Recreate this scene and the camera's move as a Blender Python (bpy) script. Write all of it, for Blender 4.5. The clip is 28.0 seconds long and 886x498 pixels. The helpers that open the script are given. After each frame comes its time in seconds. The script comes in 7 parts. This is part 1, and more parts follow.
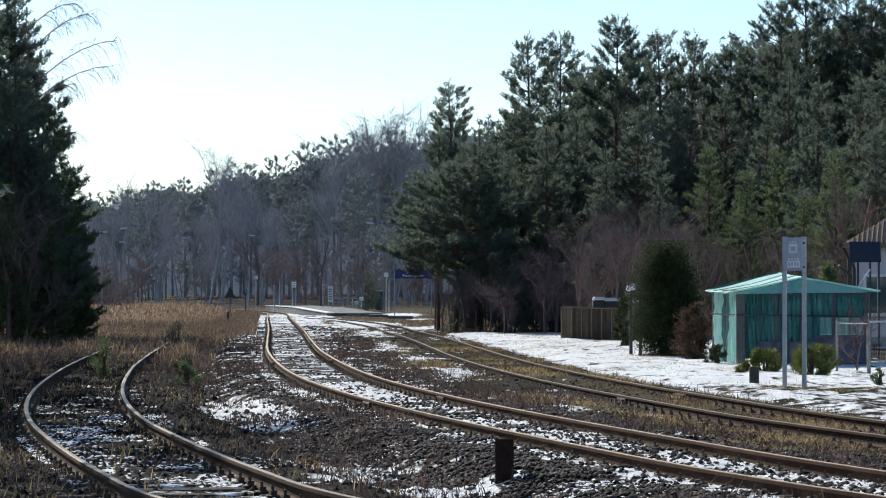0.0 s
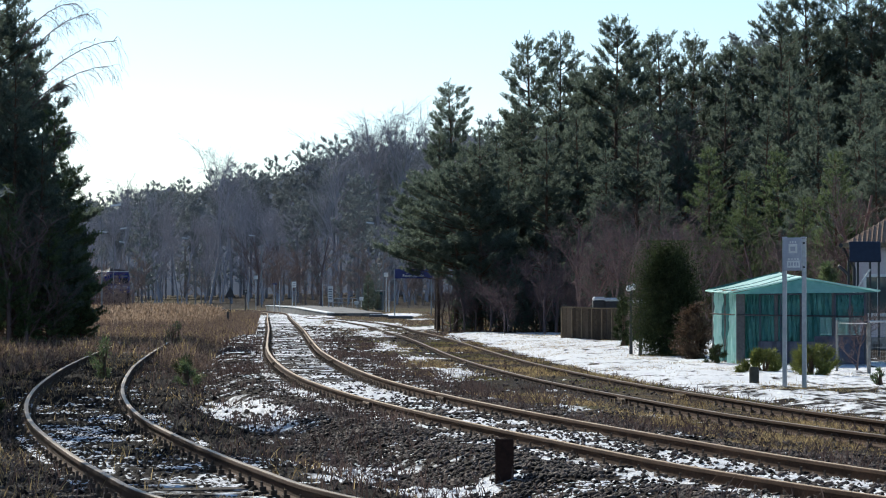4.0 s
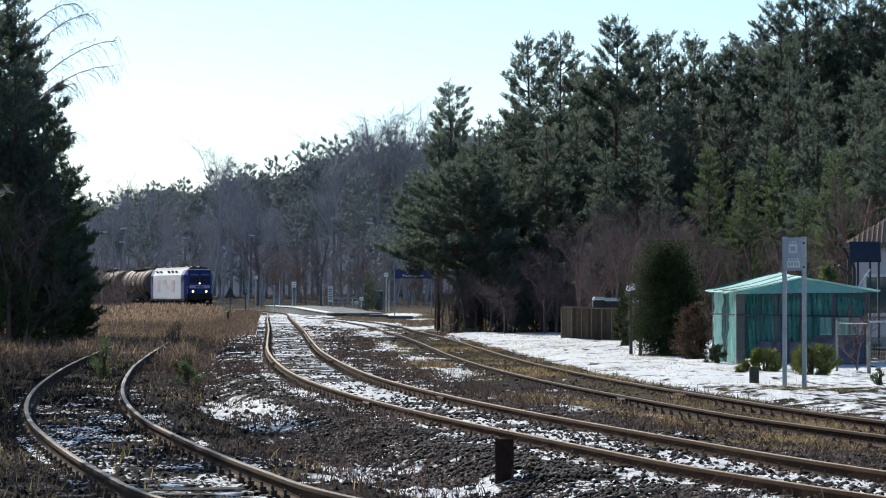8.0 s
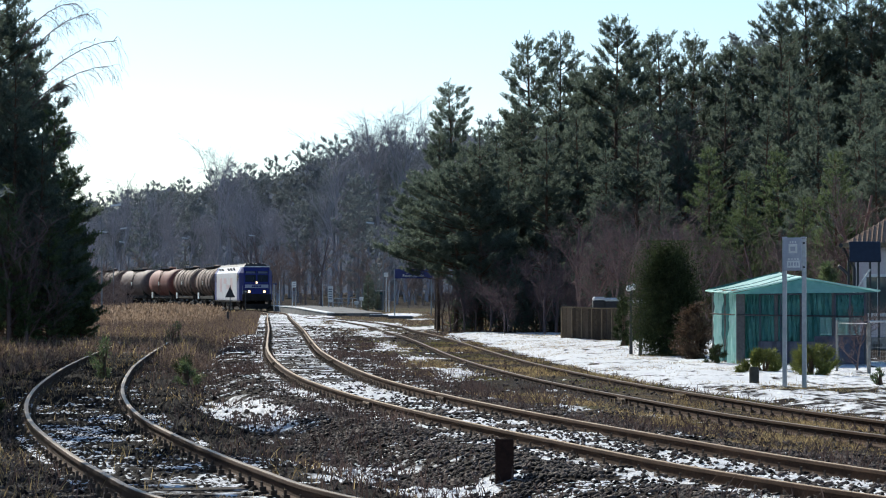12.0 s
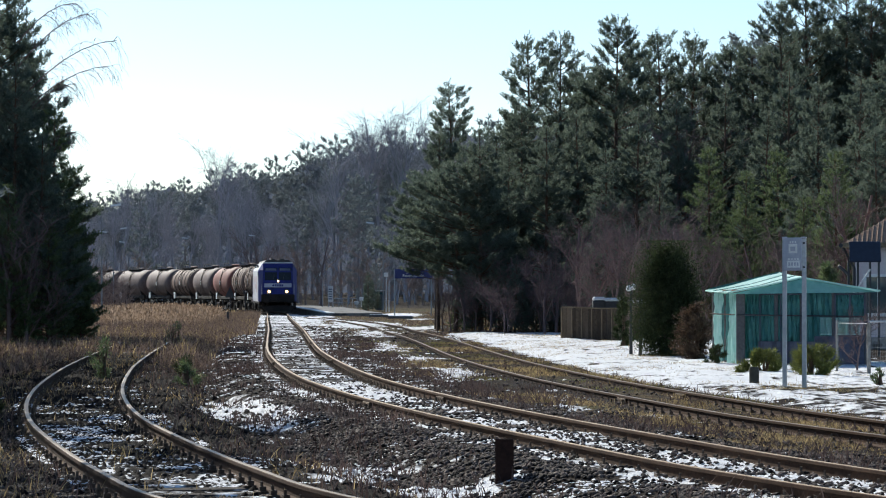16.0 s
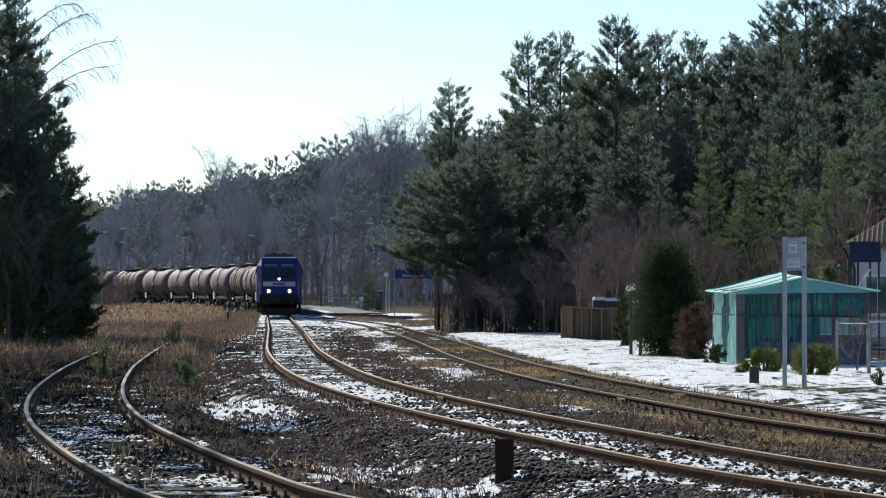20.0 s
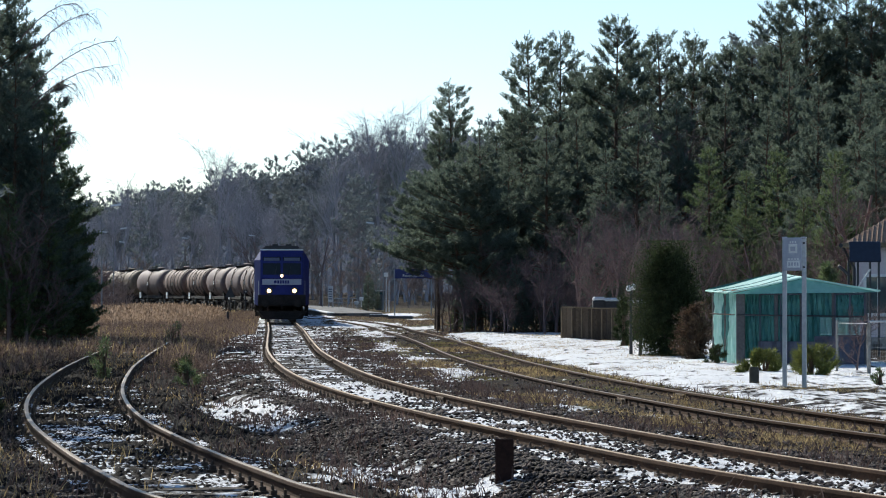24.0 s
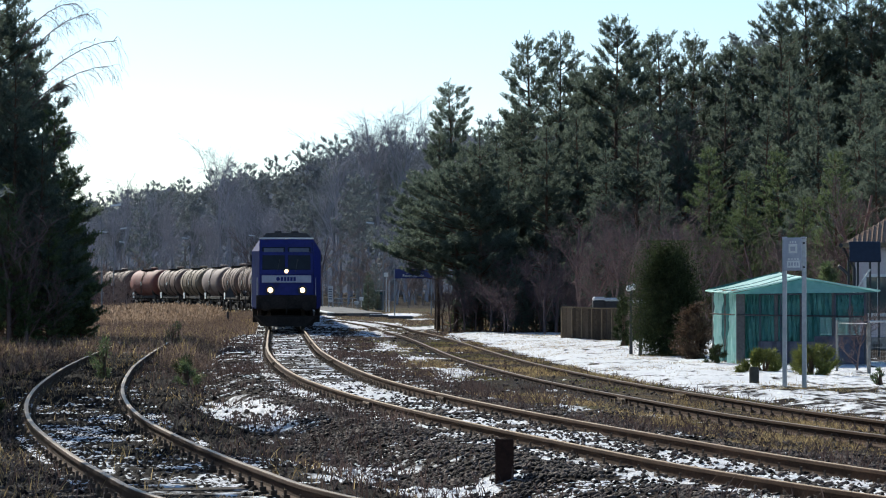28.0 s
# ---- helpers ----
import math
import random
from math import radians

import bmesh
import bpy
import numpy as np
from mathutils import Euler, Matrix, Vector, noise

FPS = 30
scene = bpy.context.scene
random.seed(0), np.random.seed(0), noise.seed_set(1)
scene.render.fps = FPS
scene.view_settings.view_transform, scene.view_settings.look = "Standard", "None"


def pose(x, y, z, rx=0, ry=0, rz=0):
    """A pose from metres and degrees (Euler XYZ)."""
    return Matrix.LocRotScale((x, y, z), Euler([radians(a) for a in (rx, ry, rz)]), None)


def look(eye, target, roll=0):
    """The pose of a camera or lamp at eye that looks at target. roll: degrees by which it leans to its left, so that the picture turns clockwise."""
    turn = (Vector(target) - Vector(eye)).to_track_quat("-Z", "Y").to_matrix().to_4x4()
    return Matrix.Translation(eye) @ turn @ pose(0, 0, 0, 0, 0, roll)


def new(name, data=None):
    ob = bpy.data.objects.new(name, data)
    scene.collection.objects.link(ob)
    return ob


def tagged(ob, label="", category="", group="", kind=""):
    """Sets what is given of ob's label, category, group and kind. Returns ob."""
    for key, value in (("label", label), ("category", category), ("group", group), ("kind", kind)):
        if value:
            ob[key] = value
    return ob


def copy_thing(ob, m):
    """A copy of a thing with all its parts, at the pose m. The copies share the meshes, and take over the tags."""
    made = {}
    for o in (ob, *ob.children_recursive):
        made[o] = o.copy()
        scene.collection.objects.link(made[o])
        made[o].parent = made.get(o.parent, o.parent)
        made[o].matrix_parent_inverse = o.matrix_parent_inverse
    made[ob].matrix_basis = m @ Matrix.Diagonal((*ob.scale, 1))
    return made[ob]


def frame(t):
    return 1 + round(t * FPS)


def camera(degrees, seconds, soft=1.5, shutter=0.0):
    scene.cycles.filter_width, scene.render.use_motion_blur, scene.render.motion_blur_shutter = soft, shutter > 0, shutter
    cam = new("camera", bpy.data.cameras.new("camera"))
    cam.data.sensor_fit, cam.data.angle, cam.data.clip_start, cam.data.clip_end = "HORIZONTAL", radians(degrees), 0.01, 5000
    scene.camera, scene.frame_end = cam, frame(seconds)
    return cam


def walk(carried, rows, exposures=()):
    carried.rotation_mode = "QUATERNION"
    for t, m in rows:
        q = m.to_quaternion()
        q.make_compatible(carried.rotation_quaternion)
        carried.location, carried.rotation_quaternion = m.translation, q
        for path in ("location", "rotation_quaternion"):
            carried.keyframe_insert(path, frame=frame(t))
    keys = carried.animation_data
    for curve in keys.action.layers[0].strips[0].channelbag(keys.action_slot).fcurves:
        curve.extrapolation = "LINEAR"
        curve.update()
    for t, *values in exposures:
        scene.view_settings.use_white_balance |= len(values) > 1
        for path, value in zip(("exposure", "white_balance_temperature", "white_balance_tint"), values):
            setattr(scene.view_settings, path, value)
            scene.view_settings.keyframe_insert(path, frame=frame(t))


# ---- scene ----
EYE = (0.0, 0.0, 1.70)
cam = camera(17.82, 28.0, soft=1.1)
VIEW = look(EYE, (0.0, 100.0, EYE[2] + 1.46))
walk(cam, [(0.0, VIEW), (28.0, VIEW)], exposures=[(0.0, 0.74, 5850, 5), (28.0, 0.74, 5850, 5)])

# ---------------------------------------------------------------- light
SUN_AZ, SUN_EL = -29.0, 33.0          # degrees: left of the view's axis, above the horizon
world = bpy.data.worlds.new("world")
scene.world = world
world.use_nodes = True
wn = world.node_tree.nodes
wl = world.node_tree.links
sky = wn.new("ShaderNodeTexSky")
sky.sky_type = "NISHITA"
sky.sun_disc = False
sky.sun_elevation = radians(SUN_EL)
sky.sun_rotation = radians(SUN_AZ)
sky.air_density, sky.dust_density, sky.ozone_density = 0.9, 0.35, 2.4
wn["Background"].inputs[1].default_value = 0.081
wl.new(sky.outputs[0], wn["Background"].inputs[0])
sun_data = bpy.data.lights.new("sun", "SUN")
sun_data.energy, sun_data.angle, sun_data.color = 4.2, radians(0.6), (1.0, 0.89, 0.74)
sun = new("sun", sun_data)
az, el = radians(SUN_AZ), radians(SUN_EL)
TO_SUN = Vector((math.sin(az) * math.cos(el), math.cos(az) * math.cos(el), math.sin(el)))
sun.matrix_world = look(TO_SUN * 300, (0, 0, 0))


# ---------------------------------------------------------------- materials
def material(name, dark, light, rough=0.7, metal=0.0, big=0.6, fine=8.0, bump=0.3, relief=0.02, vary=0.0, spec=0.5,
             stain=None, stain_at=0.6, stain_scale=1.5, emit=0.0, island=False, trans=0.0):
    """Two scales of noise between two colours, an optional stain with its own shape, and a bump."""
    m = bpy.data.materials.new(name)
    m.use_nodes = True
    n, l = m.node_tree.nodes, m.node_tree.links
    b = n["Principled BSDF"]
    co = n.new("ShaderNodeTexCoord")
    n1 = n.new("ShaderNodeTexNoise"); n1.inputs["Scale"].default_value = big; n1.inputs["Detail"].default_value = 4
    n2 = n.new("ShaderNodeTexNoise"); n2.inputs["Scale"].default_value = fine; n2.inputs["Detail"].default_value = 6
    place = co.outputs["Object"]
    if vary and not island:                # pieces that share a mesh differ in their grain
        far = n.new("ShaderNodeVectorMath"); far.operation = "MULTIPLY_ADD"
        far.inputs[1].default_value = (37.0, 53.0, 71.0)
        l.new(n.new("ShaderNodeObjectInfo").outputs["Random"], far.inputs[0]); l.new(place, far.inputs[2])
        place = far.outputs[0]
    l.new(place, n1.inputs["Vector"]); l.new(place, n2.inputs["Vector"])
    add = n.new("ShaderNodeMath"); add.operation = "ADD"
    l.new(n1.outputs["Fac"], add.inputs[0]); l.new(n2.outputs["Fac"], add.inputs[1])
    last = add
    if vary:
        if island:
            src = n.new("ShaderNodeNewGeometry").outputs["Random Per Island"]
        else:
            src = n.new("ShaderNodeObjectInfo").outputs["Random"]
        mul = n.new("ShaderNodeMath"); mul.operation = "MULTIPLY_ADD"
        mul.inputs[1].default_value = vary * 2; mul.inputs[2].default_value = -vary
        l.new(src, mul.inputs[0])
        add2 = n.new("ShaderNodeMath"); add2.operation = "ADD"
        l.new(add.outputs[0], add2.inputs[0]); l.new(mul.outputs[0], add2.inputs[1])
        last = add2
    ramp = n.new("ShaderNodeValToRGB")
    ramp.color_ramp.elements[0].position, ramp.color_ramp.elements[1].position = 0.0, 1.0
    half = n.new("ShaderNodeMath"); half.operation = "MULTIPLY_ADD"
    half.inputs[1].default_value = 1.3; half.inputs[2].default_value = -0.8
    l.new(last.outputs[0], half.inputs[0]); l.new(half.outputs[0], ramp.inputs[0])
    ramp.color_ramp.elements[0].color, ramp.color_ramp.elements[1].color = (*dark, 1), (*light, 1)
    col = ramp.outputs["Color"]
    if stain:
        n3 = n.new("ShaderNodeTexNoise"); n3.inputs["Scale"].default_value = stain_scale; n3.inputs["Detail"].default_value = 7
        l.new(place, n3.inputs["Vector"])
        r3 = n.new("ShaderNodeValToRGB")
        r3.color_ramp.elements[0].position, r3.color_ramp.elements[1].position = stain_at - 0.04, stain_at + 0.05
        l.new(n3.outputs["Fac"], r3.inputs[0])
        mx = n.new("ShaderNodeMix"); mx.data_type = "RGBA"
        l.new(r3.outputs["Color"], mx.inputs["Factor"]); l.new(col, mx.inputs["A"]); mx.inputs["B"].default_value = (*stain, 1)
        col = mx.outputs["Result"]
    l.new(col, b.inputs["Base Color"])
    b.inputs["Roughness"].default_value, b.inputs["Metallic"].default_value = rough, metal
    b.inputs["Specular IOR Level"].default_value = 0.12 if rough >= 0.8 and spec == 0.5 else spec
    if bump:
        bp = n.new("ShaderNodeBump"); bp.inputs["Strength"].default_value = bump; bp.inputs["Distance"].default_value = relief
        l.new(n2.outputs["Fac"], bp.inputs["Height"]); l.new(bp.outputs["Normal"], b.inputs["Normal"])
    if emit:
        b.inputs["Emission Color"].default_value = (*light, 1); b.inputs["Emission Strength"].default_value = emit
    if trans:
        t = n.new("ShaderNodeBsdfTranslucent"); l.new(col, t.inputs["Color"])
        ms = n.new("ShaderNodeMixShader"); ms.inputs[0].default_value = trans
        l.new(b.outputs[0], ms.inputs[1]); l.new(t.outputs[0], ms.inputs[2])
        l.new(ms.outputs[0], n["Material Output"].inputs["Surface"])
    return m


def ground_material():
    """Earth, ballast dirt, withered grass and old snow, laid out by three attributes of the sheet."""
    m = bpy.data.materials.new("winter_ground")
    m.use_nodes = True
    n, l = m.node_tree.nodes, m.node_tree.links
    b = n["Principled BSDF"]
    co = n.new("ShaderNodeTexCoord")

    def tex(scale, detail=6, stretch=None):
        t = n.new("ShaderNodeTexNoise"); t.inputs["Scale"].default_value = scale; t.inputs["Detail"].default_value = detail
        t.inputs["Roughness"].default_value = 0.62
        if stretch:
            mp = n.new("ShaderNodeMapping"); mp.inputs["Scale"].default_value = stretch
            l.new(co.outputs["Object"], mp.inputs["Vector"]); l.new(mp.outputs[0], t.inputs["Vector"])
        else:
            l.new(co.outputs["Object"], t.inputs["Vector"])
        return t.outputs["Fac"]

    def ramp(src, a, z, ca, cz):
        r = n.new("ShaderNodeValToRGB")
        r.color_ramp.elements[0].position, r.color_ramp.elements[1].position = a, z
        r.color_ramp.elements[0].color, r.color_ramp.elements[1].color = (*ca, 1), (*cz, 1)
        l.new(src, r.inputs[0])
        return r.outputs["Color"]

    def mix(fac, a, c):
        x = n.new("ShaderNodeMix"); x.data_type = "RGBA"
        l.new(fac, x.inputs["Factor"]); l.new(a, x.inputs["A"]); l.new(c, x.inputs["B"])
        return x.outputs["Result"]

    def attr(name):
        x = n.new("ShaderNodeAttribute"); x.attribute_name = name
        return x.outputs["Fac"]

    def mask(attribute, noise_out, sharp):
        """attribute + noise - 1 made into a ragged edge"""
        x = n.new("ShaderNodeMath"); x.operation = "ADD"
        l.new(attr(attribute), x.inputs[0]); l.new(noise_out, x.inputs[1])
        y = n.new("ShaderNodeMath"); y.operation = "MULTIPLY_ADD"; y.use_clamp = True
        y.inputs[1].default_value = sharp; y.inputs[2].default_value = -sharp + 0.5
        l.new(x.outputs[0], y.inputs[0])
        return y.outputs[0]

    fine, mid, wide = tex(22.0), tex(5.0), tex(0.35)
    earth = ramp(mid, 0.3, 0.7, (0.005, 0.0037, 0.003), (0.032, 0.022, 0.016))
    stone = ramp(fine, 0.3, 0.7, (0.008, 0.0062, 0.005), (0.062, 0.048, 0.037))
    grass = ramp(tex(9.0, 6, (3.0, 1.0, 1.0)), 0.3, 0.7, (0.03, 0.021, 0.011), (0.15, 0.105, 0.052))
    moss = ramp(mid, 0.3, 0.75, (0.025, 0.027, 0.009), (0.11, 0.10, 0.032))
    grass = mix(ramp(wide, 0.48, 0.6, (0, 0, 0), (1, 1, 1)), grass, moss)
    snow = ramp(mid, 0.2, 0.8, (0.60, 0.60, 0.61), (0.86, 0.86, 0.855))
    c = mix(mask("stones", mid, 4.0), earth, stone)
    c = mix(mask("grass", mid, 5.0), c, grass)
    patches = tex(2.6, 8, (1.0, 0.55, 1.0))
    s_mask = mask("snow", patches, 11.0)
    c = mix(s_mask, c, snow)
    l.new(c, b.inputs["Base Color"])
    b.inputs["Roughness"].default_value = 0.85
    b.inputs["Specular IOR Level"].default_value = 0.04
    bp = n.new("ShaderNodeBump"); bp.inputs["Strength"].default_value = 0.85; bp.inputs["Distance"].default_value = 0.08
    crust = n.new("ShaderNodeMath"); crust.operation = "MULTIPLY_ADD"; crust.inputs[1].default_value = 1.6
    l.new(tex(3.2, 5, (0.8, 2.2, 1.0)), crust.inputs[0]); l.new(mid, crust.inputs[2])
    l.new(crust.outputs[0], bp.inputs["Height"]); l.new(bp.outputs[0], b.inputs["Normal"])
    return m


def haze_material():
    """Emission of noisy blue-greys: the haze of distance painted as a glow."""
    m = bpy.data.materials.new("painted_haze_glow")
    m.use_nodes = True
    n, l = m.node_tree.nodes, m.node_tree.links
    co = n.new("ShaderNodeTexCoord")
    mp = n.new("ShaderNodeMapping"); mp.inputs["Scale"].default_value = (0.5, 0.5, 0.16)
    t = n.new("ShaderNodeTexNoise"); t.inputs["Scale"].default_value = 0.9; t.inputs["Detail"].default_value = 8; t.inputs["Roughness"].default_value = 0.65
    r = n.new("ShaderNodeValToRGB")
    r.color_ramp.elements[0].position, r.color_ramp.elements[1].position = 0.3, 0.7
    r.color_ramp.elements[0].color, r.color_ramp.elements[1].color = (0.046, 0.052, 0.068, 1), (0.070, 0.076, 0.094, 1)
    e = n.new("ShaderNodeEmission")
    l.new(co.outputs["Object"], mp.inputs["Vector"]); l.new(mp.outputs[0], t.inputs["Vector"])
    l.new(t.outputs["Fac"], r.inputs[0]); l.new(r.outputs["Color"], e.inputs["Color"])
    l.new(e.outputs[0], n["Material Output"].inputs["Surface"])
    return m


GROUND = ground_material()
RAIL_TOP = material("worn_rail_steel", (0.21, 0.13, 0.066), (0.40, 0.285, 0.16), 0.62, 0.2, 0.5, 20, 0.15, 0.004)
RAIL_OLD = material("dull_little_used_rail", (0.09, 0.06, 0.03), (0.25, 0.17, 0.088), 0.5, 0.3, 0.5, 20, 0.3, 0.004, spec=0.3)
CLOD = material("near_black_earth", (0.0025, 0.002, 0.002), (0.013, 0.010, 0.009), 0.9, 0, 0.4, 9, 0, 0, vary=0.4, island=True, spec=0.1)
RAIL_RUST = material("rusty_rail_side", (0.026, 0.014, 0.009), (0.085, 0.048, 0.029), 0.9, 0.0, 1.5, 25, 0.4, 0.006)
RUST_POST = material("rusted_steel", (0.012, 0.007, 0.006), (0.045, 0.022, 0.016), 0.85, 0.0, 3, 22, 0.5, 0.01)
SLEEPER = material("weathered_sleeper_timber", (0.012, 0.009, 0.007), (0.055, 0.044, 0.037), 0.9, 0, 1.2, 14, 0.6, 0.015, vary=0.25, spec=0.1,
                   stain=(0.7, 0.72, 0.76), stain_at=0.58, stain_scale=1.7)
PLATE = material("sleeper_fastening", (0.03, 0.018, 0.012), (0.16, 0.12, 0.09), 0.8, 0.2, 4, 30, 0.3, 0.005, vary=0.3)
STONE = material("ballast_stone", (0.007, 0.0055, 0.005), (0.118, 0.092, 0.080), 0.8, 0, 0.4, 9, 0.4, 0.01, vary=0.75, island=True, spec=0.12)
SNOW = material("old_snow", (0.56, 0.565, 0.59), (0.82, 0.82, 0.83), 0.75, 0, 1, 12, 0.4, 0.02)
REED = material("dry_reed", (0.15, 0.10, 0.066), (0.46, 0.335, 0.235), 0.8, 0, 0.25, 6, 0, 0, vary=0.35, island=True, trans=0.35)
DRYGRASS = material("withered_grass", (0.19, 0.137, 0.066), (0.54, 0.405, 0.20), 0.8, 0, 0.3, 6, 0, 0, vary=0.35, island=True, trans=0.42)
MOSSY = material("yellow_green_mossy_grass", (0.085, 0.085, 0.022), (0.30, 0.27, 0.085), 0.8, 0, 0.3, 6, 0, 0, vary=0.35, island=True, trans=0.3)
WEED_F = material("tawny_dead_weeds", (0.085, 0.058, 0.045), (0.31, 0.225, 0.175), 0.85, 0, 0.4, 6, 0, 0, vary=0.3, island=True, trans=0.25)
WEED = material("dead_weed_stem", (0.042, 0.030, 0.028), (0.155, 0.108, 0.094), 0.85, 0, 0.4, 6, 0, 0, vary=0.3, island=True, trans=0.25)
NEEDLE = material("pine_needles", (0.056, 0.080, 0.064), (0.178, 0.208, 0.156), 0.6, 0, 0.35, 2, 0, 0, vary=0.3, island=True, trans=0.58, spec=0.3)
NEEDLE_Y = material("young_pine_needles", (0.05, 0.076, 0.036), (0.165, 0.205, 0.09), 0.6, 0, 0.4, 2, 0, 0, vary=0.3, island=True, trans=0.5)
# far needles paled and greyed: the haze of distance put into their colour
NEEDLE_HAZE = material("haze_paled_pine_needles", (0.10, 0.118, 0.125), (0.215, 0.24, 0.24), 0.7, 0, 0.3, 2, 0, 0, vary=0.3, island=True, trans=0.4)
NEEDLE_D = material("thuja_foliage", (0.018, 0.026, 0.012), (0.07, 0.086, 0.036), 0.75, 0, 0.6, 4, 0, 0, vary=0.35, island=True, trans=0.3, spec=0.12)
NEEDLE_B = material("golden_juniper_foliage", (0.07, 0.085, 0.015), (0.2, 0.21, 0.045), 0.65, 0, 0.6, 4, 0, 0, vary=0.35, island=True, trans=0.3)
BROWNLEAF = material("russet_withered_leaves", (0.042, 0.026, 0.016), (0.135, 0.085, 0.05), 0.75, 0, 0.6, 4, 0, 0, vary=0.35, island=True, trans=0.25)
BARK = material("pine_bark", (0.05, 0.035, 0.025), (0.17, 0.11, 0.075), 0.9, 0, 0.8, 9, 0.6, 0.03)
# this bark and the next line's twigs hold the same painted haze
HAZE_BARK = material("haze_paled_pine_bark", (0.15, 0.142, 0.155), (0.29, 0.275, 0.295), 0.9, 0, 0.8, 9, 0.5, 0.03)
TWIG_HAZE = material("haze_paled_twigs", (0.25, 0.24, 0.265), (0.45, 0.43, 0.465), 0.85, 0, 0.5, 5, 0.2, 0.01)
TWIG_S = material("russet_scrub_twigs", (0.17, 0.125, 0.108), (0.37, 0.275, 0.23), 0.85, 0, 0.5, 5, 0.2, 0.01)
TWIG_R = material("reddish_twigs", (0.095, 0.066, 0.063), (0.26, 0.188, 0.176), 0.85, 0, 0.5, 5, 0.2, 0.01)
BIRCH = material("birch_bark", (0.10, 0.09, 0.08), (0.5, 0.48, 0.45), 0.8, 0, 1.5, 6, 0.3, 0.01, stain=(0.03, 0.03, 0.03), stain_at=0.6, stain_scale=3)
CONCRETE = material("weathered_concrete", (0.16, 0.155, 0.145), (0.36, 0.35, 0.33), 0.9, 0, 0.7, 15, 0.4, 0.008, stain=(0.10, 0.095, 0.085), stain_at=0.62, stain_scale=2)
CONCRETE_D = material("grimy_dark_concrete", (0.07, 0.07, 0.075), (0.15, 0.148, 0.15), 0.85, 0, 1.2, 14, 0.3, 0.006)
PLATFORM = material("old_platform_concrete", (0.11, 0.108, 0.105), (0.24, 0.235, 0.225), 0.9, 0, 0.7, 15, 0.4, 0.008, stain=(0.08, 0.076, 0.07), stain_at=0.6, stain_scale=1.2)
GALV = material("galvanised_steel", (0.30, 0.31, 0.33), (0.5, 0.51, 0.53), 0.5, 0.4, 1.2, 14, 0.1, 0.003, stain=(0.22, 0.22, 0.23), stain_at=0.66)
SIGN_GREY = material("grey_sign_sheet", (0.30, 0.31, 0.36), (0.42, 0.43, 0.49), 0.55, 0.1, 1.2, 10, 0.08, 0.003, stain=(0.26, 0.26, 0.28), stain_at=0.68)
WHITE_P = material("aged_white_paint", (0.55, 0.55, 0.54), (0.8, 0.8, 0.78), 0.6, 0, 1.0, 12, 0.1, 0.003, stain=(0.42, 0.4, 0.37), stain_at=0.66)
DARK_P = material("dark_painted_steel", (0.012, 0.013, 0.016), (0.04, 0.042, 0.05), 0.5, 0.1, 1.0, 12, 0.15, 0.003)
BLUE_SIGN = material("blue_sign_sheet", (0.015, 0.02, 0.11), (0.03, 0.04, 0.19), 0.45, 0, 1.0, 10, 0.05, 0.002)
LOCO_BLUE = material("locomotive_blue_paint", (0.007, 0.011, 0.10), (0.016, 0.024, 0.20), 0.5, 0, 0.5, 8, 0.05, 0.002, stain=(0.012, 0.014, 0.07), stain_at=0.68, spec=0.25)
LOCO_WHITE = material("locomotive_white_paint", (0.46, 0.45, 0.48), (0.66, 0.64, 0.66), 0.45, 0, 0.5, 8, 0.05, 0.002, stain=(0.5, 0.46, 0.45), stain_at=0.62)
LOCO_ROOF = material("sooty_roof_sheet", (0.012, 0.012, 0.013), (0.05, 0.05, 0.052), 0.7, 0, 0.8, 9, 0.2, 0.004)
CHASSIS = material("grimy_running_gear", (0.010, 0.009, 0.009), (0.045, 0.038, 0.034), 0.8, 0.1, 1.2, 14, 0.3, 0.005)
WHEEL = material("wheel_steel", (0.05, 0.04, 0.035), (0.16, 0.13, 0.11), 0.5, 0.6, 2, 18, 0.2, 0.004)
GLASS_D = material("dark_cab_glass", (0.005, 0.006, 0.012), (0.012, 0.015, 0.024), 0.12, 0, 0.5, 4, 0, 0, spec=0.15)
BLIND = material("grey_sun_blind", (0.07, 0.085, 0.13), (0.13, 0.15, 0.2), 0.6, 0, 1, 9, 0, 0)
LAMP_ON = material("lit_headlamp", (1.0, 0.56, 0.25), (1.0, 0.64, 0.33), 0.4, 0, 1, 4, 0, 0, emit=2.2)
LAMP_GLASS = material("street_lamp_glass", (0.55, 0.56, 0.58), (0.8, 0.8, 0.8), 0.2, 0, 1, 6, 0, 0)


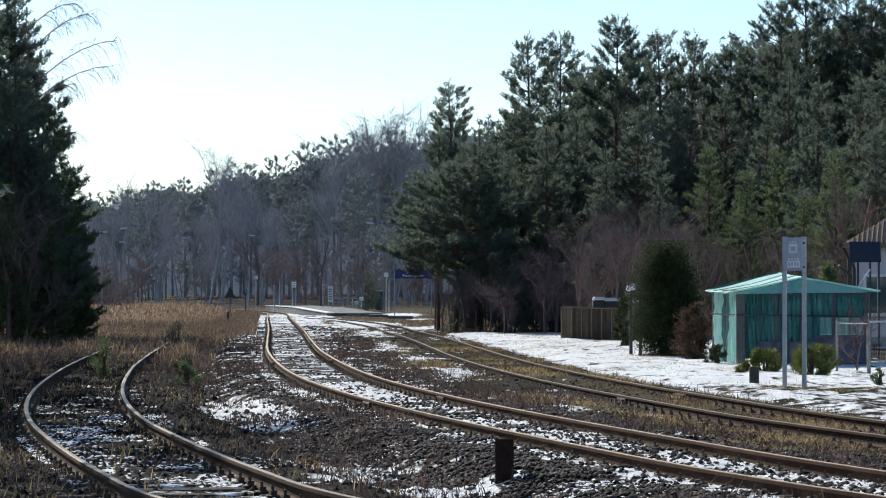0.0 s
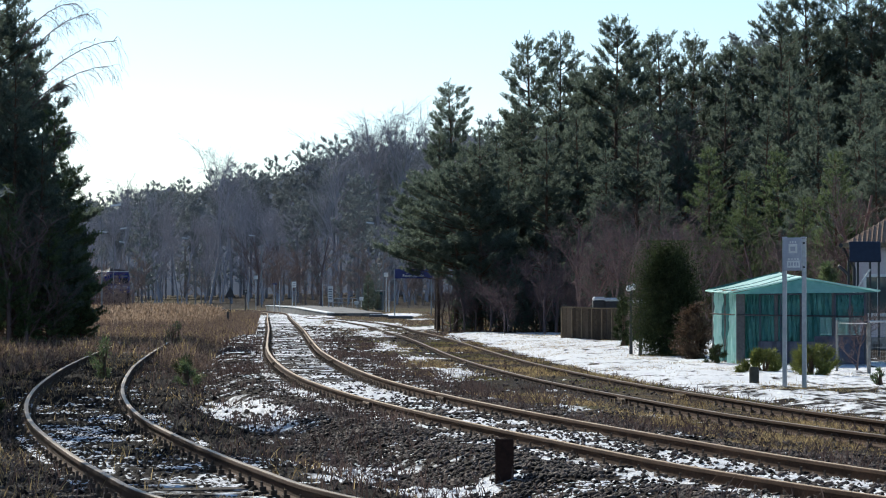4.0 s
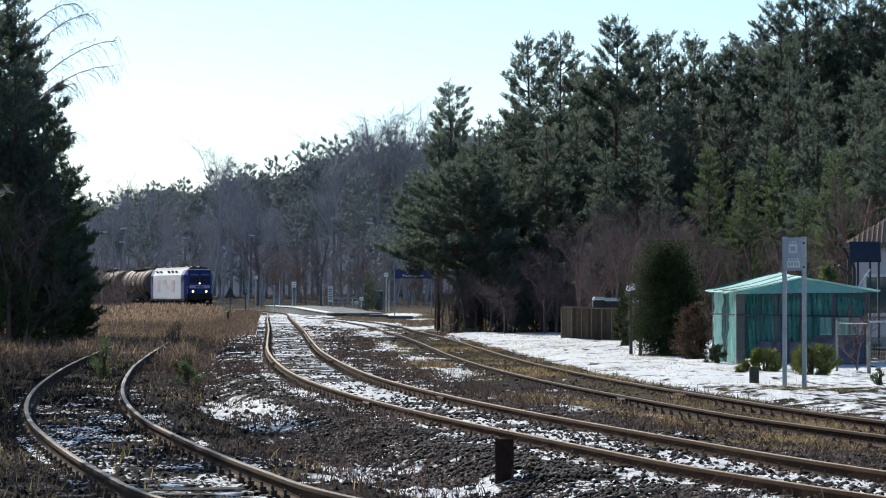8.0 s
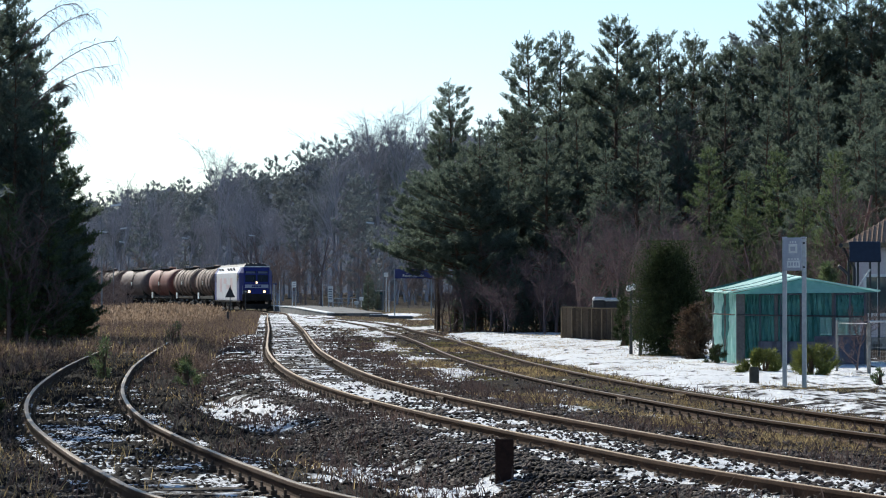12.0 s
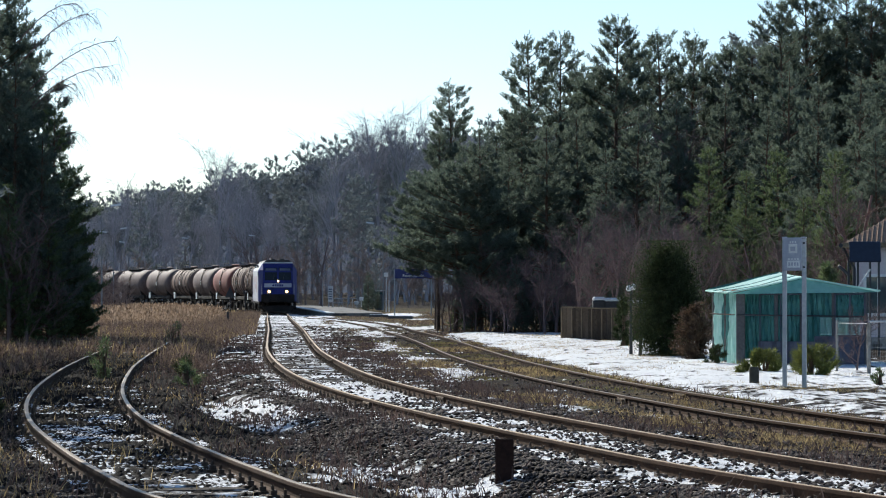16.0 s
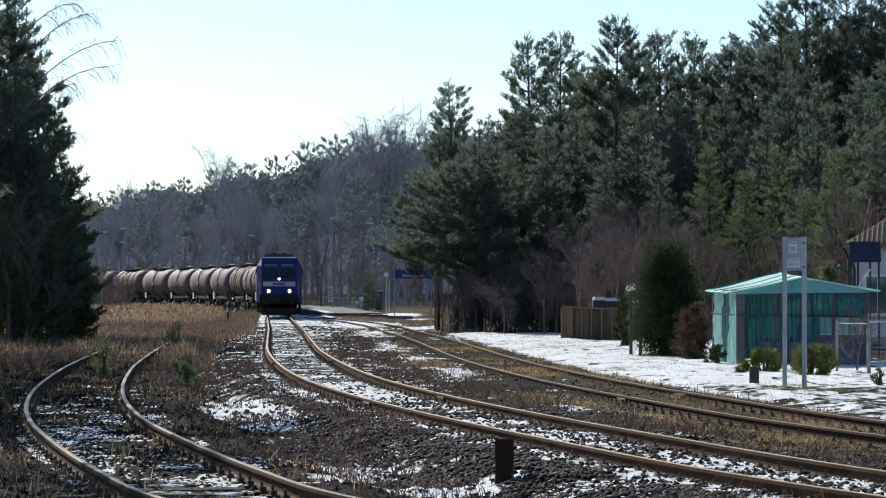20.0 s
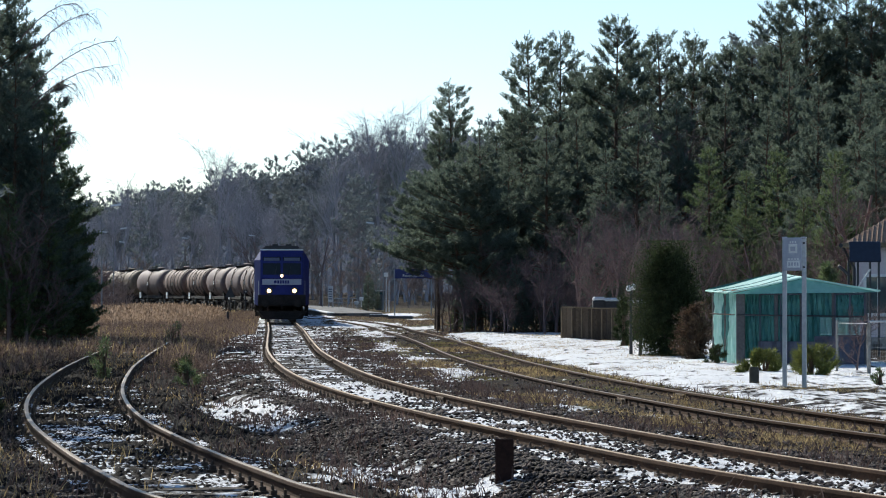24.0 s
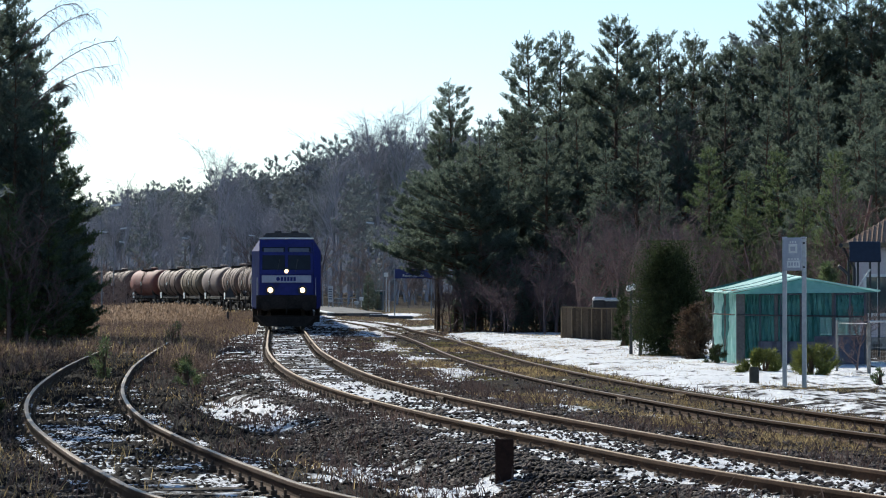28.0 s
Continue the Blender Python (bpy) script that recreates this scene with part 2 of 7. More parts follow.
# ---------------------------------------------------------------- mesh helpers
class Geo:
    """Gathers vertices and faces, then becomes one mesh."""

    def __init__(self):
        self.v, self.f, self.n = [], [], 0

    def add(self, verts, faces):
        self.v.extend(tuple(p) for p in verts)
        self.f.extend(tuple(i + self.n for i in q) for q in faces)
        self.n += len(verts)
        return self

    def box(self, c, s, m=None, ch=0.0):
        """A box of size s about c; ch chamfers its edges."""
        x, y, z = s[0] / 2, s[1] / 2, s[2] / 2
        m = m or Matrix()
        if ch <= 0:
            vs = [(i * x, j * y, k * z) for i in (-1, 1) for j in (-1, 1) for k in (-1, 1)]
            fs = [(0, 1, 3, 2), (4, 6, 7, 5), (0, 4, 5, 1), (2, 3, 7, 6), (0, 2, 6, 4), (1, 5, 7, 3)]
        else:
            vs = []
            for i in (-1, 1):
                for j in (-1, 1):
                    for k in (-1, 1):
                        vs += [(i * x, j * (y - ch), k * (z - ch)), (i * (x - ch), j * y, k * (z - ch)), (i * (x - ch), j * (y - ch), k * z)]
            o = lambda a, t: a * 3 + t
            fs = [(o(0, 0), o(1, 0), o(3, 0), o(2, 0)), (o(4, 0), o(6, 0), o(7, 0), o(5, 0)),
                  (o(0, 1), o(4, 1), o(5, 1), o(1, 1)), (o(2, 1), o(3, 1), o(7, 1), o(6, 1)),
                  (o(0, 2), o(2, 2), o(6, 2), o(4, 2)), (o(1, 2), o(5, 2), o(7, 2), o(3, 2))]
            for a, b2, t, u in ((0, 1, 0, 1), (2, 3, 0, 1), (4, 5, 0, 1), (6, 7, 0, 1), (0, 2, 0, 2), (1, 3, 0, 2), (4, 6, 0, 2), (5, 7, 0, 2),
                                (0, 4, 1, 2), (1, 5, 1, 2), (2, 6, 1, 2), (3, 7, 1, 2)):
                fs.append((o(a, t), o(b2, t), o(b2, u), o(a, u)))
            fs += [(o(a, 0), o(a, 1), o(a, 2)) for a in range(8)]
        cv = Vector(c)
        return self.add([m @ (Vector(p) + cv) for p in vs], fs)

    def tube(self, pts, radii, n=6, caps=True):
        """A tube round a line of points."""
        pts = [Vector(p) for p in pts]
        if not hasattr(radii, "__len__"):
            radii = [radii] * len(pts)
        radii = [float(q) for q in radii]
        vs, fs = [], []
        for i, p in enumerate(pts):
            d = (pts[min(i + 1, len(pts) - 1)] - pts[max(i - 1, 0)]).normalized()
            u = d.orthogonal().normalized() if abs(d.z) > 0.95 else d.cross(Vector((0, 0, 1))).normalized()
            w = d.cross(u)
            for k in range(n):
                a = 2 * math.pi * k / n
                vs.append(p + radii[i] * (math.cos(a) * u + math.sin(a) * w))
        for i in range(len(pts) - 1):
            for k in range(n):
                k2 = (k + 1) % n
                fs.append((i * n + k, i * n + k2, (i + 1) * n + k2, (i + 1) * n + k))
        if caps and n > 2:
            fs.append(tuple(reversed(range(n))))
            fs.append(tuple((len(pts) - 1) * n + k for k in range(n)))
        return self.add(vs, fs)

    def lathe(self, profile, n=24, axis="z", m=None):
        """Revolves (radius, height) pairs."""
        vs, fs = [], []
        m = m or Matrix()
        for r, h in profile:
            for k in range(n):
                a = 2 * math.pi * k / n
                p = (r * math.cos(a), r * math.sin(a), h) if axis == "z" else ((r * math.cos(a), h, r * math.sin(a)) if axis == "y" else (h, r * math.cos(a), r * math.sin(a)))
                vs.append(m @ Vector(p))
        for i in range(len(profile) - 1):
            for k in range(n):
                k2 = (k + 1) % n
                fs.append((i * n + k, i * n + k2, (i + 1) * n + k2, (i + 1) * n + k))
        fs.append(tuple(range(n)))
        fs.append(tuple((len(profile) - 1) * n + k for k in range(n)))
        return self.add(vs, fs)

    def loft(self, rings, caps=True):
        """Skins closed rings of equal length."""
        n = len(rings[0])
        vs = [p for r in rings for p in r]
        fs = []
        for i in range(len(rings) - 1):
            for k in range(n):
                k2 = (k + 1) % n
                fs.append((i * n + k, i * n + k2, (i + 1) * n + k2, (i + 1) * n + k))
        if caps:
            fs.append(tuple(reversed(range(n))))
            fs.append(tuple((len(rings) - 1) * n + k for k in range(n)))
        return self.add(vs, fs)

    def mesh(self, name, mat, smooth=False):
        me = bpy.data.meshes.new(name)
        me.from_pydata(self.v, [], self.f)
        me.materials.append(mat)
        if smooth:
            me.polygons.foreach_set("use_smooth", [True] * len(me.polygons))
        me.update()
        bm = bmesh.new(); bm.from_mesh(me)
        if len(bm.faces) < 4000:
            bmesh.ops.recalc_face_normals(bm, faces=bm.faces); bm.to_mesh(me)
        bm.free()
        return me


def soup(name, verts, faces, mat):
    """A mesh from arrays: many small loose pieces."""
    me = bpy.data.meshes.new(name)
    verts = np.asarray(verts, dtype=np.float32); faces = np.asarray(faces, dtype=np.int32)
    k = faces.shape[1]
    me.vertices.add(len(verts)); me.vertices.foreach_set("co", verts.ravel())
    me.loops.add(faces.size); me.loops.foreach_set("vertex_index", faces.ravel())
    me.polygons.add(len(faces)); me.polygons.foreach_set("loop_start", np.arange(len(faces), dtype=np.int32) * k)
    me.polygons.foreach_set("loop_total", np.full(len(faces), k, dtype=np.int32))
    me.materials.append(mat)
    me.update(calc_edges=True)
    return me


def part(name, geo, mat, parent, label="", at=None, smooth=False):
    """Links a Geo or a mesh as one mesh object under a thing or a part."""
    me = geo if isinstance(geo, bpy.types.Mesh) else geo.mesh(name, mat, smooth)
    ob = new(name, me)
    ob.parent = parent
    if at is not None:
        ob.matrix_basis = at
    if label:
        tagged(ob, label)
    return ob


def thing(name, at, label, category, group="", kind=""):
    return tagged(placed(new(name), at), label, category, group, kind)


def placed(ob, at):
    ob.matrix_basis = at if isinstance(at, Matrix) else Matrix.Translation(at)
    return ob


def text_mesh(body, size, mat, spacing=1.0):
    c = bpy.data.curves.new("lettering", "FONT")
    c.body, c.size, c.extrude, c.space_character = body, size, 0.004, spacing
    c.align_x, c.align_y = "CENTER", "CENTER"
    ob = bpy.data.objects.new("lettering", c)
    scene.collection.objects.link(ob)
    bpy.context.view_layer.update()
    me = bpy.data.meshes.new_from_object(ob.evaluated_get(bpy.context.evaluated_depsgraph_get()))
    bpy.data.objects.remove(ob)
    me.materials.clear(); me.materials.append(mat)
    return me


# ---------------------------------------------------------------- the lines of the tracks
class Line:
    """A smooth line through control points, walked by its length in metres."""

    def __init__(self, ctrl, step=0.5, smooth=7):
        p = np.array(ctrl, float)
        p = np.vstack([2 * p[0] - p[1], p, 2 * p[-1] - p[-2]])
        out = []
        for i in range(1, len(p) - 2):
            k = max(4, int(np.hypot(*(p[i + 1] - p[i])) / 0.25))
            for t in np.linspace(0, 1, k, endpoint=False):
                out.append(0.5 * ((2 * p[i]) + (p[i + 1] - p[i - 1]) * t + (2 * p[i - 1] - 5 * p[i] + 4 * p[i + 1] - p[i + 2]) * t * t
                                  + (-p[i - 1] + 3 * p[i] - 3 * p[i + 1] + p[i + 2]) * t ** 3))
        out.append(p[-2])
        q = self.even(np.array(out), step)
        for _ in range(smooth):
            q[1:-1] = (q[:-2] + 2 * q[1:-1] + q[2:]) / 4
        self.p = self.even(q, step)
        self.s = np.concatenate([[0], np.cumsum(np.hypot(*np.diff(self.p, axis=0).T))])

    @staticmethod
    def even(q, step):
        s = np.concatenate([[0], np.cumsum(np.hypot(*np.diff(q, axis=0).T))])
        w = np.linspace(0, s[-1], max(2, int(s[-1] / step)))
        return np.c_[np.interp(w, s, q[:, 0]), np.interp(w, s, q[:, 1])]

    def at(self, s):
        return np.array((np.interp(s, self.s, self.p[:, 0]), np.interp(s, self.s, self.p[:, 1])))

    def heading(self, s):
        d = self.at(s + 0.6) - self.at(s - 0.6)
        return d / np.hypot(*d)

    def near(self, x, y):
        """Signed distance (positive to the right of the way on) and the length along."""
        P = np.c_[np.ravel(x), np.ravel(y)]
        d2, ix = np.full(len(P), 1e12), np.zeros(len(P), int)
        for a in range(0, len(self.p), 12):                # a coarse walk, then the points round the best
            v = (P[:, 0] - self.p[a, 0]) ** 2 + (P[:, 1] - self.p[a, 1]) ** 2
            better = v < d2
            d2[better], ix[better] = v[better], a
        best = ix.copy()
        for k in range(-8, 9):
            j = np.clip(ix + k, 0, len(self.p) - 1)
            v = (P[:, 0] - self.p[j, 0]) ** 2 + (P[:, 1] - self.p[j, 1]) ** 2
            better = v < d2
            d2[better], best[better] = v[better], j[better]
        ix = best
        ix2 = np.clip(ix, 1, len(self.p) - 2)
        T = self.p[ix2 + 1] - self.p[ix2 - 1]
        T /= np.hypot(T[:, 0], T[:, 1])[:, None]
        R = P - self.p[ix2]
        return (R[:, 0] * T[:, 1] - R[:, 1] * T[:, 0]).reshape(np.shape(x)), self.s[ix2].reshape(np.shape(x))


def nearer(x, y):
    """The far half of the plan, drawn in towards the viewer along the lines of sight."""
    k = float(np.interp(y, (122, 158, 187, 207, 227, 247, 279, 301, 323, 345, 368), (1.0, 0.987, 0.968, 0.955, 0.945, 0.933, 0.907, 0.893, 0.885, 0.88, 0.875)))
    return x * k, y * k


def rail_fall(y):
    """The line falls gently away from the viewer."""
    return -0.14 * np.clip((np.asarray(y, float) - 118) / 130, 0, 1)


MAIN_CTRL = [(16.0, 2.0), (9.6, 12.0), (5.2, 21.5), (3.27, 27), (1.74, 33.5), (0.78, 38), (-0.18, 43), (-1.16, 49), (-2.1, 56), (-3.09, 66),
             (-4.2, 80), (-5.27, 97), (-6.05, 110), (-6.95, 125), (-8.52, 150), (-10.41, 180), (-12.6, 216), (-14.7, 246), (-18.2, 277),
             (-22.0, 299), (-27.6, 323), (-34.1, 345), (-43.0, 368)]
MAIN_CTRL = [nearer(*p) for p in MAIN_CTRL]
head = math.atan2(MAIN_CTRL[-1][1] - MAIN_CTRL[-2][1], MAIN_CTRL[-1][0] - MAIN_CTRL[-2][0])
x0, y0 = MAIN_CTRL[-1]
for k in range(26):                    # the curve runs on to the left, then straight behind the wood
    if head < radians(168):
        head += 16.0 / 190.0
    x0, y0 = x0 + 16 * math.cos(head), y0 + 16 * math.sin(head)
    MAIN_CTRL.append((x0, y0))
MAIN = Line(MAIN_CTRL)
SIDING = Line([(3.2, 13.0), (0.6, 18.2), (-1.63, 23.5), (-2.3, 26), (-3.01, 29), (-3.86, 33), (-4.64, 37), (-5.43, 42), (-6.2, 48), (-6.93, 55),
               (-7.74, 64), (-8.56, 75), (-9.31, 86), (-10.0, 96)], smooth=4)
LOOP = Line([nearer(*p) for p in [(12.0, 19.0), (8.7, 28.0), (6.7, 35.0), (5.28, 41), (4.62, 45), (3.9, 50), (3.09, 56), (2.34, 63), (1.64, 71), (1.02, 80), (0.37, 92),
             (-0.6, 110), (-1.94, 130), (-3.1, 150), (-5.2, 175), (-8.4, 203), (-12.0, 232)]], smooth=8)
LOOP_Z = -0.15


# ---------------------------------------------------------------- the ground
def step(x, a, b):
    t = np.clip((x - a) / (b - a), 0, 1)
    return t * t * (3 - 2 * t)


def wobble(x, y, scale, seed):
    """Cheap smooth value noise for arrays, 0 to 1."""
    u, v = x / scale + seed * 17.3, y / scale + seed * 9.1
    i, j = np.floor(u), np.floor(v)
    fu, fv = u - i, v - j
    fu, fv = fu * fu * (3 - 2 * fu), fv * fv * (3 - 2 * fv)
    h = lambda a, b: np.modf(np.abs(np.sin(a * 127.1 + b * 311.7 + seed * 74.7) * 43758.5453))[0]
    return (h(i, j) * (1 - fu) + h(i + 1, j) * fu) * (1 - fv) + (h(i, j + 1) * (1 - fu) + h(i + 1, j + 1) * fu) * fv


def ground_height(x, y, fine=True):
    x, y = np.asarray(x, float), np.asarray(y, float)
    dm, sm = MAIN.near(x, y)
    ds, ss = SIDING.near(x, y)
    dl, sl = LOOP.near(x, y)
    right = step(dl, -2.0, 2.0)
    base = -0.36 + 0.13 * step(dl, 1.0, 3.0) + 0.05 * step(y, 60, 130) + rail_fall(y)
    base = base + 0.10 * np.exp(-((dm - 3.0) / 1.2) ** 2)
    z = base
    am, asd, al = np.abs(dm), np.abs(ds), np.abs(dl)
    z = np.maximum(z, rail_fall(y) - 0.19 + 0.048 * (1 - step(y, 40, 60)) - 0.27 * step(am, 1.75, 2.8))
    z = np.where((ss > 1) & (ss < SIDING.s[-1] - 1), np.maximum(z, -0.172 - 0.25 * step(asd, 1.5, 2.6)), z)
    z = np.where(sl < LOOP.s[-1] - 1, np.maximum(z, rail_fall(y) + LOOP_Z - 0.172 + 0.065 * step(y, 40, 56) - 0.2 * step(al, 1.5, 2.4)), z)
    off = np.minimum(np.minimum(am, asd), al)
    # rises: the wooded slope beyond the line and on the right
    far = step(y - 0.1 * np.abs(x + 20), 392, 560)
    z = z + 1.5 * far * (0.55 + 0.45 * step(x, -75, 0)) + 3.5 * step(x - 0.02 * y, 16, 60) * step(y, 100, 170)
    if fine:
        rough = 0.35 + 0.65 * step(off, 0.8, 2.2)
        z = z + rough * (0.10 * (wobble(x, y, 1.7, 1) - 0.5) + 0.06 * (wobble(x, y, 0.45, 2) - 0.5) + 0.035 * (wobble(x, y, 0.16, 3) - 0.5))
    return z


def blob(x, y, cx, cy, rx, ry, turn=0.0):
    c, s = math.cos(turn), math.sin(turn)
    u, v = (x - cx) * c + (y - cy) * s, -(x - cx) * s + (y - cy) * c
    return np.exp(-((u / rx) ** 2 + (v / ry) ** 2))


def cover(x, y):
    """Snow, grass and stone amounts on the ground."""
    dm, sm = MAIN.near(x, y)
    ds, ss = SIDING.near(x, y)
    dl, sl = LOOP.near(x, y)
    am, asd, al = np.abs(dm), np.abs(ds), np.abs(dl)
    on_loop = sl < LOOP.s[-1] - 2
    # old snow: the open strip beyond the loop, and remains along the tracks
    strip = step(dl, 1.2, 2.1) * (1 - step(dl, 9.5, 13.0)) * (1 - step(y, 122, 132)) * on_loop
    snow = (0.61 + 0.05 * (wobble(x, y * 0.3, 1.2, 52) - 0.5)) * strip
    snow -= 0.2 * blob(x, y, 7.2, 55.5, 1.5, 1.8) + 0.2 * step(y, 20, 60) * blob(x, y, 8.5, 47, 4, 9)
    snow = np.where(am < 1.25, 0.565, snow)
    snow = np.maximum(snow, 0.47 * (ds > -1.0) * (asd < 1.25) * (1 - step(y, 46, 62)))
    snow = np.maximum(snow, 0.9 * blob(x, y, -3.2, 46.0, 0.85, 8.0, 0.17))
    snow = np.maximum(snow, 0.36 * ((am < 2.6) & (am >= 1.25)))
    for cx, cy, rx, ry, k in ((-2.5, 38.2, 0.4, 1.6, 0.5), (-1.1, 31.8, 1.1, 2.0, 0.8), (-0.4, 28.4, 1.5, 1.1, 0.9),
                              (0.2, 28.0, 0.6, 0.7, 0.75), (-11.0, 60.0, 1.2, 5, 0.45), (2.2, 47, 0.7, 4.0, 0.48), (0.2, 66, 0.9, 9.0, 0.56), (-0.9, 80, 0.8, 8.0, 0.52),
                              (-2.0, 96, 0.8, 10, 0.56), (-3.4, 128, 1.4, 14, 0.55), (-5.0, 150, 2.2, 14, 0.55), (-0.9, 146, 1.6, 11, 0.62),
                              (-4.6, 168, 3.0, 16, 0.55), (4.2, 33, 0.4, 2.0, 0.4), (-8.6, 186, 2.4, 14, 0.5), (1.9, 118, 2.0, 8, 0.5), (-3.6, 226, 2.6, 26, 0.85), (-9.0, 214, 1.3, 20, 0.62), (-1.5, 190, 1.6, 12, 0.6)):
        snow = np.maximum(snow, k * blob(x, y, cx, cy, rx, ry))
    snow = snow + 0.06 * (wobble(x, y, 2.5, 5) - 0.5)
    # withered grass
    between = step(dm, 2.0, 2.8) * (1 - step(dl, -1.5, -0.9)) * on_loop
    grass = 0.66 * between * (0.5 + 0.8 * wobble(x, y, 5, 7))
    grass = np.maximum(grass, 0.62 * step(-dm, 3.2, 6.0) * step(y, 62, 85))
    grass = np.maximum(grass, 0.5 * step(dl, -0.7, 0.0) * (1 - step(dl, 0.9, 1.7)) * on_loop)
    grass = np.maximum(grass, 0.55 * blob(x, y, 7.2, 55.5, 2.2, 2.4))
    grass = np.maximum(grass, 0.5 * (asd > 1.6) * (ds < 0))
    grass = np.maximum(grass, 0.55 * step(y, 135, 160) * (1 - step(y, 300, 370)))
    stones = np.maximum(0.7 * (1 - step(am, 2.4, 3.6)), 0.3 * (1 - step(asd, 1.4, 2.0)))
    return snow, grass, stones


def spaced(a, b, d0, grow):
    out = [a]
    while out[-1] < b:
        out.append(out[-1] + d0 * max(1.0, grow(out[-1])))
    return out


def build_ground():
    ys = [-600, -300, -150, -80, -40, -20, -8, 2, 8, 12, 15, 17, 19, 20.5]
    ys += spaced(21.5, 1500, 0.075, lambda y: (y / 24) ** 1.32)
    half = spaced(0.0, 1400, 0.085, lambda x: 1 + (max(0, x - 5) / 2.2) ** 1.5)
    xs = sorted([-h for h in half[1:]] + half)
    X, Y = np.meshgrid(np.array(xs), np.array(ys))
    Z = ground_height(X, Y)
    sn, gr, st = cover(X, Y)
    r, c = X.shape
    idx = np.arange(r * c).reshape(r, c)
    faces = np.stack([idx[:-1, :-1], idx[:-1, 1:], idx[1:, 1:], idx[1:, :-1]], -1).reshape(-1, 4)
    me = soup("ground", np.stack([X, Y, Z], -1).reshape(-1, 3), faces, GROUND)
    for nm, val in (("snow", sn), ("grass", gr), ("stones", st)):
        a = me.attributes.new(nm, "FLOAT", "POINT")
        a.data.foreach_set("value", val.ravel().astype(np.float32))
    me.polygons.foreach_set("use_smooth", [True] * len(me.polygons))
    tagged(new("ground", me), "dark winter earth with withered grass and patches of old snow", "ground", kind="structure")


build_ground()


# ---------------------------------------------------------------- tracks
def rail_profile():
    """Half-outline of a flat-bottomed rail: (across, up), the head's top at 0."""
    return [(-0.036, -0.007), (-0.029, -0.002), (-0.017, 0.0), (0.017, 0.0), (0.029, -0.002), (0.036, -0.007), (0.035, -0.036), (0.009, -0.046), (0.008, -0.128), (0.022, -0.140),
            (0.066, -0.152), (0.066, -0.160), (-0.066, -0.160), (-0.066, -0.152), (-0.022, -0.140), (-0.008, -0.128), (-0.009, -0.046), (-0.035, -0.036)]


def sweep_rail(line, side, s0, s1, z):
    prof = rail_profile()
    ss = np.concatenate([np.arange(s0, s1, 0.7), [s1]])
    rings = []
    for s in ss:
        p, h = line.at(s), line.heading(s)
        nx, ny = h[1], -h[0]
        fall = float(rail_fall(p[1]))
        rings.append([(p[0] + nx * (side * 0.7525 + a), p[1] + ny * (side * 0.7525 + a), z + fall + b) for a, b in prof])
    return rings


def build_track(name, line, s0, s1, z, label, rail_mat):
    root = thing(name, (0, 0, 0), label, "railway track", kind="structure")
    for side in (-1, 1):
        rings = sweep_rail(line, side, s0, s1, z)
        g = Geo().loft([r for r in rings])
        me = g.mesh("rail", RAIL_RUST)
        me.materials.append(rail_mat)
        n = len(rings[0])
        for i, poly in enumerate(me.polygons):
            if i < (len(rings) - 1) * n and i % n in (1, 2, 3):
                poly.material_index = 1
        part("rail", me, None, root, "steel rail with rusty web and bright head")
        # fish-plate joints
        for s in np.arange(s0 + 6, min(s1, s0 + 130), 25.0):
            p, h = line.at(s + side), line.heading(s + side)
            q = Matrix.Translation((p[0] + h[1] * side * 0.7525, p[1] - h[0] * side * 0.7525, z + float(rail_fall(p[1])) - 0.09)) @ Matrix.Rotation(math.atan2(h[1], h[0]), 4, "Z")
            j = Geo()
            for o in (-1, 1):
                j.box((0, o * 0.028, 0), (0.7, 0.03, 0.085), ch=0.006)
                for k in range(4):
                    j.box((-0.27 + 0.18 * k, o * 0.05, 0), (0.035, 0.02, 0.035))
            part("fish_plate", j, PLATE, root, at=q)
    return root


SLEEPER_MESHES = []


def sleeper_meshes():
    for k in range(4):
        g = Geo()
        g.box((0, 0, -0.075), (2.5, 0.25, 0.15), ch=0.018)
        me = g.mesh("sleeper", SLEEPER)
        for v in me.vertices:
            v.co.z += random.uniform(-0.012, 0.006); v.co.y += random.uniform(-0.012, 0.012); v.co.x += random.uniform(-0.03, 0.03)
        SLEEPER_MESHES.append(me)
    g = Geo()
    g.box((0, 0, 0.008), (0.34, 0.16, 0.016))
    for o in (-1, 1):
        g.box((o * 0.1, 0, 0.035), (0.06, 0.09, 0.05))
        g.tube([(o * 0.105, 0, 0.05), (o * 0.105, 0, 0.105)], 0.015, 5)
    return g


def lay_sleepers(root, line, s0, s1, z, clips, singles=300, gap=0.62):
    count, rest = 0, Geo()
    plate = clips.mesh("rail_fastening", PLATE)
    plates = Geo()
    for s in np.arange(s0, s1, gap):
        s = s + random.uniform(-0.03, 0.03)
        p, h = line.at(s), line.heading(s)
        m = Matrix.Translation((p[0], p[1], z + float(rail_fall(p[1])) - 0.168 + random.uniform(-0.006, 0.006))) @ Matrix.Rotation(math.atan2(h[1], h[0]) - math.pi / 2 + random.uniform(-0.02, 0.02), 4, "Z")
        if count < singles:
            part("sleeper", random.choice(SLEEPER_MESHES), None, root, at=m)
            for o in (-1, 1):
                mm = m @ Matrix.Translation((o * 0.7525, 0, 0.0))
                plates.add([mm @ Vector(v) for v in clips.v], clips.f)
        else:
            rest.box((0, 0, -0.075), (2.5, 0.25, 0.15), m)
        count += 1
    part("rail_fastening", plates, PLATE, root, "rusty base plates and bolts")
    if rest.v:
        part("sleeper", rest, SLEEPER, root, "far run of timber sleepers")


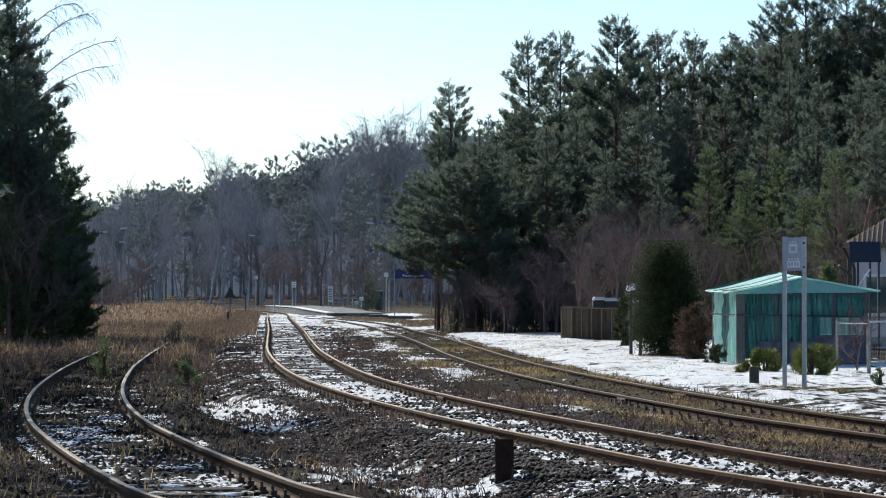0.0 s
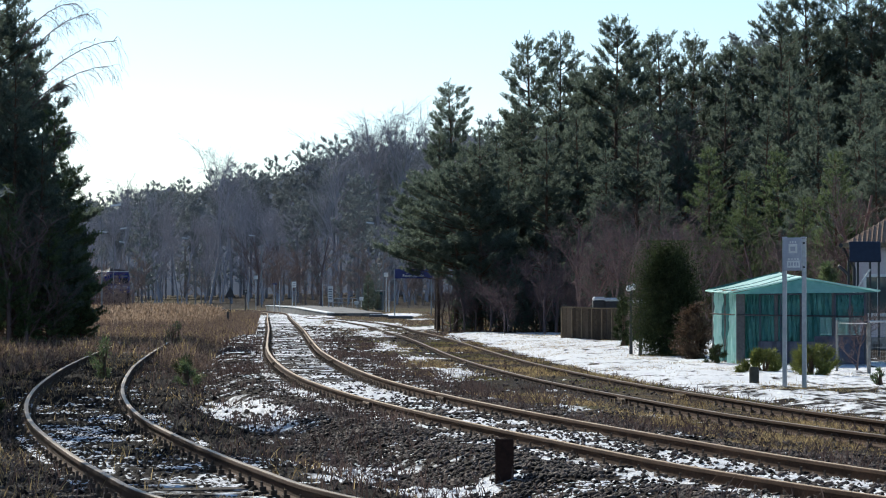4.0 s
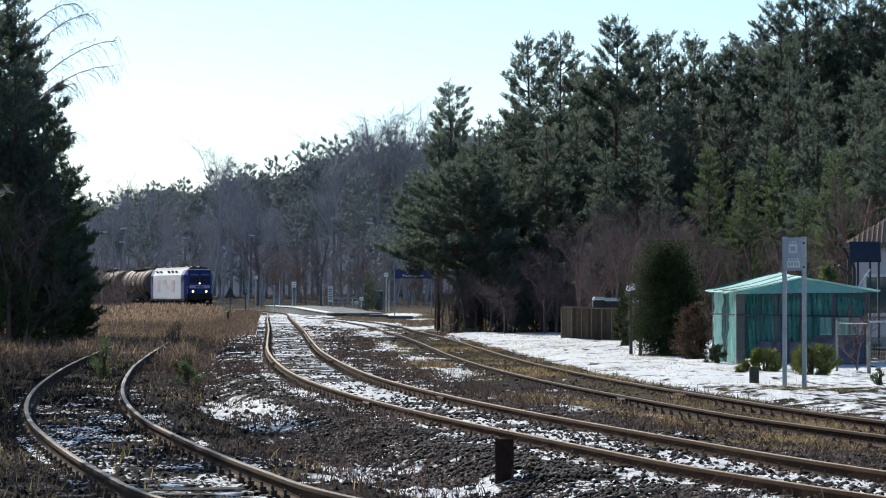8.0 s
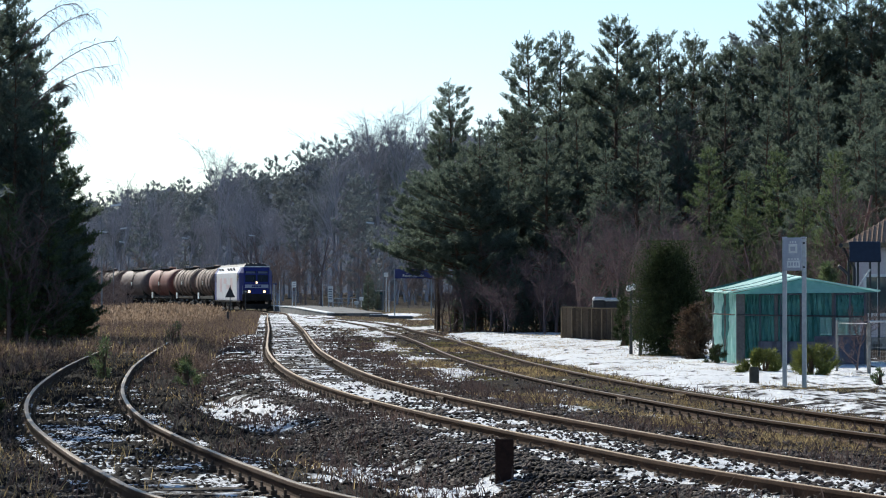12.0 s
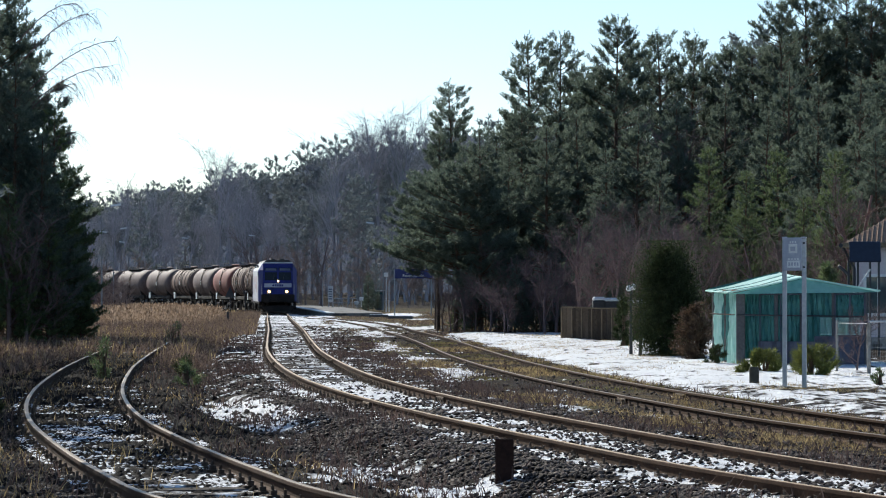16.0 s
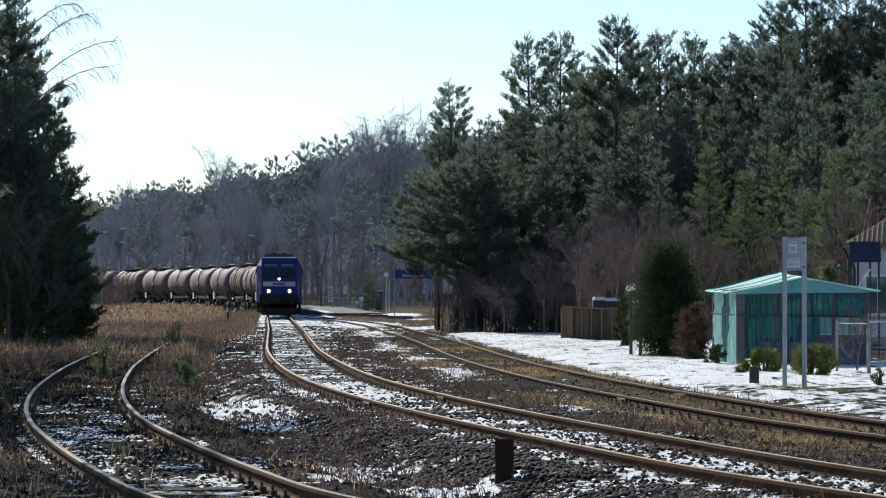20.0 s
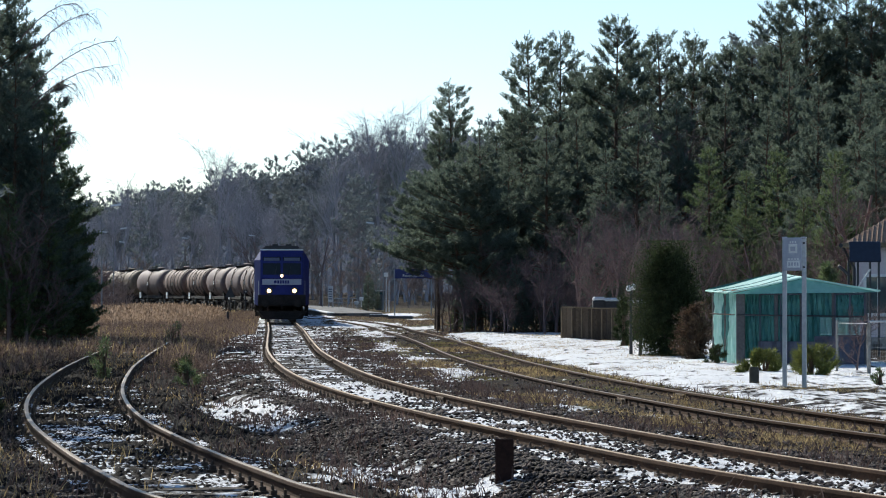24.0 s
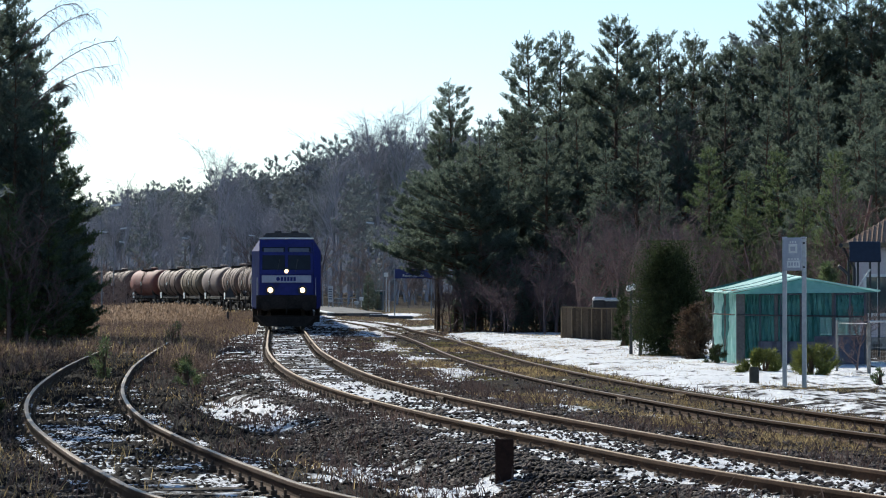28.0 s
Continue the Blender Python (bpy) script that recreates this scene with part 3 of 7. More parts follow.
main_track = build_track("main_track", MAIN, 16.0, 330.0, 0.0, "main line of two curving rails on snowy timber sleepers", RAIL_TOP)
siding_track = build_track("siding_track", SIDING, 2.0, SIDING.s[-1], 0.0, "old overgrown siding ending in the weeds", RAIL_OLD)
loop_track = build_track("loop_track", LOOP, 2.0, LOOP.s[-1], LOOP_Z, "grassed-in loop line beside the snowy strip", RAIL_OLD)


# ---------------------------------------------------------------- trees
def rng_dirs(n, rs):
    v = rs.normal(size=(n, 3))
    return v / np.linalg.norm(v, axis=1)[:, None]


def blades(base, direc, length, width, rs):
    """One narrow triangle for each base point along its direction."""
    n = len(base)
    side = np.cross(direc, rng_dirs(n, rs)); side /= np.linalg.norm(side, axis=1)[:, None] + 1e-9
    w = (width * 0.5)[:, None]
    a = base - side * w; b = base + side * w; c = base + direc * length[:, None]
    verts = np.stack([a, b, c], 1).reshape(-1, 3)
    return verts, np.arange(3 * n).reshape(-1, 3)


def conifer_meshes(seed, h, start, spread, top, tufts, needle, mat, blade_w=0.085, droop=0.0, per=7, gap=0.16, bark=BARK, limb_up=0.35):
    """A trunk with limbs, and a crown of needle tufts set along the limbs."""
    rs = np.random.RandomState(seed)
    g = Geo()
    lean = rs.normal(0, 0.012 * h, 2)
    spine = lambda z: np.array((lean[0] * (z / h) ** 2, lean[1] * (z / h) ** 2, z))
    r0 = 0.012 * h + 0.05
    g.tube([spine(h * t) for t in np.linspace(0, 1, 9)], [r0 * (1 - t) ** 0.8 + 0.012 for t in np.linspace(0, 1, 9)], 7)
    pos, dire = [], []
    z = h * start
    while z < h * 0.985:
        t = (z / h - start) / (1 - start)
        prof = spread * ((1 - t) ** top) * (0.35 + 0.65 * min(1.0, t / 0.18)) + 0.12
        for k in range(rs.randint(3, 6)):
            a = rs.uniform(0, 2 * math.pi)
            L = prof * rs.uniform(0.55, 1.15) * (1.25 if rs.rand() < 0.12 else 1.0)
            up = limb_up * rs.uniform(0.3, 1.3) * (0.4 + t) - droop * (1 - t)
            p0 = spine(z)
            d = np.array((math.cos(a), math.sin(a), up))
            pts = [p0 + d * L * q + np.array((0, 0, 0.22 * L * q * q * (1 if droop < 0.2 else 0.5))) for q in (0, 0.35, 0.7, 1.0)]
            g.tube(pts, [0.018 * L + 0.008, 0.012 * L + 0.006, 0.008 * L + 0.004, 0.004], 3, caps=False)
            m = max(3, int(tufts * L))
            q = rs.uniform(0.22, 1.04, m) ** 0.8
            base = p0 + d * (L * q)[:, None] + np.c_[np.zeros(m), np.zeros(m), 0.22 * L * q * q]
            sp = 0.20 * L * (0.4 + 0.8 * q) * (1.15 - 0.5 * q)
            base = base + rs.normal(size=(m, 3)) * np.array((1, 1, 0.55)) * (sp * 0.75)[:, None]
            pos.append(base)
            dd = base - p0; dd /= np.linalg.norm(dd, axis=1)[:, None] + 1e-6
            dire.append(dd * 0.55 + np.array((0, 0, 0.55)))
        z += gap * rs.uniform(0.6, 1.4) * (0.7 + 0.05 * h)
    pos, dire = np.vstack(pos), np.vstack(dire)
    top_n = 14
    pos = np.vstack([pos, np.array([spine(h * (1 - 0.012 * i)) for i in range(top_n)])])
    dire = np.vstack([dire, np.tile((0, 0, 1.0), (top_n, 1))])
    base = np.repeat(pos, per, 0); dd = np.repeat(dire, per, 0) + rng_dirs(len(base), rs) * 0.95
    dd /= np.linalg.norm(dd, axis=1)[:, None]
    n = len(base)
    v, f = blades(base, dd, needle * rs.uniform(0.6, 1.25, n), blade_w * rs.uniform(0.7, 1.3, n), rs)
    return g.mesh("trunk", bark), soup("crown", v, f, mat)


def pine_meshes(seed, h, start, spread, top, mat, whorl=0.42, shoot=0.24, per=10, needle=0.12, bw=0.026, lift=0.32, dens=1.0, drop=0.15, bark=BARK):
    """A pine: whorls of rising limbs with side branches, each set with upright shoots of fine needles."""
    rs = np.random.RandomState(seed)
    g = Geo()
    lean = rs.normal(0, 0.014 * h, 2)
    spine = lambda z: np.array((lean[0] * (z / h) ** 2, lean[1] * (z / h) ** 2, z))
    r0 = 0.008 * h + 0.03
    g.tube([spine(h * t) for t in np.linspace(0, 1, 9)], [r0 * (1 - t) ** 0.8 + 0.012 for t in np.linspace(0, 1, 9)], 7)
    pos, dire = [], []
    z = h * start
    turn = rs.uniform(0, 6.28)
    while z < h * 0.97:
        t = (z / h - start) / (1 - start)
        prof = spread * ((1 - t) ** top) * (0.55 + 0.45 * min(1.0, t / 0.15)) + 0.16
        n = rs.randint(4, 7)
        turn += 0.6
        for k in range(n):
            if rs.rand() < drop * (1.2 - t):
                continue
            a = turn + 2 * math.pi * k / n + rs.normal(0, 0.22)
            L = prof * rs.uniform(0.6, 1.12) * (1.22 if rs.rand() < 0.12 else 1.0)
            up = lift * rs.uniform(0.2, 1.2) + 0.45 * t * t
            p0 = spine(z + rs.uniform(-0.1, 0.1))
            d = np.array((math.cos(a), math.sin(a), up)); d /= np.linalg.norm(d)
            curve = lambda q: p0 + np.outer(np.atleast_1d(q), d) * L + np.outer(np.atleast_1d(q) ** 2, (0, 0, 0.16 * L))
            g.tube([tuple(c) for c in curve(np.array((0, 0.4, 0.75, 1.0)))], [0.016 * L + 0.008, 0.011 * L + 0.006, 0.007 * L + 0.004, 0.004], 3, caps=False)
            m = max(3, int(4.6 * L * dens))
            q = rs.uniform(0.26, 1.0, m) ** 0.75
            q[0] = 1.0
            b = curve(q)
            sw = rs.choice((-1, 1), m) * rs.uniform(0.3, 1.1, m)
            sw[0] = 0.0
            d2 = np.c_[np.cos(a + sw), np.sin(a + sw), rs.uniform(0.1, 0.55, m) + 0.5 * t]
            L2 = 0.30 * L * (1.2 - q) + 0.16
            c = np.maximum(2, (L2 / 0.095 * dens).astype(int))
            own = np.repeat(np.arange(m), c)
            u = rs.uniform(0.12, 1.0, len(own))
            pos.append(b[own] + d2[own] * (L2[own] * u)[:, None] + rs.normal(0, 0.035, (len(own), 3)))
            dire.append(d2[own] * 0.5 + np.array((0, 0, 0.7)) + rs.normal(0, 0.25, (len(own), 3)))
        z += whorl * rs.uniform(0.75, 1.25)
    for k in range(9):
        pos.append(np.array([spine(h * (1 - 0.010 * k))])); dire.append(np.array([(rs.normal(0, 0.3), rs.normal(0, 0.3), 1.0)]))
    pos, dire = np.vstack(pos), np.vstack(dire)
    dire /= np.linalg.norm(dire, axis=1)[:, None]
    n = len(pos) * per
    ax = np.repeat(dire, per, 0)
    base = np.repeat(pos, per, 0) + ax * (shoot * rs.uniform(0.0, 1.0, n))[:, None]
    dd = ax * 0.75 + rng_dirs(n, rs) * 0.8
    dd /= np.linalg.norm(dd, axis=1)[:, None]
    v, f = blades(base, dd, needle * rs.uniform(0.7, 1.25, n), bw * rs.uniform(0.7, 1.3, n), rs)
    return g.mesh("trunk", bark), soup("crown", v, f, mat)


def bare_meshes(seed, h, levels, spread, mat, droop=0.0, trunk_r=None, twigs=1.0, fork=0.28, min_r=0.006):
    """A leafless tree: trunk and boughs, and its fine twigs."""
    rs = np.random.RandomState(seed)
    g, tw = Geo(), []
    trunk_r = trunk_r or 0.011 * h + 0.02

    def limb(p, d, L, r, lv):
        pts, q = [p], p
        dd = d.copy()
        k = 4 if lv < 2 else 3
        for i in range(k):
            dd = dd + rs.normal(0, 0.10 + 0.04 * lv, 3) + np.array((0, 0, 0.06 if droop <= 0 or lv < 2 else -droop * 0.5))
            dd /= np.linalg.norm(dd)
            q = q + dd * L / k
            pts.append(q)
        if lv < levels:
            g.tube(pts, list(np.linspace(r, max(r * 0.45, min_r), k + 1)), 5 if lv == 0 else 3, caps=False)
        else:
            tw.append(np.array(pts))
            return
        n = int((7 if lv == 0 else 5) * (twigs if lv >= levels - 1 else 1)) + rs.randint(0, 3)
        for i in range(n):
            t = rs.uniform(fork if lv == 0 else 0.15, 1.0)
            j = min(k - 1, int(t * k))
            b = pts[j] + (pts[j + 1] - pts[j]) * (t * k - j)
            side = rng_dirs(1, rs)[0]; side[2] = abs(side[2]) * 0.4
            nd = dd * 0.55 + side * spread + np.array((0, 0, -droop if lv >= levels - 2 else 0.15))
            nd /= np.linalg.norm(nd)
            limb(b, nd, L * rs.uniform(0.36, 0.62) * (1.15 - 0.35 * t if lv == 0 else 1.0), max(r * 0.42, min_r), lv + 1)

    limb(np.zeros(3), np.array((0.0, 0.0, 1.0)), h * 0.8, trunk_r, 0)
    tw = [t for t in tw]
    vs, fs, n = [], [], 0
    for t in tw:
        side = rng_dirs(1, rs)[0] * min_r * 1.25
        k = len(t)
        for i in range(k):
            w = 1 - 0.75 * i / (k - 1)
            vs += [t[i] - side * w, t[i] + side * w]
        for i in range(k - 1):
            fs.append((n + 2 * i, n + 2 * i + 1, n + 2 * i + 3, n + 2 * i + 2))
        n += 2 * k
    return g.mesh("trunk", mat), soup("twig_crown", np.array(vs), np.array(fs), mat)


def make_tree(meshes, names, name, label, category, at, group=""):
    t = thing(name, at, label, category, group)
    for nm, me in zip(names, meshes):
        part(nm, me, None, t)
    return t


def put_trees(master_list, spots, sink=0.15):
    """spots: (x, y, height wanted, which). Copies the masters, scaled to the height."""
    used = set()
    for x, y, h, k in spots:
        ob, h0 = master_list[k]
        s = h / h0
        z = float(ground_height(np.array([x]), np.array([y]), False)[0]) - sink
        turn = random.uniform(0, 360)
        m = pose(x, y, z, random.uniform(-1.5, 1.5), random.uniform(-1.5, 1.5), turn)
        if k in used:
            ob = copy_thing(ob, m)
        used.add(k)
        ob.matrix_basis = m
        ob.scale = (s * random.uniform(0.92, 1.1), s * random.uniform(0.92, 1.1), s)


def build_woods():
    CON = ("trunk", "crown")
    BAR = ("trunk", "twig_crown")
    lab_p = "dark green Scots pine with a ragged crown"
    pines = {}
    specs = {"pine_a": (11, 15, 0.22, 2.8, 0.64, NEEDLE), "pine_b": (12, 16, 0.36, 2.5, 0.55, NEEDLE), "pine_f": (17, 14.5, 0.26, 2.4, 0.6, NEEDLE),
             "pine_c": (13, 13, 0.08, 2.6, 0.8, NEEDLE), "pine_d": (15, 11, 0.03, 2.5, 0.9, NEEDLE_Y)}
    for k, (sd, h, st, sp, tp, mt) in specs.items():
        pines[k] = (make_tree(pine_meshes(sd, h, st, sp, tp, mt, dens=1.65 if k in ("pine_b", "pine_f") else 1.75, bw=0.036, drop=0.22 if k in ("pine_b", "pine_f") else 0.1), CON, "pine_tree",
                              lab_p if mt is NEEDLE else "younger yellow-green pine at the wood's edge", "tree", (0, 0, 0), "pines of the wood"), h)
    pines["pine_e"] = (make_tree(pine_meshes(16, 8, 0.36, 2.9, 0.42, NEEDLE, lift=0.12, whorl=0.34, drop=0.05, dens=1.7, bw=0.032), CON, "pine_tree",
                                 "broad pine on a clear trunk leaning over the line", "tree", (0, 0, 0), "pines of the wood"), 8)
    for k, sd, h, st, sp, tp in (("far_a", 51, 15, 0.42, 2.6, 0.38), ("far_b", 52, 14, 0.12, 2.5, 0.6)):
        pines[k] = (make_tree(pine_meshes(sd, h, st, sp, tp, NEEDLE_HAZE, whorl=0.7, shoot=0.3, per=6, needle=0.30, bw=0.085, dens=0.8, drop=0.25, bark=HAZE_BARK), CON, "pine_tree", "background pine with haze painted in, some copies unseen shade casters", "tree", (0, 0, 0), "pines of the far wood"), h)
    pines["spruce"] = (make_tree(conifer_meshes(21, 11.5, 0.04, 1.7, 0.9, 18, 0.26, NEEDLE, gap=0.15, limb_up=0.25, blade_w=0.06), CON, "spruce_tree",
                                 "narrow dark spruce with a pointed top", "tree", (0, 0, 0), "spruces of the wood"), 11.5)
    tw1 = bare_meshes(31, 6.0, 4, 0.8, TWIG_R, twigs=1.3, fork=0.08, min_r=0.004)
    pines["bush_tree"] = (make_tree(tw1, BAR, "bare_tree", "leafless reddish-brown thicket tree", "tree", (0, 0, 0), "bare trees at the wood's edge"), 6.0)
    tw5 = bare_meshes(37, 14.0, 4, 0.6, TWIG_HAZE, twigs=1.25, fork=0.15, min_r=0.007)
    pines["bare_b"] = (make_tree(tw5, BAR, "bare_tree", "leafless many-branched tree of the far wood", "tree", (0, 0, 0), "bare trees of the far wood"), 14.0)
    tw3 = bare_meshes(33, 16.0, 4, 0.3, TWIG_HAZE, droop=0.22, twigs=1.25, fork=0.4, min_r=0.006)
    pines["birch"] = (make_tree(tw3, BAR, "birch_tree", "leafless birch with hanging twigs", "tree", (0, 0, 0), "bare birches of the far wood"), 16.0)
    tw6 = bare_meshes(38, 15.0, 4, 0.95, TWIG_R, droop=0.42, twigs=1.0, fork=0.35, min_r=0.0035, trunk_r=0.09)
    pines["birch_near"] = (make_tree(tw6, BAR, "birch_tree", "leafless birch with thin hanging twigs", "tree", (0, 0, 0), "birches beside the siding"), 15.0)
    tw4 = bare_meshes(34, 5.0, 3, 0.95, TWIG_S, twigs=2.6, fork=0.05, min_r=0.010)
    pines["scrub"] = (make_tree(tw4, BAR, "bare_shrub", "leafless brown shrub before the far wood", "shrub", (0, 0, 0), "scrub before the far wood"), 5.0)
    rs = np.random.RandomState(4)
    S = []

    def seen(px, top, y, k):               # axis offset in thousandths, height in thousandths of the distance
        S.append((px * y / 5000, y, 1.9 + top * y / 5000, k))

    # the right-hand wood, from its tip by the line to the far right
    for px, top, y, k in ((24, 374, 142, "pine_f"), (-12, 284, 140, "pine_b"), (-8, 196, 134, "pine_e"), (22, 215, 129, "pine_e"), (66, 298, 128, "pine_c"), (40, 268, 136, "pine_f"),
                          (110, 250, 134, "pine_c"), (88, 285, 150, "pine_a"), (150, 305, 160, "pine_c"), (196, 335, 165, "pine_c"), (245, 400, 166, "pine_a"), (128, 320, 163, "pine_f"), (156, 455, 152, "pine_f"), (206, 457, 156, "pine_b"), (140, 330, 140, "pine_a"), (180, 300, 132, "pine_c"),
                          (306, 484, 140, "pine_a"), (262, 400, 158, "pine_f"), (240, 330, 136, "pine_c"), (350, 440, 160, "pine_a"), (394, 468, 150, "pine_f"), (428, 460, 152, "pine_f"),
                          (468, 425, 158, "pine_c"), (511, 440, 152, "pine_a"), (551, 445, 150, "pine_f"), (590, 430, 158, "pine_a"), (616, 514, 146, "pine_b"), (652, 560, 150, "pine_a"),
                          (706, 545, 152, "pine_f"), (761, 540, 148, "pine_b"), (820, 560, 150, "pine_a"), (730, 480, 160, "pine_b"),
                          (471, 255, 118, "pine_d"), (531, 215, 112, "pine_d"), (340, 330, 132, "pine_c"), (420, 350, 134, "pine_c"), (500, 370, 136, "pine_c"), (560, 330, 128, "pine_c"),
                          (610, 400, 130, "pine_c"), (660, 380, 112, "pine_c"), (730, 390, 106, "pine_c"), (700, 250, 100, "pine_d"), (790, 420, 112, "pine_c"), (600, 250, 116, "pine_d"),
                          (380, 240, 124, "pine_c"), (290, 260, 126, "pine_c"), (640, 170, 104, "pine_d"), (770, 300, 102, "pine_c")):
        seen(px, top, y, k)
    for px, top, y, k in ((245, 170, 118, "bush_tree"), (300, 165, 112, "bush_tree"), (350, 180, 114, "bush_tree"), (400, 150, 108, "bush_tree"), (430, 175, 112, "bush_tree"),
                          (270, 110, 116, "bush_tree"), (330, 120, 106, "bush_tree"), (470, 130, 104, "bush_tree"), (690, 140, 98, "bush_tree"), (560, 130, 104, "bush_tree"),
                          (395, 350, 137, "birch_near"), (720, 250, 97, "bush_tree"), (620, 140, 100, "bush_tree"), (200, 120, 124, "bush_tree"), (140, 100, 126, "bush_tree"), (100, 80, 128, "bush_tree"), (70, 60, 136, "bush_tree"), (14, 34, 127, "bush_tree"), (38, 40, 126, "bush_tree"), (58, 30, 127, "bush_tree"), (84, 42, 125, "bush_tree"), (0, 22, 131, "bush_tree"), (46, 26, 130, "pine_d"), (112, 38, 126, "pine_c"), (52, 34, 128, "pine_c"), (76, 58, 130, "pine_c"), (98, 75, 128, "pine_c"), (28, 14, 132, "pine_d"), (128, 60, 125, "pine_c"), (180, 90, 122, "bush_tree")):
        seen(px, top, y, k)
    for i in range(34):                    # rows behind
        y = rs.uniform(164, 215)
        px = rs.uniform(120, 900)
        seen(px, (330 + 150 * min(1, max(0, (px - 120) / 500))) * rs.uniform(0.75, 1.0), y, rs.choice(["far_a", "far_b", "far_b"]))
    for i in range(20):                    # dark undergrowth within the wood
        y = rs.uniform(136, 160)
        seen(rs.uniform(110, 830), rs.uniform(20, 110), y, "far_b")
    # the left-hand group
    for px, top, y, k in ((-790, 620, 104, "pine_a"), (-748, 560, 106, "pine_c"), (-690, 330, 103, "pine_d"), (-655, 175, 104, "pine_c"), (-760, 420, 100, "pine_c"), (-715, 300, 99, "pine_c"),
                          (-668, 225, 106, "spruce"), (-770, 200, 97, "pine_d"), (-700, 140, 98, "pine_d"), (-640, 75, 103, "pine_d"), (-830, 500, 102, "pine_c"), (-758, 470, 110, "pine_b"),
                          (-780, 330, 108, "pine_c"), (-768, 230, 97, "bush_tree"), (-735, 150, 97, "bush_tree"), (-700, 60, 98, "bush_tree")):
        seen(px, top, y, k)
    # unseen pines added beside the siding, past the group, to cast shade
    for x, y, h, k in ((-17.5, 67, 11, "far_a"), (-20.5, 74, 13, "far_b"), (-24, 82, 14, "far_a"), (-19.5, 60, 11, "far_b"), (-26, 71, 14, "far_b"), (-17.5, 84, 12, "far_b"), (-22, 66, 13, "far_a"), (-15.8, 72, 9, "far_b"), (-18.5, 78, 12, "far_b"), (-21, 88, 14, "far_b"), (-23, 60, 12, "far_b"), (-16.5, 62, 8, "far_b"),
                       (-27, 80, 14, "far_b"), (-25, 64, 13, "far_b"), (-20, 68, 12, "far_b"), (-17, 55, 8, "far_b"), (-15, 62, 12, "far_b"), (-16.5, 66, 13, "far_b"), (-15.5, 71, 12, "far_b"), (-18, 70.5, 13, "far_b"), (-14.5, 57, 10, "far_b"), (-17, 59, 12, "far_b"), (-19, 64, 13, "far_b")):
        S.append((x, y, h, k))
    # dark young spruces and scrub behind the platform
    for i in range(15):
        y = rs.uniform(292, 345)
        px = rs.uniform(-260, 60)
        S.append((px * y / 5000, y, rs.uniform(2.5, 6.0), rs.choice(["scrub", "scrub", "far_b", "bare_b"])))
    for px, y, h, k in ((-131, 270, 4.0, "pine_c"), (-124, 276, 3.2, "pine_c"), (-138, 272, 2.8, "spruce"), (-116, 282, 2.4, "pine_c"), (-150, 280, 2.4, "far_b")):
        S.append((px * y / 5000, y, h, k))
    # the far wood beyond the curve
    crest = lambda px: float(np.interp(px, (-690, -600, -510, -420, -300, -220, -100, 120), (164, 174, 194, 199, 226, 256, 274, 296)))
    foot = lambda px, y: float(ground_height(np.array([px * y / 5000]), np.array([y]), False)[0])
    for i in range(16):
        px = rs.uniform(-690, 120)
        y = rs.uniform(386, 500)
        k = rs.choice(["far_b", "birch", "far_b", "far_a"])
        S.append((px * y / 5000, y, max(6.0, crest(px) * y / 5000 * (rs.uniform(0.5, 0.72) if k == "birch" else rs.uniform(0.62, 0.95)) + 1.7 - foot(px, y)), k))
    for i in range(58):                    # pines along the crest
        px = -680 + 780 * (i + rs.rand()) / 58
        y = rs.uniform(480, 545)
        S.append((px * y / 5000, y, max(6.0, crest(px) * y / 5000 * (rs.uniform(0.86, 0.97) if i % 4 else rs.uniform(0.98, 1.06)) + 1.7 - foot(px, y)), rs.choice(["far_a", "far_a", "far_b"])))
    for i in range(56):                    # bare undergrowth between the trunks
        px = rs.uniform(-680, 110)
        y = rs.uniform(395, 470)
        S.append((px * y / 5000, y, rs.uniform(7.0, 15.0), "bare_b"))
    for px, y, top in ((-328, 366, 118), (-215, 372, 128)):
        S.append((px * y / 5000, y, top * y / 5000 + 1.9, "bush_tree"))
    for px, y, top in ((-412, 420, 212), (-375, 415, 186), (-120, 440, 256), (-90, 445, 264), (-60, 440, 260), (-30, 450, 254), (-200, 430, 220), (-570, 430, 162)):
        base = float(ground_height(np.array([px * y / 5000]), np.array([y]), False)[0])
        S.append((px * y / 5000, y, top * y / 5000 + 1.7 - base, "birch"))
    for i in range(26):
        px = rs.uniform(-640, 0)
        y = rs.uniform(372, 392)
        S.append((px * y / 5000, y, rs.uniform(3.5, 8.5), "scrub"))
    # scrub between the reeds and the line on the far left
    for i in range(30):
        px = rs.uniform(-650, -560)
        y = rs.uniform(225, 268)
        S.append((px * y / 5000, y, rs.uniform(2.2, 4.2) * (1.15 if px < -600 else 0.85), rs.choice(["scrub", "bush_tree"])))
    S.append((9.95, 68.0, 1.9, "bush_tree"))
    # more unseen pines, added left of the view to shade the siding
    S += [(-11.9, 57, 13, "far_b"), (-11.2, 51, 12, "far_b"), (-15.6, 80, 12, "far_b"), (-14.6, 75, 11, "far_b"), (-13.6, 68, 10, "far_b"), (-16.0, 86, 13, "far_b"), (-12.6, 62, 10, "far_b"), (-10.3, 38, 11, "far_b"), (-10.9, 45, 12, "far_b"), (-16.5, 51, 14, "far_b"), (-15.0, 45, 12.5, "far_b"), (-13.2, 39, 11, "far_b"), (-15.6, 54.5, 14, "far_a"), (-17.5, 47, 14, "far_b"), (-12.5, 34, 10, "far_b")]
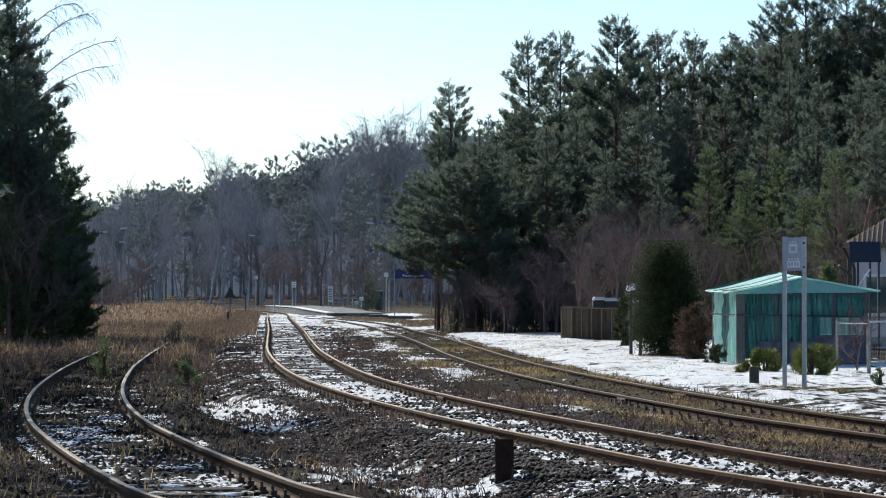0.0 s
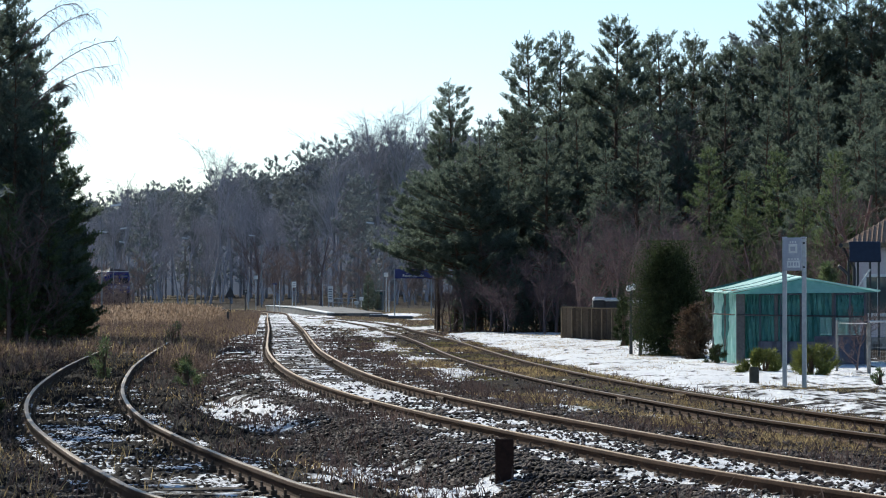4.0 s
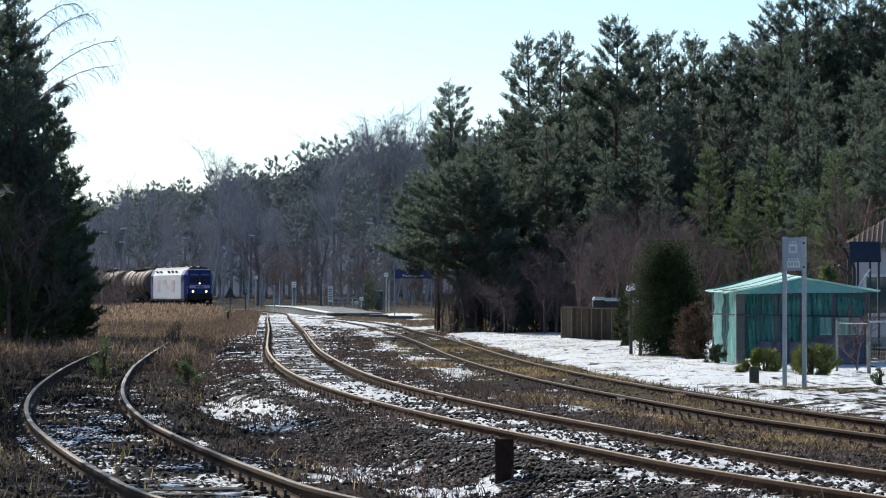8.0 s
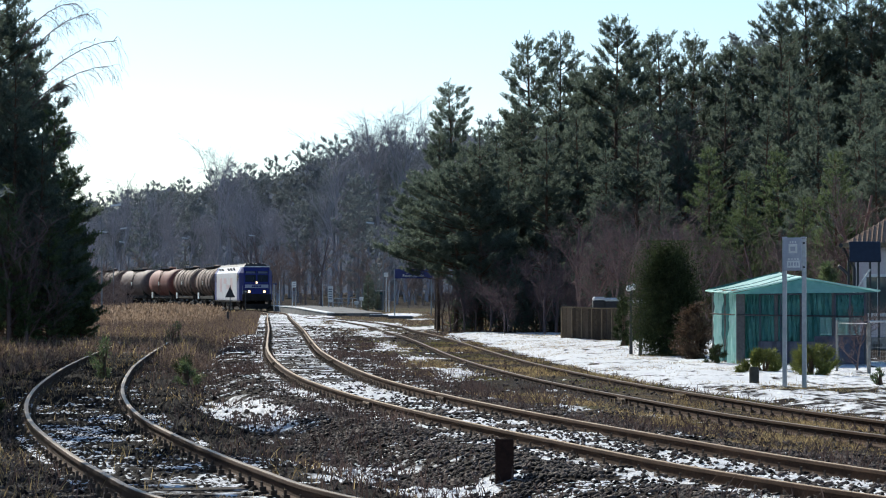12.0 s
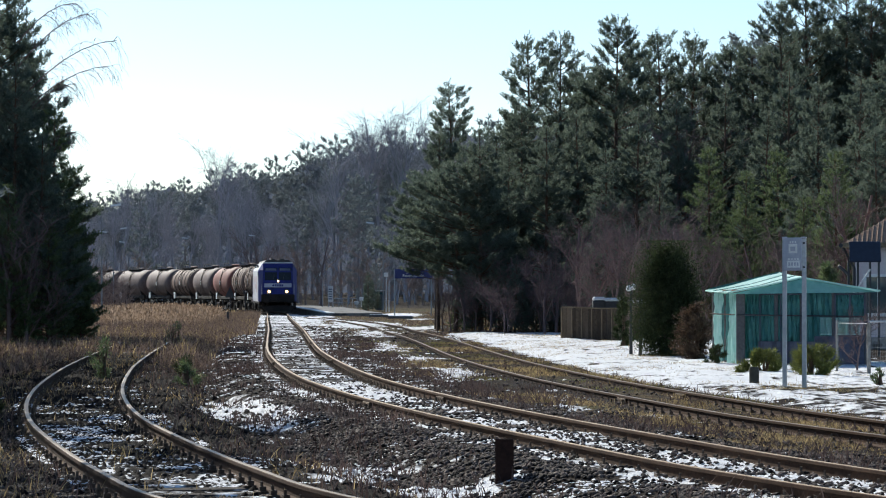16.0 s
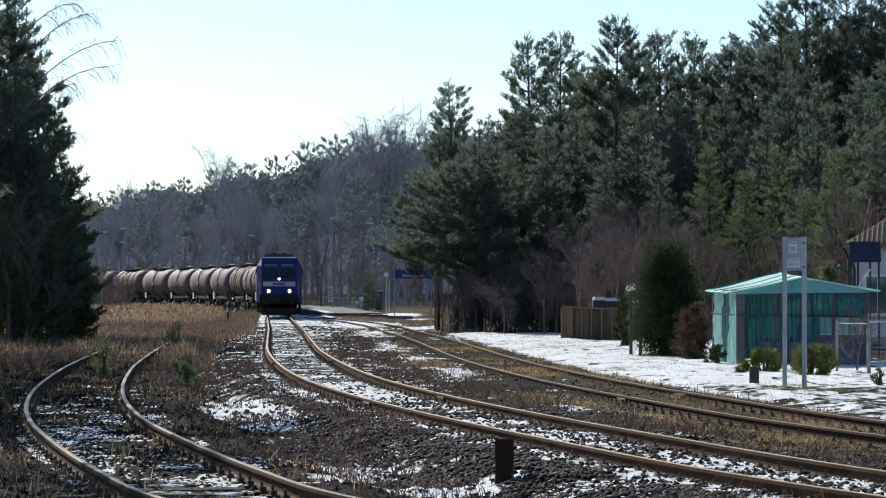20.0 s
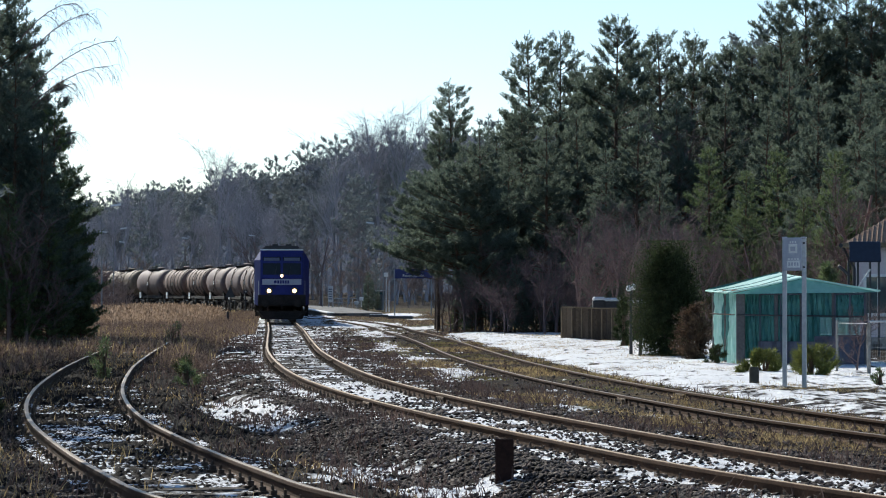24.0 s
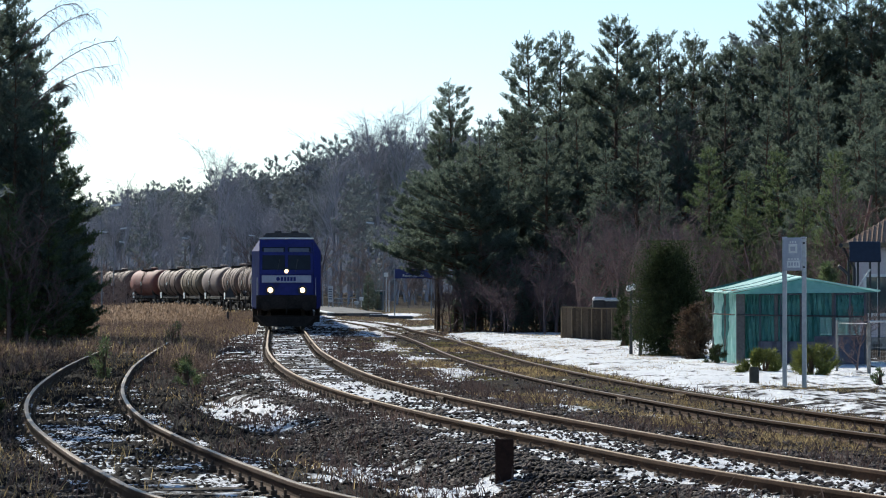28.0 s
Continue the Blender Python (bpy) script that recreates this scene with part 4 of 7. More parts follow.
    for i in range(22):                    # low dark growth along the wood's foot
        seen(rs.uniform(90, 300), rs.uniform(2, 48), rs.uniform(121, 131), rs.choice(["pine_c", "bush_tree", "bush_tree"]))
    put_trees(pines, S)


build_woods()


def hanging_birch():
    """A birch at the edge of the left-hand group, its limbs arching out over the clearing with hanging twigs."""
    rs = np.random.RandomState(61)
    base = np.array((-16.9, 104.0, -0.4))
    t = thing("birch_tree", tuple(base), "leafless birch arching thin hanging twigs out of the pines", "tree")
    part("trunk", Geo().tube([(0, 0, 0), (0.15, 0, 5), (0.1, 0.1, 9.5), (0.4, 0, 14.5)], [0.13, 0.10, 0.07, 0.02], 7), BIRCH, t)
    for x1, z1, z0, y1 in ((4.95, 11.5, 7.6, -0.6), (4.0, 12.6, 8.6, 0.5), (3.5, 9.9, 6.4, -1.0), (3.3, 8.2, 5.4, 0.4), (3.3, 12.9, 9.4, -0.3), (4.6, 10.7, 7.2, 1.0)):
        p0, p1, p2 = np.array((0.12, 0.05, z0)), np.array((x1 * 0.55, y1 * 0.5, z1 - 0.3)), np.array((x1, y1, z1 - 0.25))
        bend = lambda q: (1 - q) ** 2 * p0 + 2 * q * (1 - q) * p1 + q * q * p2
        limb = part("limb", Geo().tube([tuple(bend(q)) for q in np.linspace(0, 1, 8)], list(np.linspace(0.035, 0.009, 8)), 5, caps=False), TWIG_R, t)
        g = Geo()
        for k in range(30):
            q = rs.uniform(0.35, 1.0)
            p, d = bend(q), bend(min(1.0, q + 0.05)) - bend(q - 0.05)
            d = d / np.linalg.norm(d) + rs.normal(0, 0.5, 3) + np.array((0.1, 0, 0.3))
            pts = [p]
            for j in range(5):
                d = d / np.linalg.norm(d) + np.array((0, 0, -0.42)) + rs.normal(0, 0.12, 3)
                p = p + d / np.linalg.norm(d) * rs.uniform(0.1, 0.3)
                pts.append(p)
            g.tube([tuple(c) for c in pts], [0.009, 0.008, 0.007, 0.006, 0.005, 0.004], 3, caps=False)
            for j in (2, 3):
                e = pts[j] + np.array((rs.normal(0, 0.1), rs.normal(0, 0.1), -rs.uniform(0.1, 0.4)))
                g.tube([tuple(pts[j]), tuple(e)], [0.004, 0.003], 3, caps=False)
        part("twig_spray", g, TWIG_R, limb)


hanging_birch()


def build_backdrop():
    """A ridge of wood far behind everything, its crest below the nearer tree tops."""
    g = Geo()
    top, foot = [], []
    rs = np.random.RandomState(71)
    ragged = 0.0
    for x in np.arange(-150, 141, 0.7):
        px = x * 5000 / 640
        crest = float(np.interp(px, (-690, -600, -510, -420, -300, -220, -100, 120), (156, 165, 185, 190, 216, 245, 262, 284)))
        ragged = 0.72 * ragged + rs.normal(0, 0.55)
        top.append((x, 640 - 0.0008 * x * x, crest * 640 / 5000 + ragged + 0.9 * math.sin(x * 0.37)))
        foot.append((x, 640 - 0.0008 * x * x, -2.0))
    n = len(top)
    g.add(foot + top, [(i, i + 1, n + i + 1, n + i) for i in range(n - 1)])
    # the sheet shines by itself, with haze as its colour
    tagged(new("backdrop", g.mesh("backdrop", haze_material())), "distant wooded ridge, haze painted as a blue-grey glow", "backdrop", kind="structure")


build_backdrop()


# ---------------------------------------------------------------- the train
def ring(xs, pts):
    return [(x, y, z) for x, (y, z) in zip(xs, pts)]


def wheelset(parent, x, r, name="wheelset"):
    g = Geo()
    for o in (-1, 1):
        prof = [(0.08, -0.09), (0.12, -0.07), (r * 0.72, -0.02), (r * 0.80, -0.065), (r, -0.065), (r + 0.028, 0.045), (r + 0.028, 0.07), (r * 0.80, 0.07), (r * 0.72, 0.02), (0.12, 0.09), (0.08, 0.09)]
        g.lathe([(a, -o * b) for a, b in prof], 20, "y", Matrix.Translation((0, o * 0.75, 0)))
        for k in range(5):
            a = 2 * math.pi * k / 5
            g.box((0.55 * r * math.cos(a), o * 0.79, 0.55 * r * math.sin(a)), (0.09, 0.05, 0.09))
    g.lathe([(0.08, -0.95), (0.08, 0.95)], 10, "y")
    return part(name, g, WHEEL, parent, at=Matrix.Translation((x, 0, r)))


def bogie(parent, x, base, r, heavy=False):
    g = Geo()
    for o in (-1, 1):
        hgt = 0.34 if heavy else 0.26
        g.box((0, o * 1.02, r + 0.12), (base + 0.5, 0.14, hgt), ch=0.03)
        for k in (-1, 1):
            g.box((k * base / 2, o * 1.05, r), (0.34, 0.2, 0.34), ch=0.04)
            g.tube([(k * base / 2 - 0.3, o * 1.05, r - 0.05), (k * base / 2 - 0.3, o * 1.05, r + 0.3)], 0.07, 8)
            g.tube([(k * base / 2 + 0.3, o * 1.05, r - 0.05), (k * base / 2 + 0.3, o * 1.05, r + 0.3)], 0.07, 8)
        g.box((0, o * 0.95, r - 0.05), (0.5, 0.2, 0.5), ch=0.05)
    g.box((0, 0, r + 0.1), (0.6, 2.1, 0.3), ch=0.05)
    part("bogie_frame", g, CHASSIS, parent, at=Matrix.Translation((x, 0, 0)))


def buffers(parent, x, sign):
    for o in (-1, 1):
        g = Geo()
        g.lathe([(0.11, 0.0), (0.11, 0.3), (0.08, 0.3), (0.08, 0.5), (0.22, 0.52), (0.23, 0.56), (0.14, 0.585)], 16, "x", Matrix.Scale(sign, 4, (1, 0, 0)))
        part("buffer", g, CHASSIS, parent, at=Matrix.Translation((x, o * 0.875, 1.05)), smooth=False)
    h = Geo().tube([(0, 0, 0), (0.25 * sign, 0, 0.0), (0.34 * sign, 0, -0.16), (0.24 * sign, 0, -0.3)], 0.035, 6)
    part("coupling_hook", h, CHASSIS, parent, at=Matrix.Translation((x, 0, 1.0)))


LOCO_EDGE = material("glossy_white_edge", (0.74, 0.74, 0.74), (0.86, 0.86, 0.86), 0.25, 0, 1.0, 9, 0, 0)
BAND = material("greyed_white_band", (0.30, 0.32, 0.42), (0.42, 0.44, 0.54), 0.5, 0, 1.0, 9, 0, 0)
FADED = material("faded_lettering", (0.50, 0.36, 0.37), (0.62, 0.47, 0.48), 0.5, 0, 1.5, 9, 0, 0)


def build_locomotive():
    t = thing("locomotive", (0, 0, 0), "blue and white diesel locomotive with lit headlamps", "locomotive")
    sec = [(1.47, 0.92), (1.49, 1.05), (1.49, 3.40), (1.16, 3.92), (-1.16, 3.92), (-1.49, 3.40), (-1.49, 1.05), (-1.47, 0.92)]
    nose = lambda z: 9.0 - 0.10 * max(0, z - 2.4) - 0.16 * max(0, z - 3.4)
    for sgn in (1, -1):
        g = Geo()
        narrow = [(max(-1.165, min(1.165, y)), z) for y, z in sec]
        g.loft([ring([sgn * 6.9] * 8, sec), ring([sgn * 8.30] * 8, sec), ring([sgn * nose(z) for _, z in narrow], narrow)])
        part("cab", g, LOCO_BLUE, t, "blue cab end")
    g = Geo().loft([ring([-6.9] * 8, sec), ring([6.9] * 8, sec)])
    body = part("body", g, LOCO_WHITE, t, "white side panels with faded lettering")
    # side details: grilles on the sloping roof edge, doors, louvres, dark plinth
    for o in (-1, 1):
        for x in (-5.2, -3.4, 0.6, 2.4, 4.3):
            q = Geo().box((0, 0, 0), (1.1, 0.03, 0.44), ch=0.008)
            for k in range(4):
                q.box((0, -0.01, -0.16 + 0.105 * k), (1.0, 0.04, 0.03))
            part("roof_grille", q, LOCO_ROOF, body, at=Matrix.Translation((x, o * 1.335, 3.67)) @ Matrix.Rotation(radians(-o * 32.0) , 4, "X"))
        for x in (6.2, -6.2):
            q = Geo().box((0, 0, 0), (0.72, 0.03, 2.2), ch=0.01)
            part("cab_door", q, LOCO_WHITE, t, at=Matrix.Translation((x, o * 1.495, 2.1)))
            q = Geo().box((0, 0, 0), (0.5, 0.02, 0.6), ch=0.006)
            part("side_window", q, GLASS_D, t, at=Matrix.Translation((x + (1.2 if x > 0 else -1.2), o * 1.497, 2.95)))
        for x, w, hh, z in ((3.2, 1.5, 1.3, 2.3), (-1.0, 1.8, 0.5, 2.7), (-4.0, 1.4, 1.3, 2.3)):
            q = Geo().box((0, 0, 0), (w, 0.015, hh), ch=0.005)
            for k in range(int(hh / 0.12)):
                q.box((0, o * 0.01, -hh / 2 + 0.07 + 0.12 * k), (w - 0.1, 0.02, 0.05))
            part("louvre", q, FADED, body, at=Matrix.Translation((x, o * 1.495, z)))
        for k, (x, w) in enumerate(((0.2, 0.5), (0.9, 0.35), (1.45, 0.5))):
            part("lettering_bar", Geo().box((0, 0, 0), (w, 0.012, 0.42)), FADED, body, "faded pale letter shape", at=Matrix.Translation((x, o * 1.497, 2.15)))
        part("sill", Geo().box((0, 0, 0), (17.2, 0.06, 0.2), ch=0.02), CHASSIS, t, at=Matrix.Translation((0, o * 1.42, 0.88)))
    # roof
    roof = Geo()
    rs = [(1.12, 3.915), (0.86, 4.19), (-0.86, 4.19), (-1.12, 3.915)]
    roof.loft([ring([-8.3] * 4, rs), ring([8.3] * 4, rs)])
    r = part("roof", roof, LOCO_ROOF, t, "dark sooty roof hatches")
    for x in (7.2, 5.0, 1.5, -2.0, -5.5):
        for y in (-0.35, 0.38):
            part("roof_box", Geo().box((0, 0, 0), (1.2, 0.32, 0.12), ch=0.02), LOCO_ROOF, r, at=Matrix.Translation((x, y, 4.22)))
    for o in (-1, 1):
        part("roof_edge", Geo().box((0, 0, 0), (17.2, 0.09, 0.05), ch=0.012), WHITE_P, t, "white roof edge", at=Matrix.Translation((0, o * 1.12, 3.94)))
    part("roof_edge", Geo().box((0, 0, 0), (0.06, 2.33, 0.06), ch=0.012), LOCO_EDGE, t, "white roof edge", at=Matrix.Translation((8.80, 0, 3.95)) @ Matrix.Rotation(radians(-40), 4, "Y"))
    # the face
    f = part("face_panel", Geo().box((0, 0, 0), (0.04, 2.3, 1.0), ch=0.012), LOCO_BLUE, t, at=Matrix.Translation((8.975, 0, 2.88)) @ Matrix.Rotation(radians(-5), 4, "Y"))
    for y0_, w in ((0.55, 0.98), (-0.55, 0.98)):
        part("windscreen", Geo().box((0, 0, 0), (0.03, w, 0.98), ch=0.01), GLASS_D, t, "dark windscreen pane", at=Matrix.Translation((8.965, y0_, 3.08)) @ Matrix.Rotation(radians(-6), 4, "Y"))
        part("sun_blind", Geo().box((0, 0, 0), (0.02, w * 0.86, 0.17), ch=0.004), BLIND, t, at=Matrix.Translation((8.955, y0_, 3.44)) @ Matrix.Rotation(radians(-8), 4, "Y"))
        part("wiper", Geo().tube([(0.03, 0.0, -0.5), (0.03, 0.1, 0.05)], 0.012, 5), DARK_P, t, at=Matrix.Translation((8.99, y0_ * 0.7, 3.0)))
    band = part("name_band", Geo().box((0, 0, 0), (0.03, 2.12, 0.31), ch=0.006), BAND, t, "white band across the face with a dark mark", at=Matrix.Translation((9.0, 0, 2.2)))
    mark = Geo().lathe([(0.0, -0.01), (0.085, -0.01), (0.085, 0.01), (0.0, 0.01)], 14, "x")
    part("mark", mark, LOCO_BLUE, band, at=Matrix.Translation((0.02, -0.36, 0.0)))
    for k in range(5):
        part("lettering_bar", Geo().box((0, 0, 0), (0.014, 0.10, 0.17)), LOCO_BLUE, band, at=Matrix.Translation((0.02, -0.19 + 0.135 * k, 0.0)))
    for y, z, rr in ((0.69, 1.72, 0.115), (-0.69, 1.72, 0.115), (0.0, 2.53, 0.095)):
        s = part("headlamp_surround", Geo().lathe([(rr + 0.09, 0.0), (rr + 0.08, 0.04), (rr + 0.01, 0.05), (rr + 0.01, 0.0)], 18, "x"), DARK_P, t, at=Matrix.Translation((8.98, y, z)))
        part("headlamp", Geo().lathe([(0.0, 0.0), (rr, 0.0), (rr * 0.8, 0.05), (0.02, 0.065)], 18, "x"), LAMP_ON, s, "glowing warm white lamp", at=Matrix.Translation((0.02, 0, 0)))
    part("buffer_beam", Geo().box((0, 0, 0), (0.25, 2.6, 0.62), ch=0.05), CHASSIS, t, at=Matrix.Translation((8.92, 0, 1.2)))
    part("plough", Geo().loft([ring([8.7] * 4, [(1.1, 0.16), (1.42, 0.62), (-1.42, 0.62), (-1.1, 0.16)]), ring([9.1] * 4, [(0.85, 0.16), (1.28, 0.6), (-1.28, 0.6), (-0.85, 0.16)])]), CHASSIS, t)
    for o in (-1, 1):
        part("handrail", Geo().tube([(0, 0, -0.5), (0.06, 0, -0.45), (0.06, 0, 0.45), (0, 0, 0.5)], 0.014, 5), GALV, t, at=Matrix.Translation((8.86, o * 1.26, 1.75)))
        part("mirror", Geo().box((0, 0, 0), (0.10, 0.06, 0.3), ch=0.015), DARK_P, t, at=Matrix.Translation((8.2, o * 1.53, 3.1)))
        part("step", Geo().box((0, 0, 0), (0.5, 0.2, 0.04)).box((0, 0, -0.35), (0.5, 0.2, 0.04)).box((0.24, 0, -0.15), (0.03, 0.2, 0.6)).box((-0.24, 0, -0.15), (0.03, 0.2, 0.6)), CHASSIS, t, at=Matrix.Translation((7.9, o * 1.35, 0.78)))
    for s in (-1, 1):
        buffers(t, s * 9.0, s)
    part("fuel_tank", Geo().box((0, 0, 0.72), (4.4, 2.5, 0.75), ch=0.12), CHASSIS, t)
    wheels = []
    for x in (5.2, -5.2):
        bogie(t, x, 2.6, 0.55, True)
        wheels += [wheelset(t, x + d, 0.55) for d in (1.3, -1.3)]
    return t


def tank_paint(name, dark, light, stain):
    return material(name, dark, light, 0.7, 0.0, 0.45, 5, 0.1, 0.004, spec=0.2, stain=stain, stain_at=0.6, stain_scale=0.9)


TANK_BEIGE = tank_paint("beige_tank_paint", (0.1, 0.06, 0.048), (0.225, 0.145, 0.115), (0.12, 0.07, 0.055))
TANK_CREAM = tank_paint("cream_tank_paint", (0.105, 0.075, 0.05), (0.215, 0.158, 0.105), (0.13, 0.09, 0.06))
TANK_GREY = tank_paint("grey_tank_paint", (0.092, 0.062, 0.056), (0.19, 0.138, 0.125), (0.115, 0.07, 0.062))
TANK_RED = tank_paint("faded_red_tank_paint", (0.13, 0.045, 0.036), (0.24, 0.095, 0.075), (0.14, 0.062, 0.05))
TANK_TAN = tank_paint("tan_tank_paint", (0.115, 0.065, 0.045), (0.21, 0.125, 0.088), (0.14, 0.082, 0.058))


def build_wagon(paint, bands, words):
    """A four-axle tank wagon, 11.7 m over its buffers, its middle at the origin."""
    t = thing("tank_wagon", (0, 0, 0), words, "tank wagon", "wagons of the train")
    R, zc, hl = 1.43, 2.62, 4.8
    prof = [(0.02, -hl - 0.42), (0.5, -hl - 0.38), (0.95, -hl - 0.26), (1.25, -hl - 0.1), (R, -hl + 0.12)]
    prof += [(R, -hl + 0.12 + k * (2 * hl - 0.24) / 6) for k in range(1, 6)] + [(r, -h) for r, h in reversed(prof)]
    tank = part("tank", Geo().lathe(prof, 36, "x", Matrix.Translation((0, 0, zc))), paint, t, smooth=True)
    xs = {0: (0.0,), 1: (-3.6, -1.3, 1.3, 3.6), 2: (-4.3, -2.7, -1.0, 1.0, 2.7, 4.3)}[bands]
    for x in xs:
        part("hoop", Geo().lathe([(R - 0.01, -0.09), (R + 0.035, -0.09), (R + 0.035, 0.09), (R - 0.01, 0.09)], 36, "x", Matrix.Translation((x, 0, zc))), CHASSIS if bands else paint, tank)
    dome = part("manhole", Geo().lathe([(0.36, 0.0), (0.36, 0.16), (0.42, 0.17), (0.42, 0.23), (0.2, 0.29), (0.03, 0.30)], 18, "z", Matrix.Translation((0.3, 0, zc + R - 0.03))), paint, tank)
    wk = Geo().box((0, 0, 0), (4.2, 0.55, 0.03))
    for k in range(7):
        wk.box((-2.0 + 0.66 * k, 0, -0.08), (0.05, 0.5, 0.14))
    part("walkway", wk, CHASSIS, t, at=Matrix.Translation((-0.3, -0.52, zc + R + 0.04)))
    hr = Geo()
    for x in (-2.3, -1.2, 0.0, 1.2, 1.7):
        hr.tube([(x, 0, 0), (x, 0, 0.32)], 0.015, 4)
    hr.tube([(-2.3, 0, 0.32), (1.7, 0, 0.32)], 0.018, 4)
    part("rail", hr, CHASSIS, t, at=Matrix.Translation((-0.3, -0.8, zc + R)))
    for o in (-1, 1):
        lad = Geo()
        for x in (-0.2, 0.2):
            lad.tube([(x, o * 1.5, 0.9), (x, o * 1.52, 2.7), (x, o * 1.2, 3.7), (x, o * 0.6, 4.1)], 0.02, 4)
        for k in range(9):
            lad.tube([(-0.2, o * 1.5, 1.05 + 0.22 * k), (0.2, o * 1.5, 1.05 + 0.22 * k)], 0.014, 4)
        part("ladder", lad, CHASSIS, t, at=Matrix.Translation((0.3, 0, 0)))
        part("sole_bar", Geo().box((0, o * 1.0, 1.14), (10.5, 0.12, 0.28), ch=0.02), CHASSIS, t)
        for x in (-4.4,):
            part("placard", Geo().box((x, o * 1.12, 1.30), (0.75, 0.03, 0.62), ch=0.01), WHITE_P, t, "whitish data board")
        part("placard", Geo().box((0.0, o * 1.455, 2.55), (0.5, 0.02, 0.35), ch=0.01), WHITE_P, t, "small white board on the tank")
        for x in (-3.6, 3.6):
            part("saddle", Geo().loft([[(x - 0.2, o * 0.5, 1.25), (x + 0.2, o * 0.5, 1.25), (x + 0.2, o * 1.05, 1.25), (x - 0.2, o * 1.05, 1.25)],
                                       [(x - 0.2, o * 0.75, 1.45), (x + 0.2, o * 0.75, 1.45), (x + 0.2, o * 1.2, 1.9), (x - 0.2, o * 1.2, 1.9)]]), CHASSIS, t)
    part("centre_sill", Geo().box((0, 0, 1.1), (10.5, 0.5, 0.35), ch=0.03), CHASSIS, t)
    part("brake_gear", Geo().box((0.8, 0.3, 0.75), (1.1, 0.5, 0.3), ch=0.05).tube([(-1.6, -0.2, 0.8), (-0.4, -0.2, 0.8)], 0.16, 10), CHASSIS, t)
    for s in (-1, 1):
        part("headstock", Geo().box((s * 5.25, 0, 1.08), (0.14, 2.6, 0.4), ch=0.03), CHASSIS, t)
        buffers(t, s * 5.28, s)
        bogie(t, s * 3.6, 1.8, 0.46)
        for d in (0.9, -0.9):
            wheelset(t, s * 3.6 + d, 0.46)
    return t


PITCH = 11.7
locomotive = build_locomotive()
WORDS = {"b": "beige tank wagon with dark hoops and grimy streaks", "B": "pale beige tank wagon with many dark hoops", "r": "faded red tank wagon with grime",
         "g": "grey tank wagon with grimy streaks", "c": "cream tank wagon with dark hoops", "t": "tan tank wagon with rusty stains"}
masters = {"b": build_wagon(TANK_BEIGE, 1, WORDS["b"]), "B": build_wagon(TANK_BEIGE, 2, WORDS["B"]), "r": build_wagon(TANK_RED, 0, WORDS["r"]),
           "g": build_wagon(TANK_GREY, 0, WORDS["g"]), "c": build_wagon(TANK_CREAM, 1, WORDS["c"]), "t": build_wagon(TANK_TAN, 0, WORDS["t"])}
ORDER = "BBrgBggggBBgcbrBtgcbgbtgbg"
wagons, taken = [], set()
for letter in ORDER:
    wagons.append(copy_thing(masters[letter], Matrix()) if letter in taken else masters[letter])
    taken.add(letter)


# ---------------------------------------------------------------- the station
def platform_offset(s):
    return 1.75 + 3.9 * (1 - float(step(np.array(s), 196, 240)))


def build_platform():
    root = thing("platform", (0, 0, 0), "low concrete platform with a snowy edge along the curve", "platform", kind="structure")
    sA, sB = float(MAIN.near(np.array([-12.5]), np.array([215.0]))[1][0]), float(MAIN.near(np.array([-18.2]), np.array([260.0]))[1][0])
    rings_, edge = [], []
    for s in np.arange(sA, sB, 1.5):
        p, h = MAIN.at(s), MAIN.heading(s)
        n = (h[1], -h[0])
        o = platform_offset(s)
        low = 0.36 * (1 - float(step(np.array(s), sA - 6, sA + 22)))
        f = lambda a, z: (p[0] + n[0] * (o + a), p[1] + n[1] * (o + a), z - low)
        rings_.append([f(0, -0.6), f(0, 0.27), f(4.2, 0.29), f(4.2, -0.6)])
        edge.append([f(-0.06, 0.27), f(-0.06, 0.33), f(0.55, 0.33), f(0.55, 0.27)])
    part("slab", Geo().loft(rings_), PLATFORM, root)
    part("edge_stone", Geo().loft(edge), WHITE_P, root, "pale edge stones with old snow")
    return root


build_platform()


def post(name, x, y, z, top, r, mat, label, category, group=""):
    t = thing(name, (x, y, z), label, category, group)
    part("post", Geo().tube([(0, 0, -0.35), (0, 0, top - z)], [r, r * 0.9], 8), mat, t)
    return t


HUT = material("dark_green_boards", (0.02, 0.05, 0.055), (0.05, 0.10, 0.105), 0.8, 0, 1.0, 12, 0.2, 0.005)


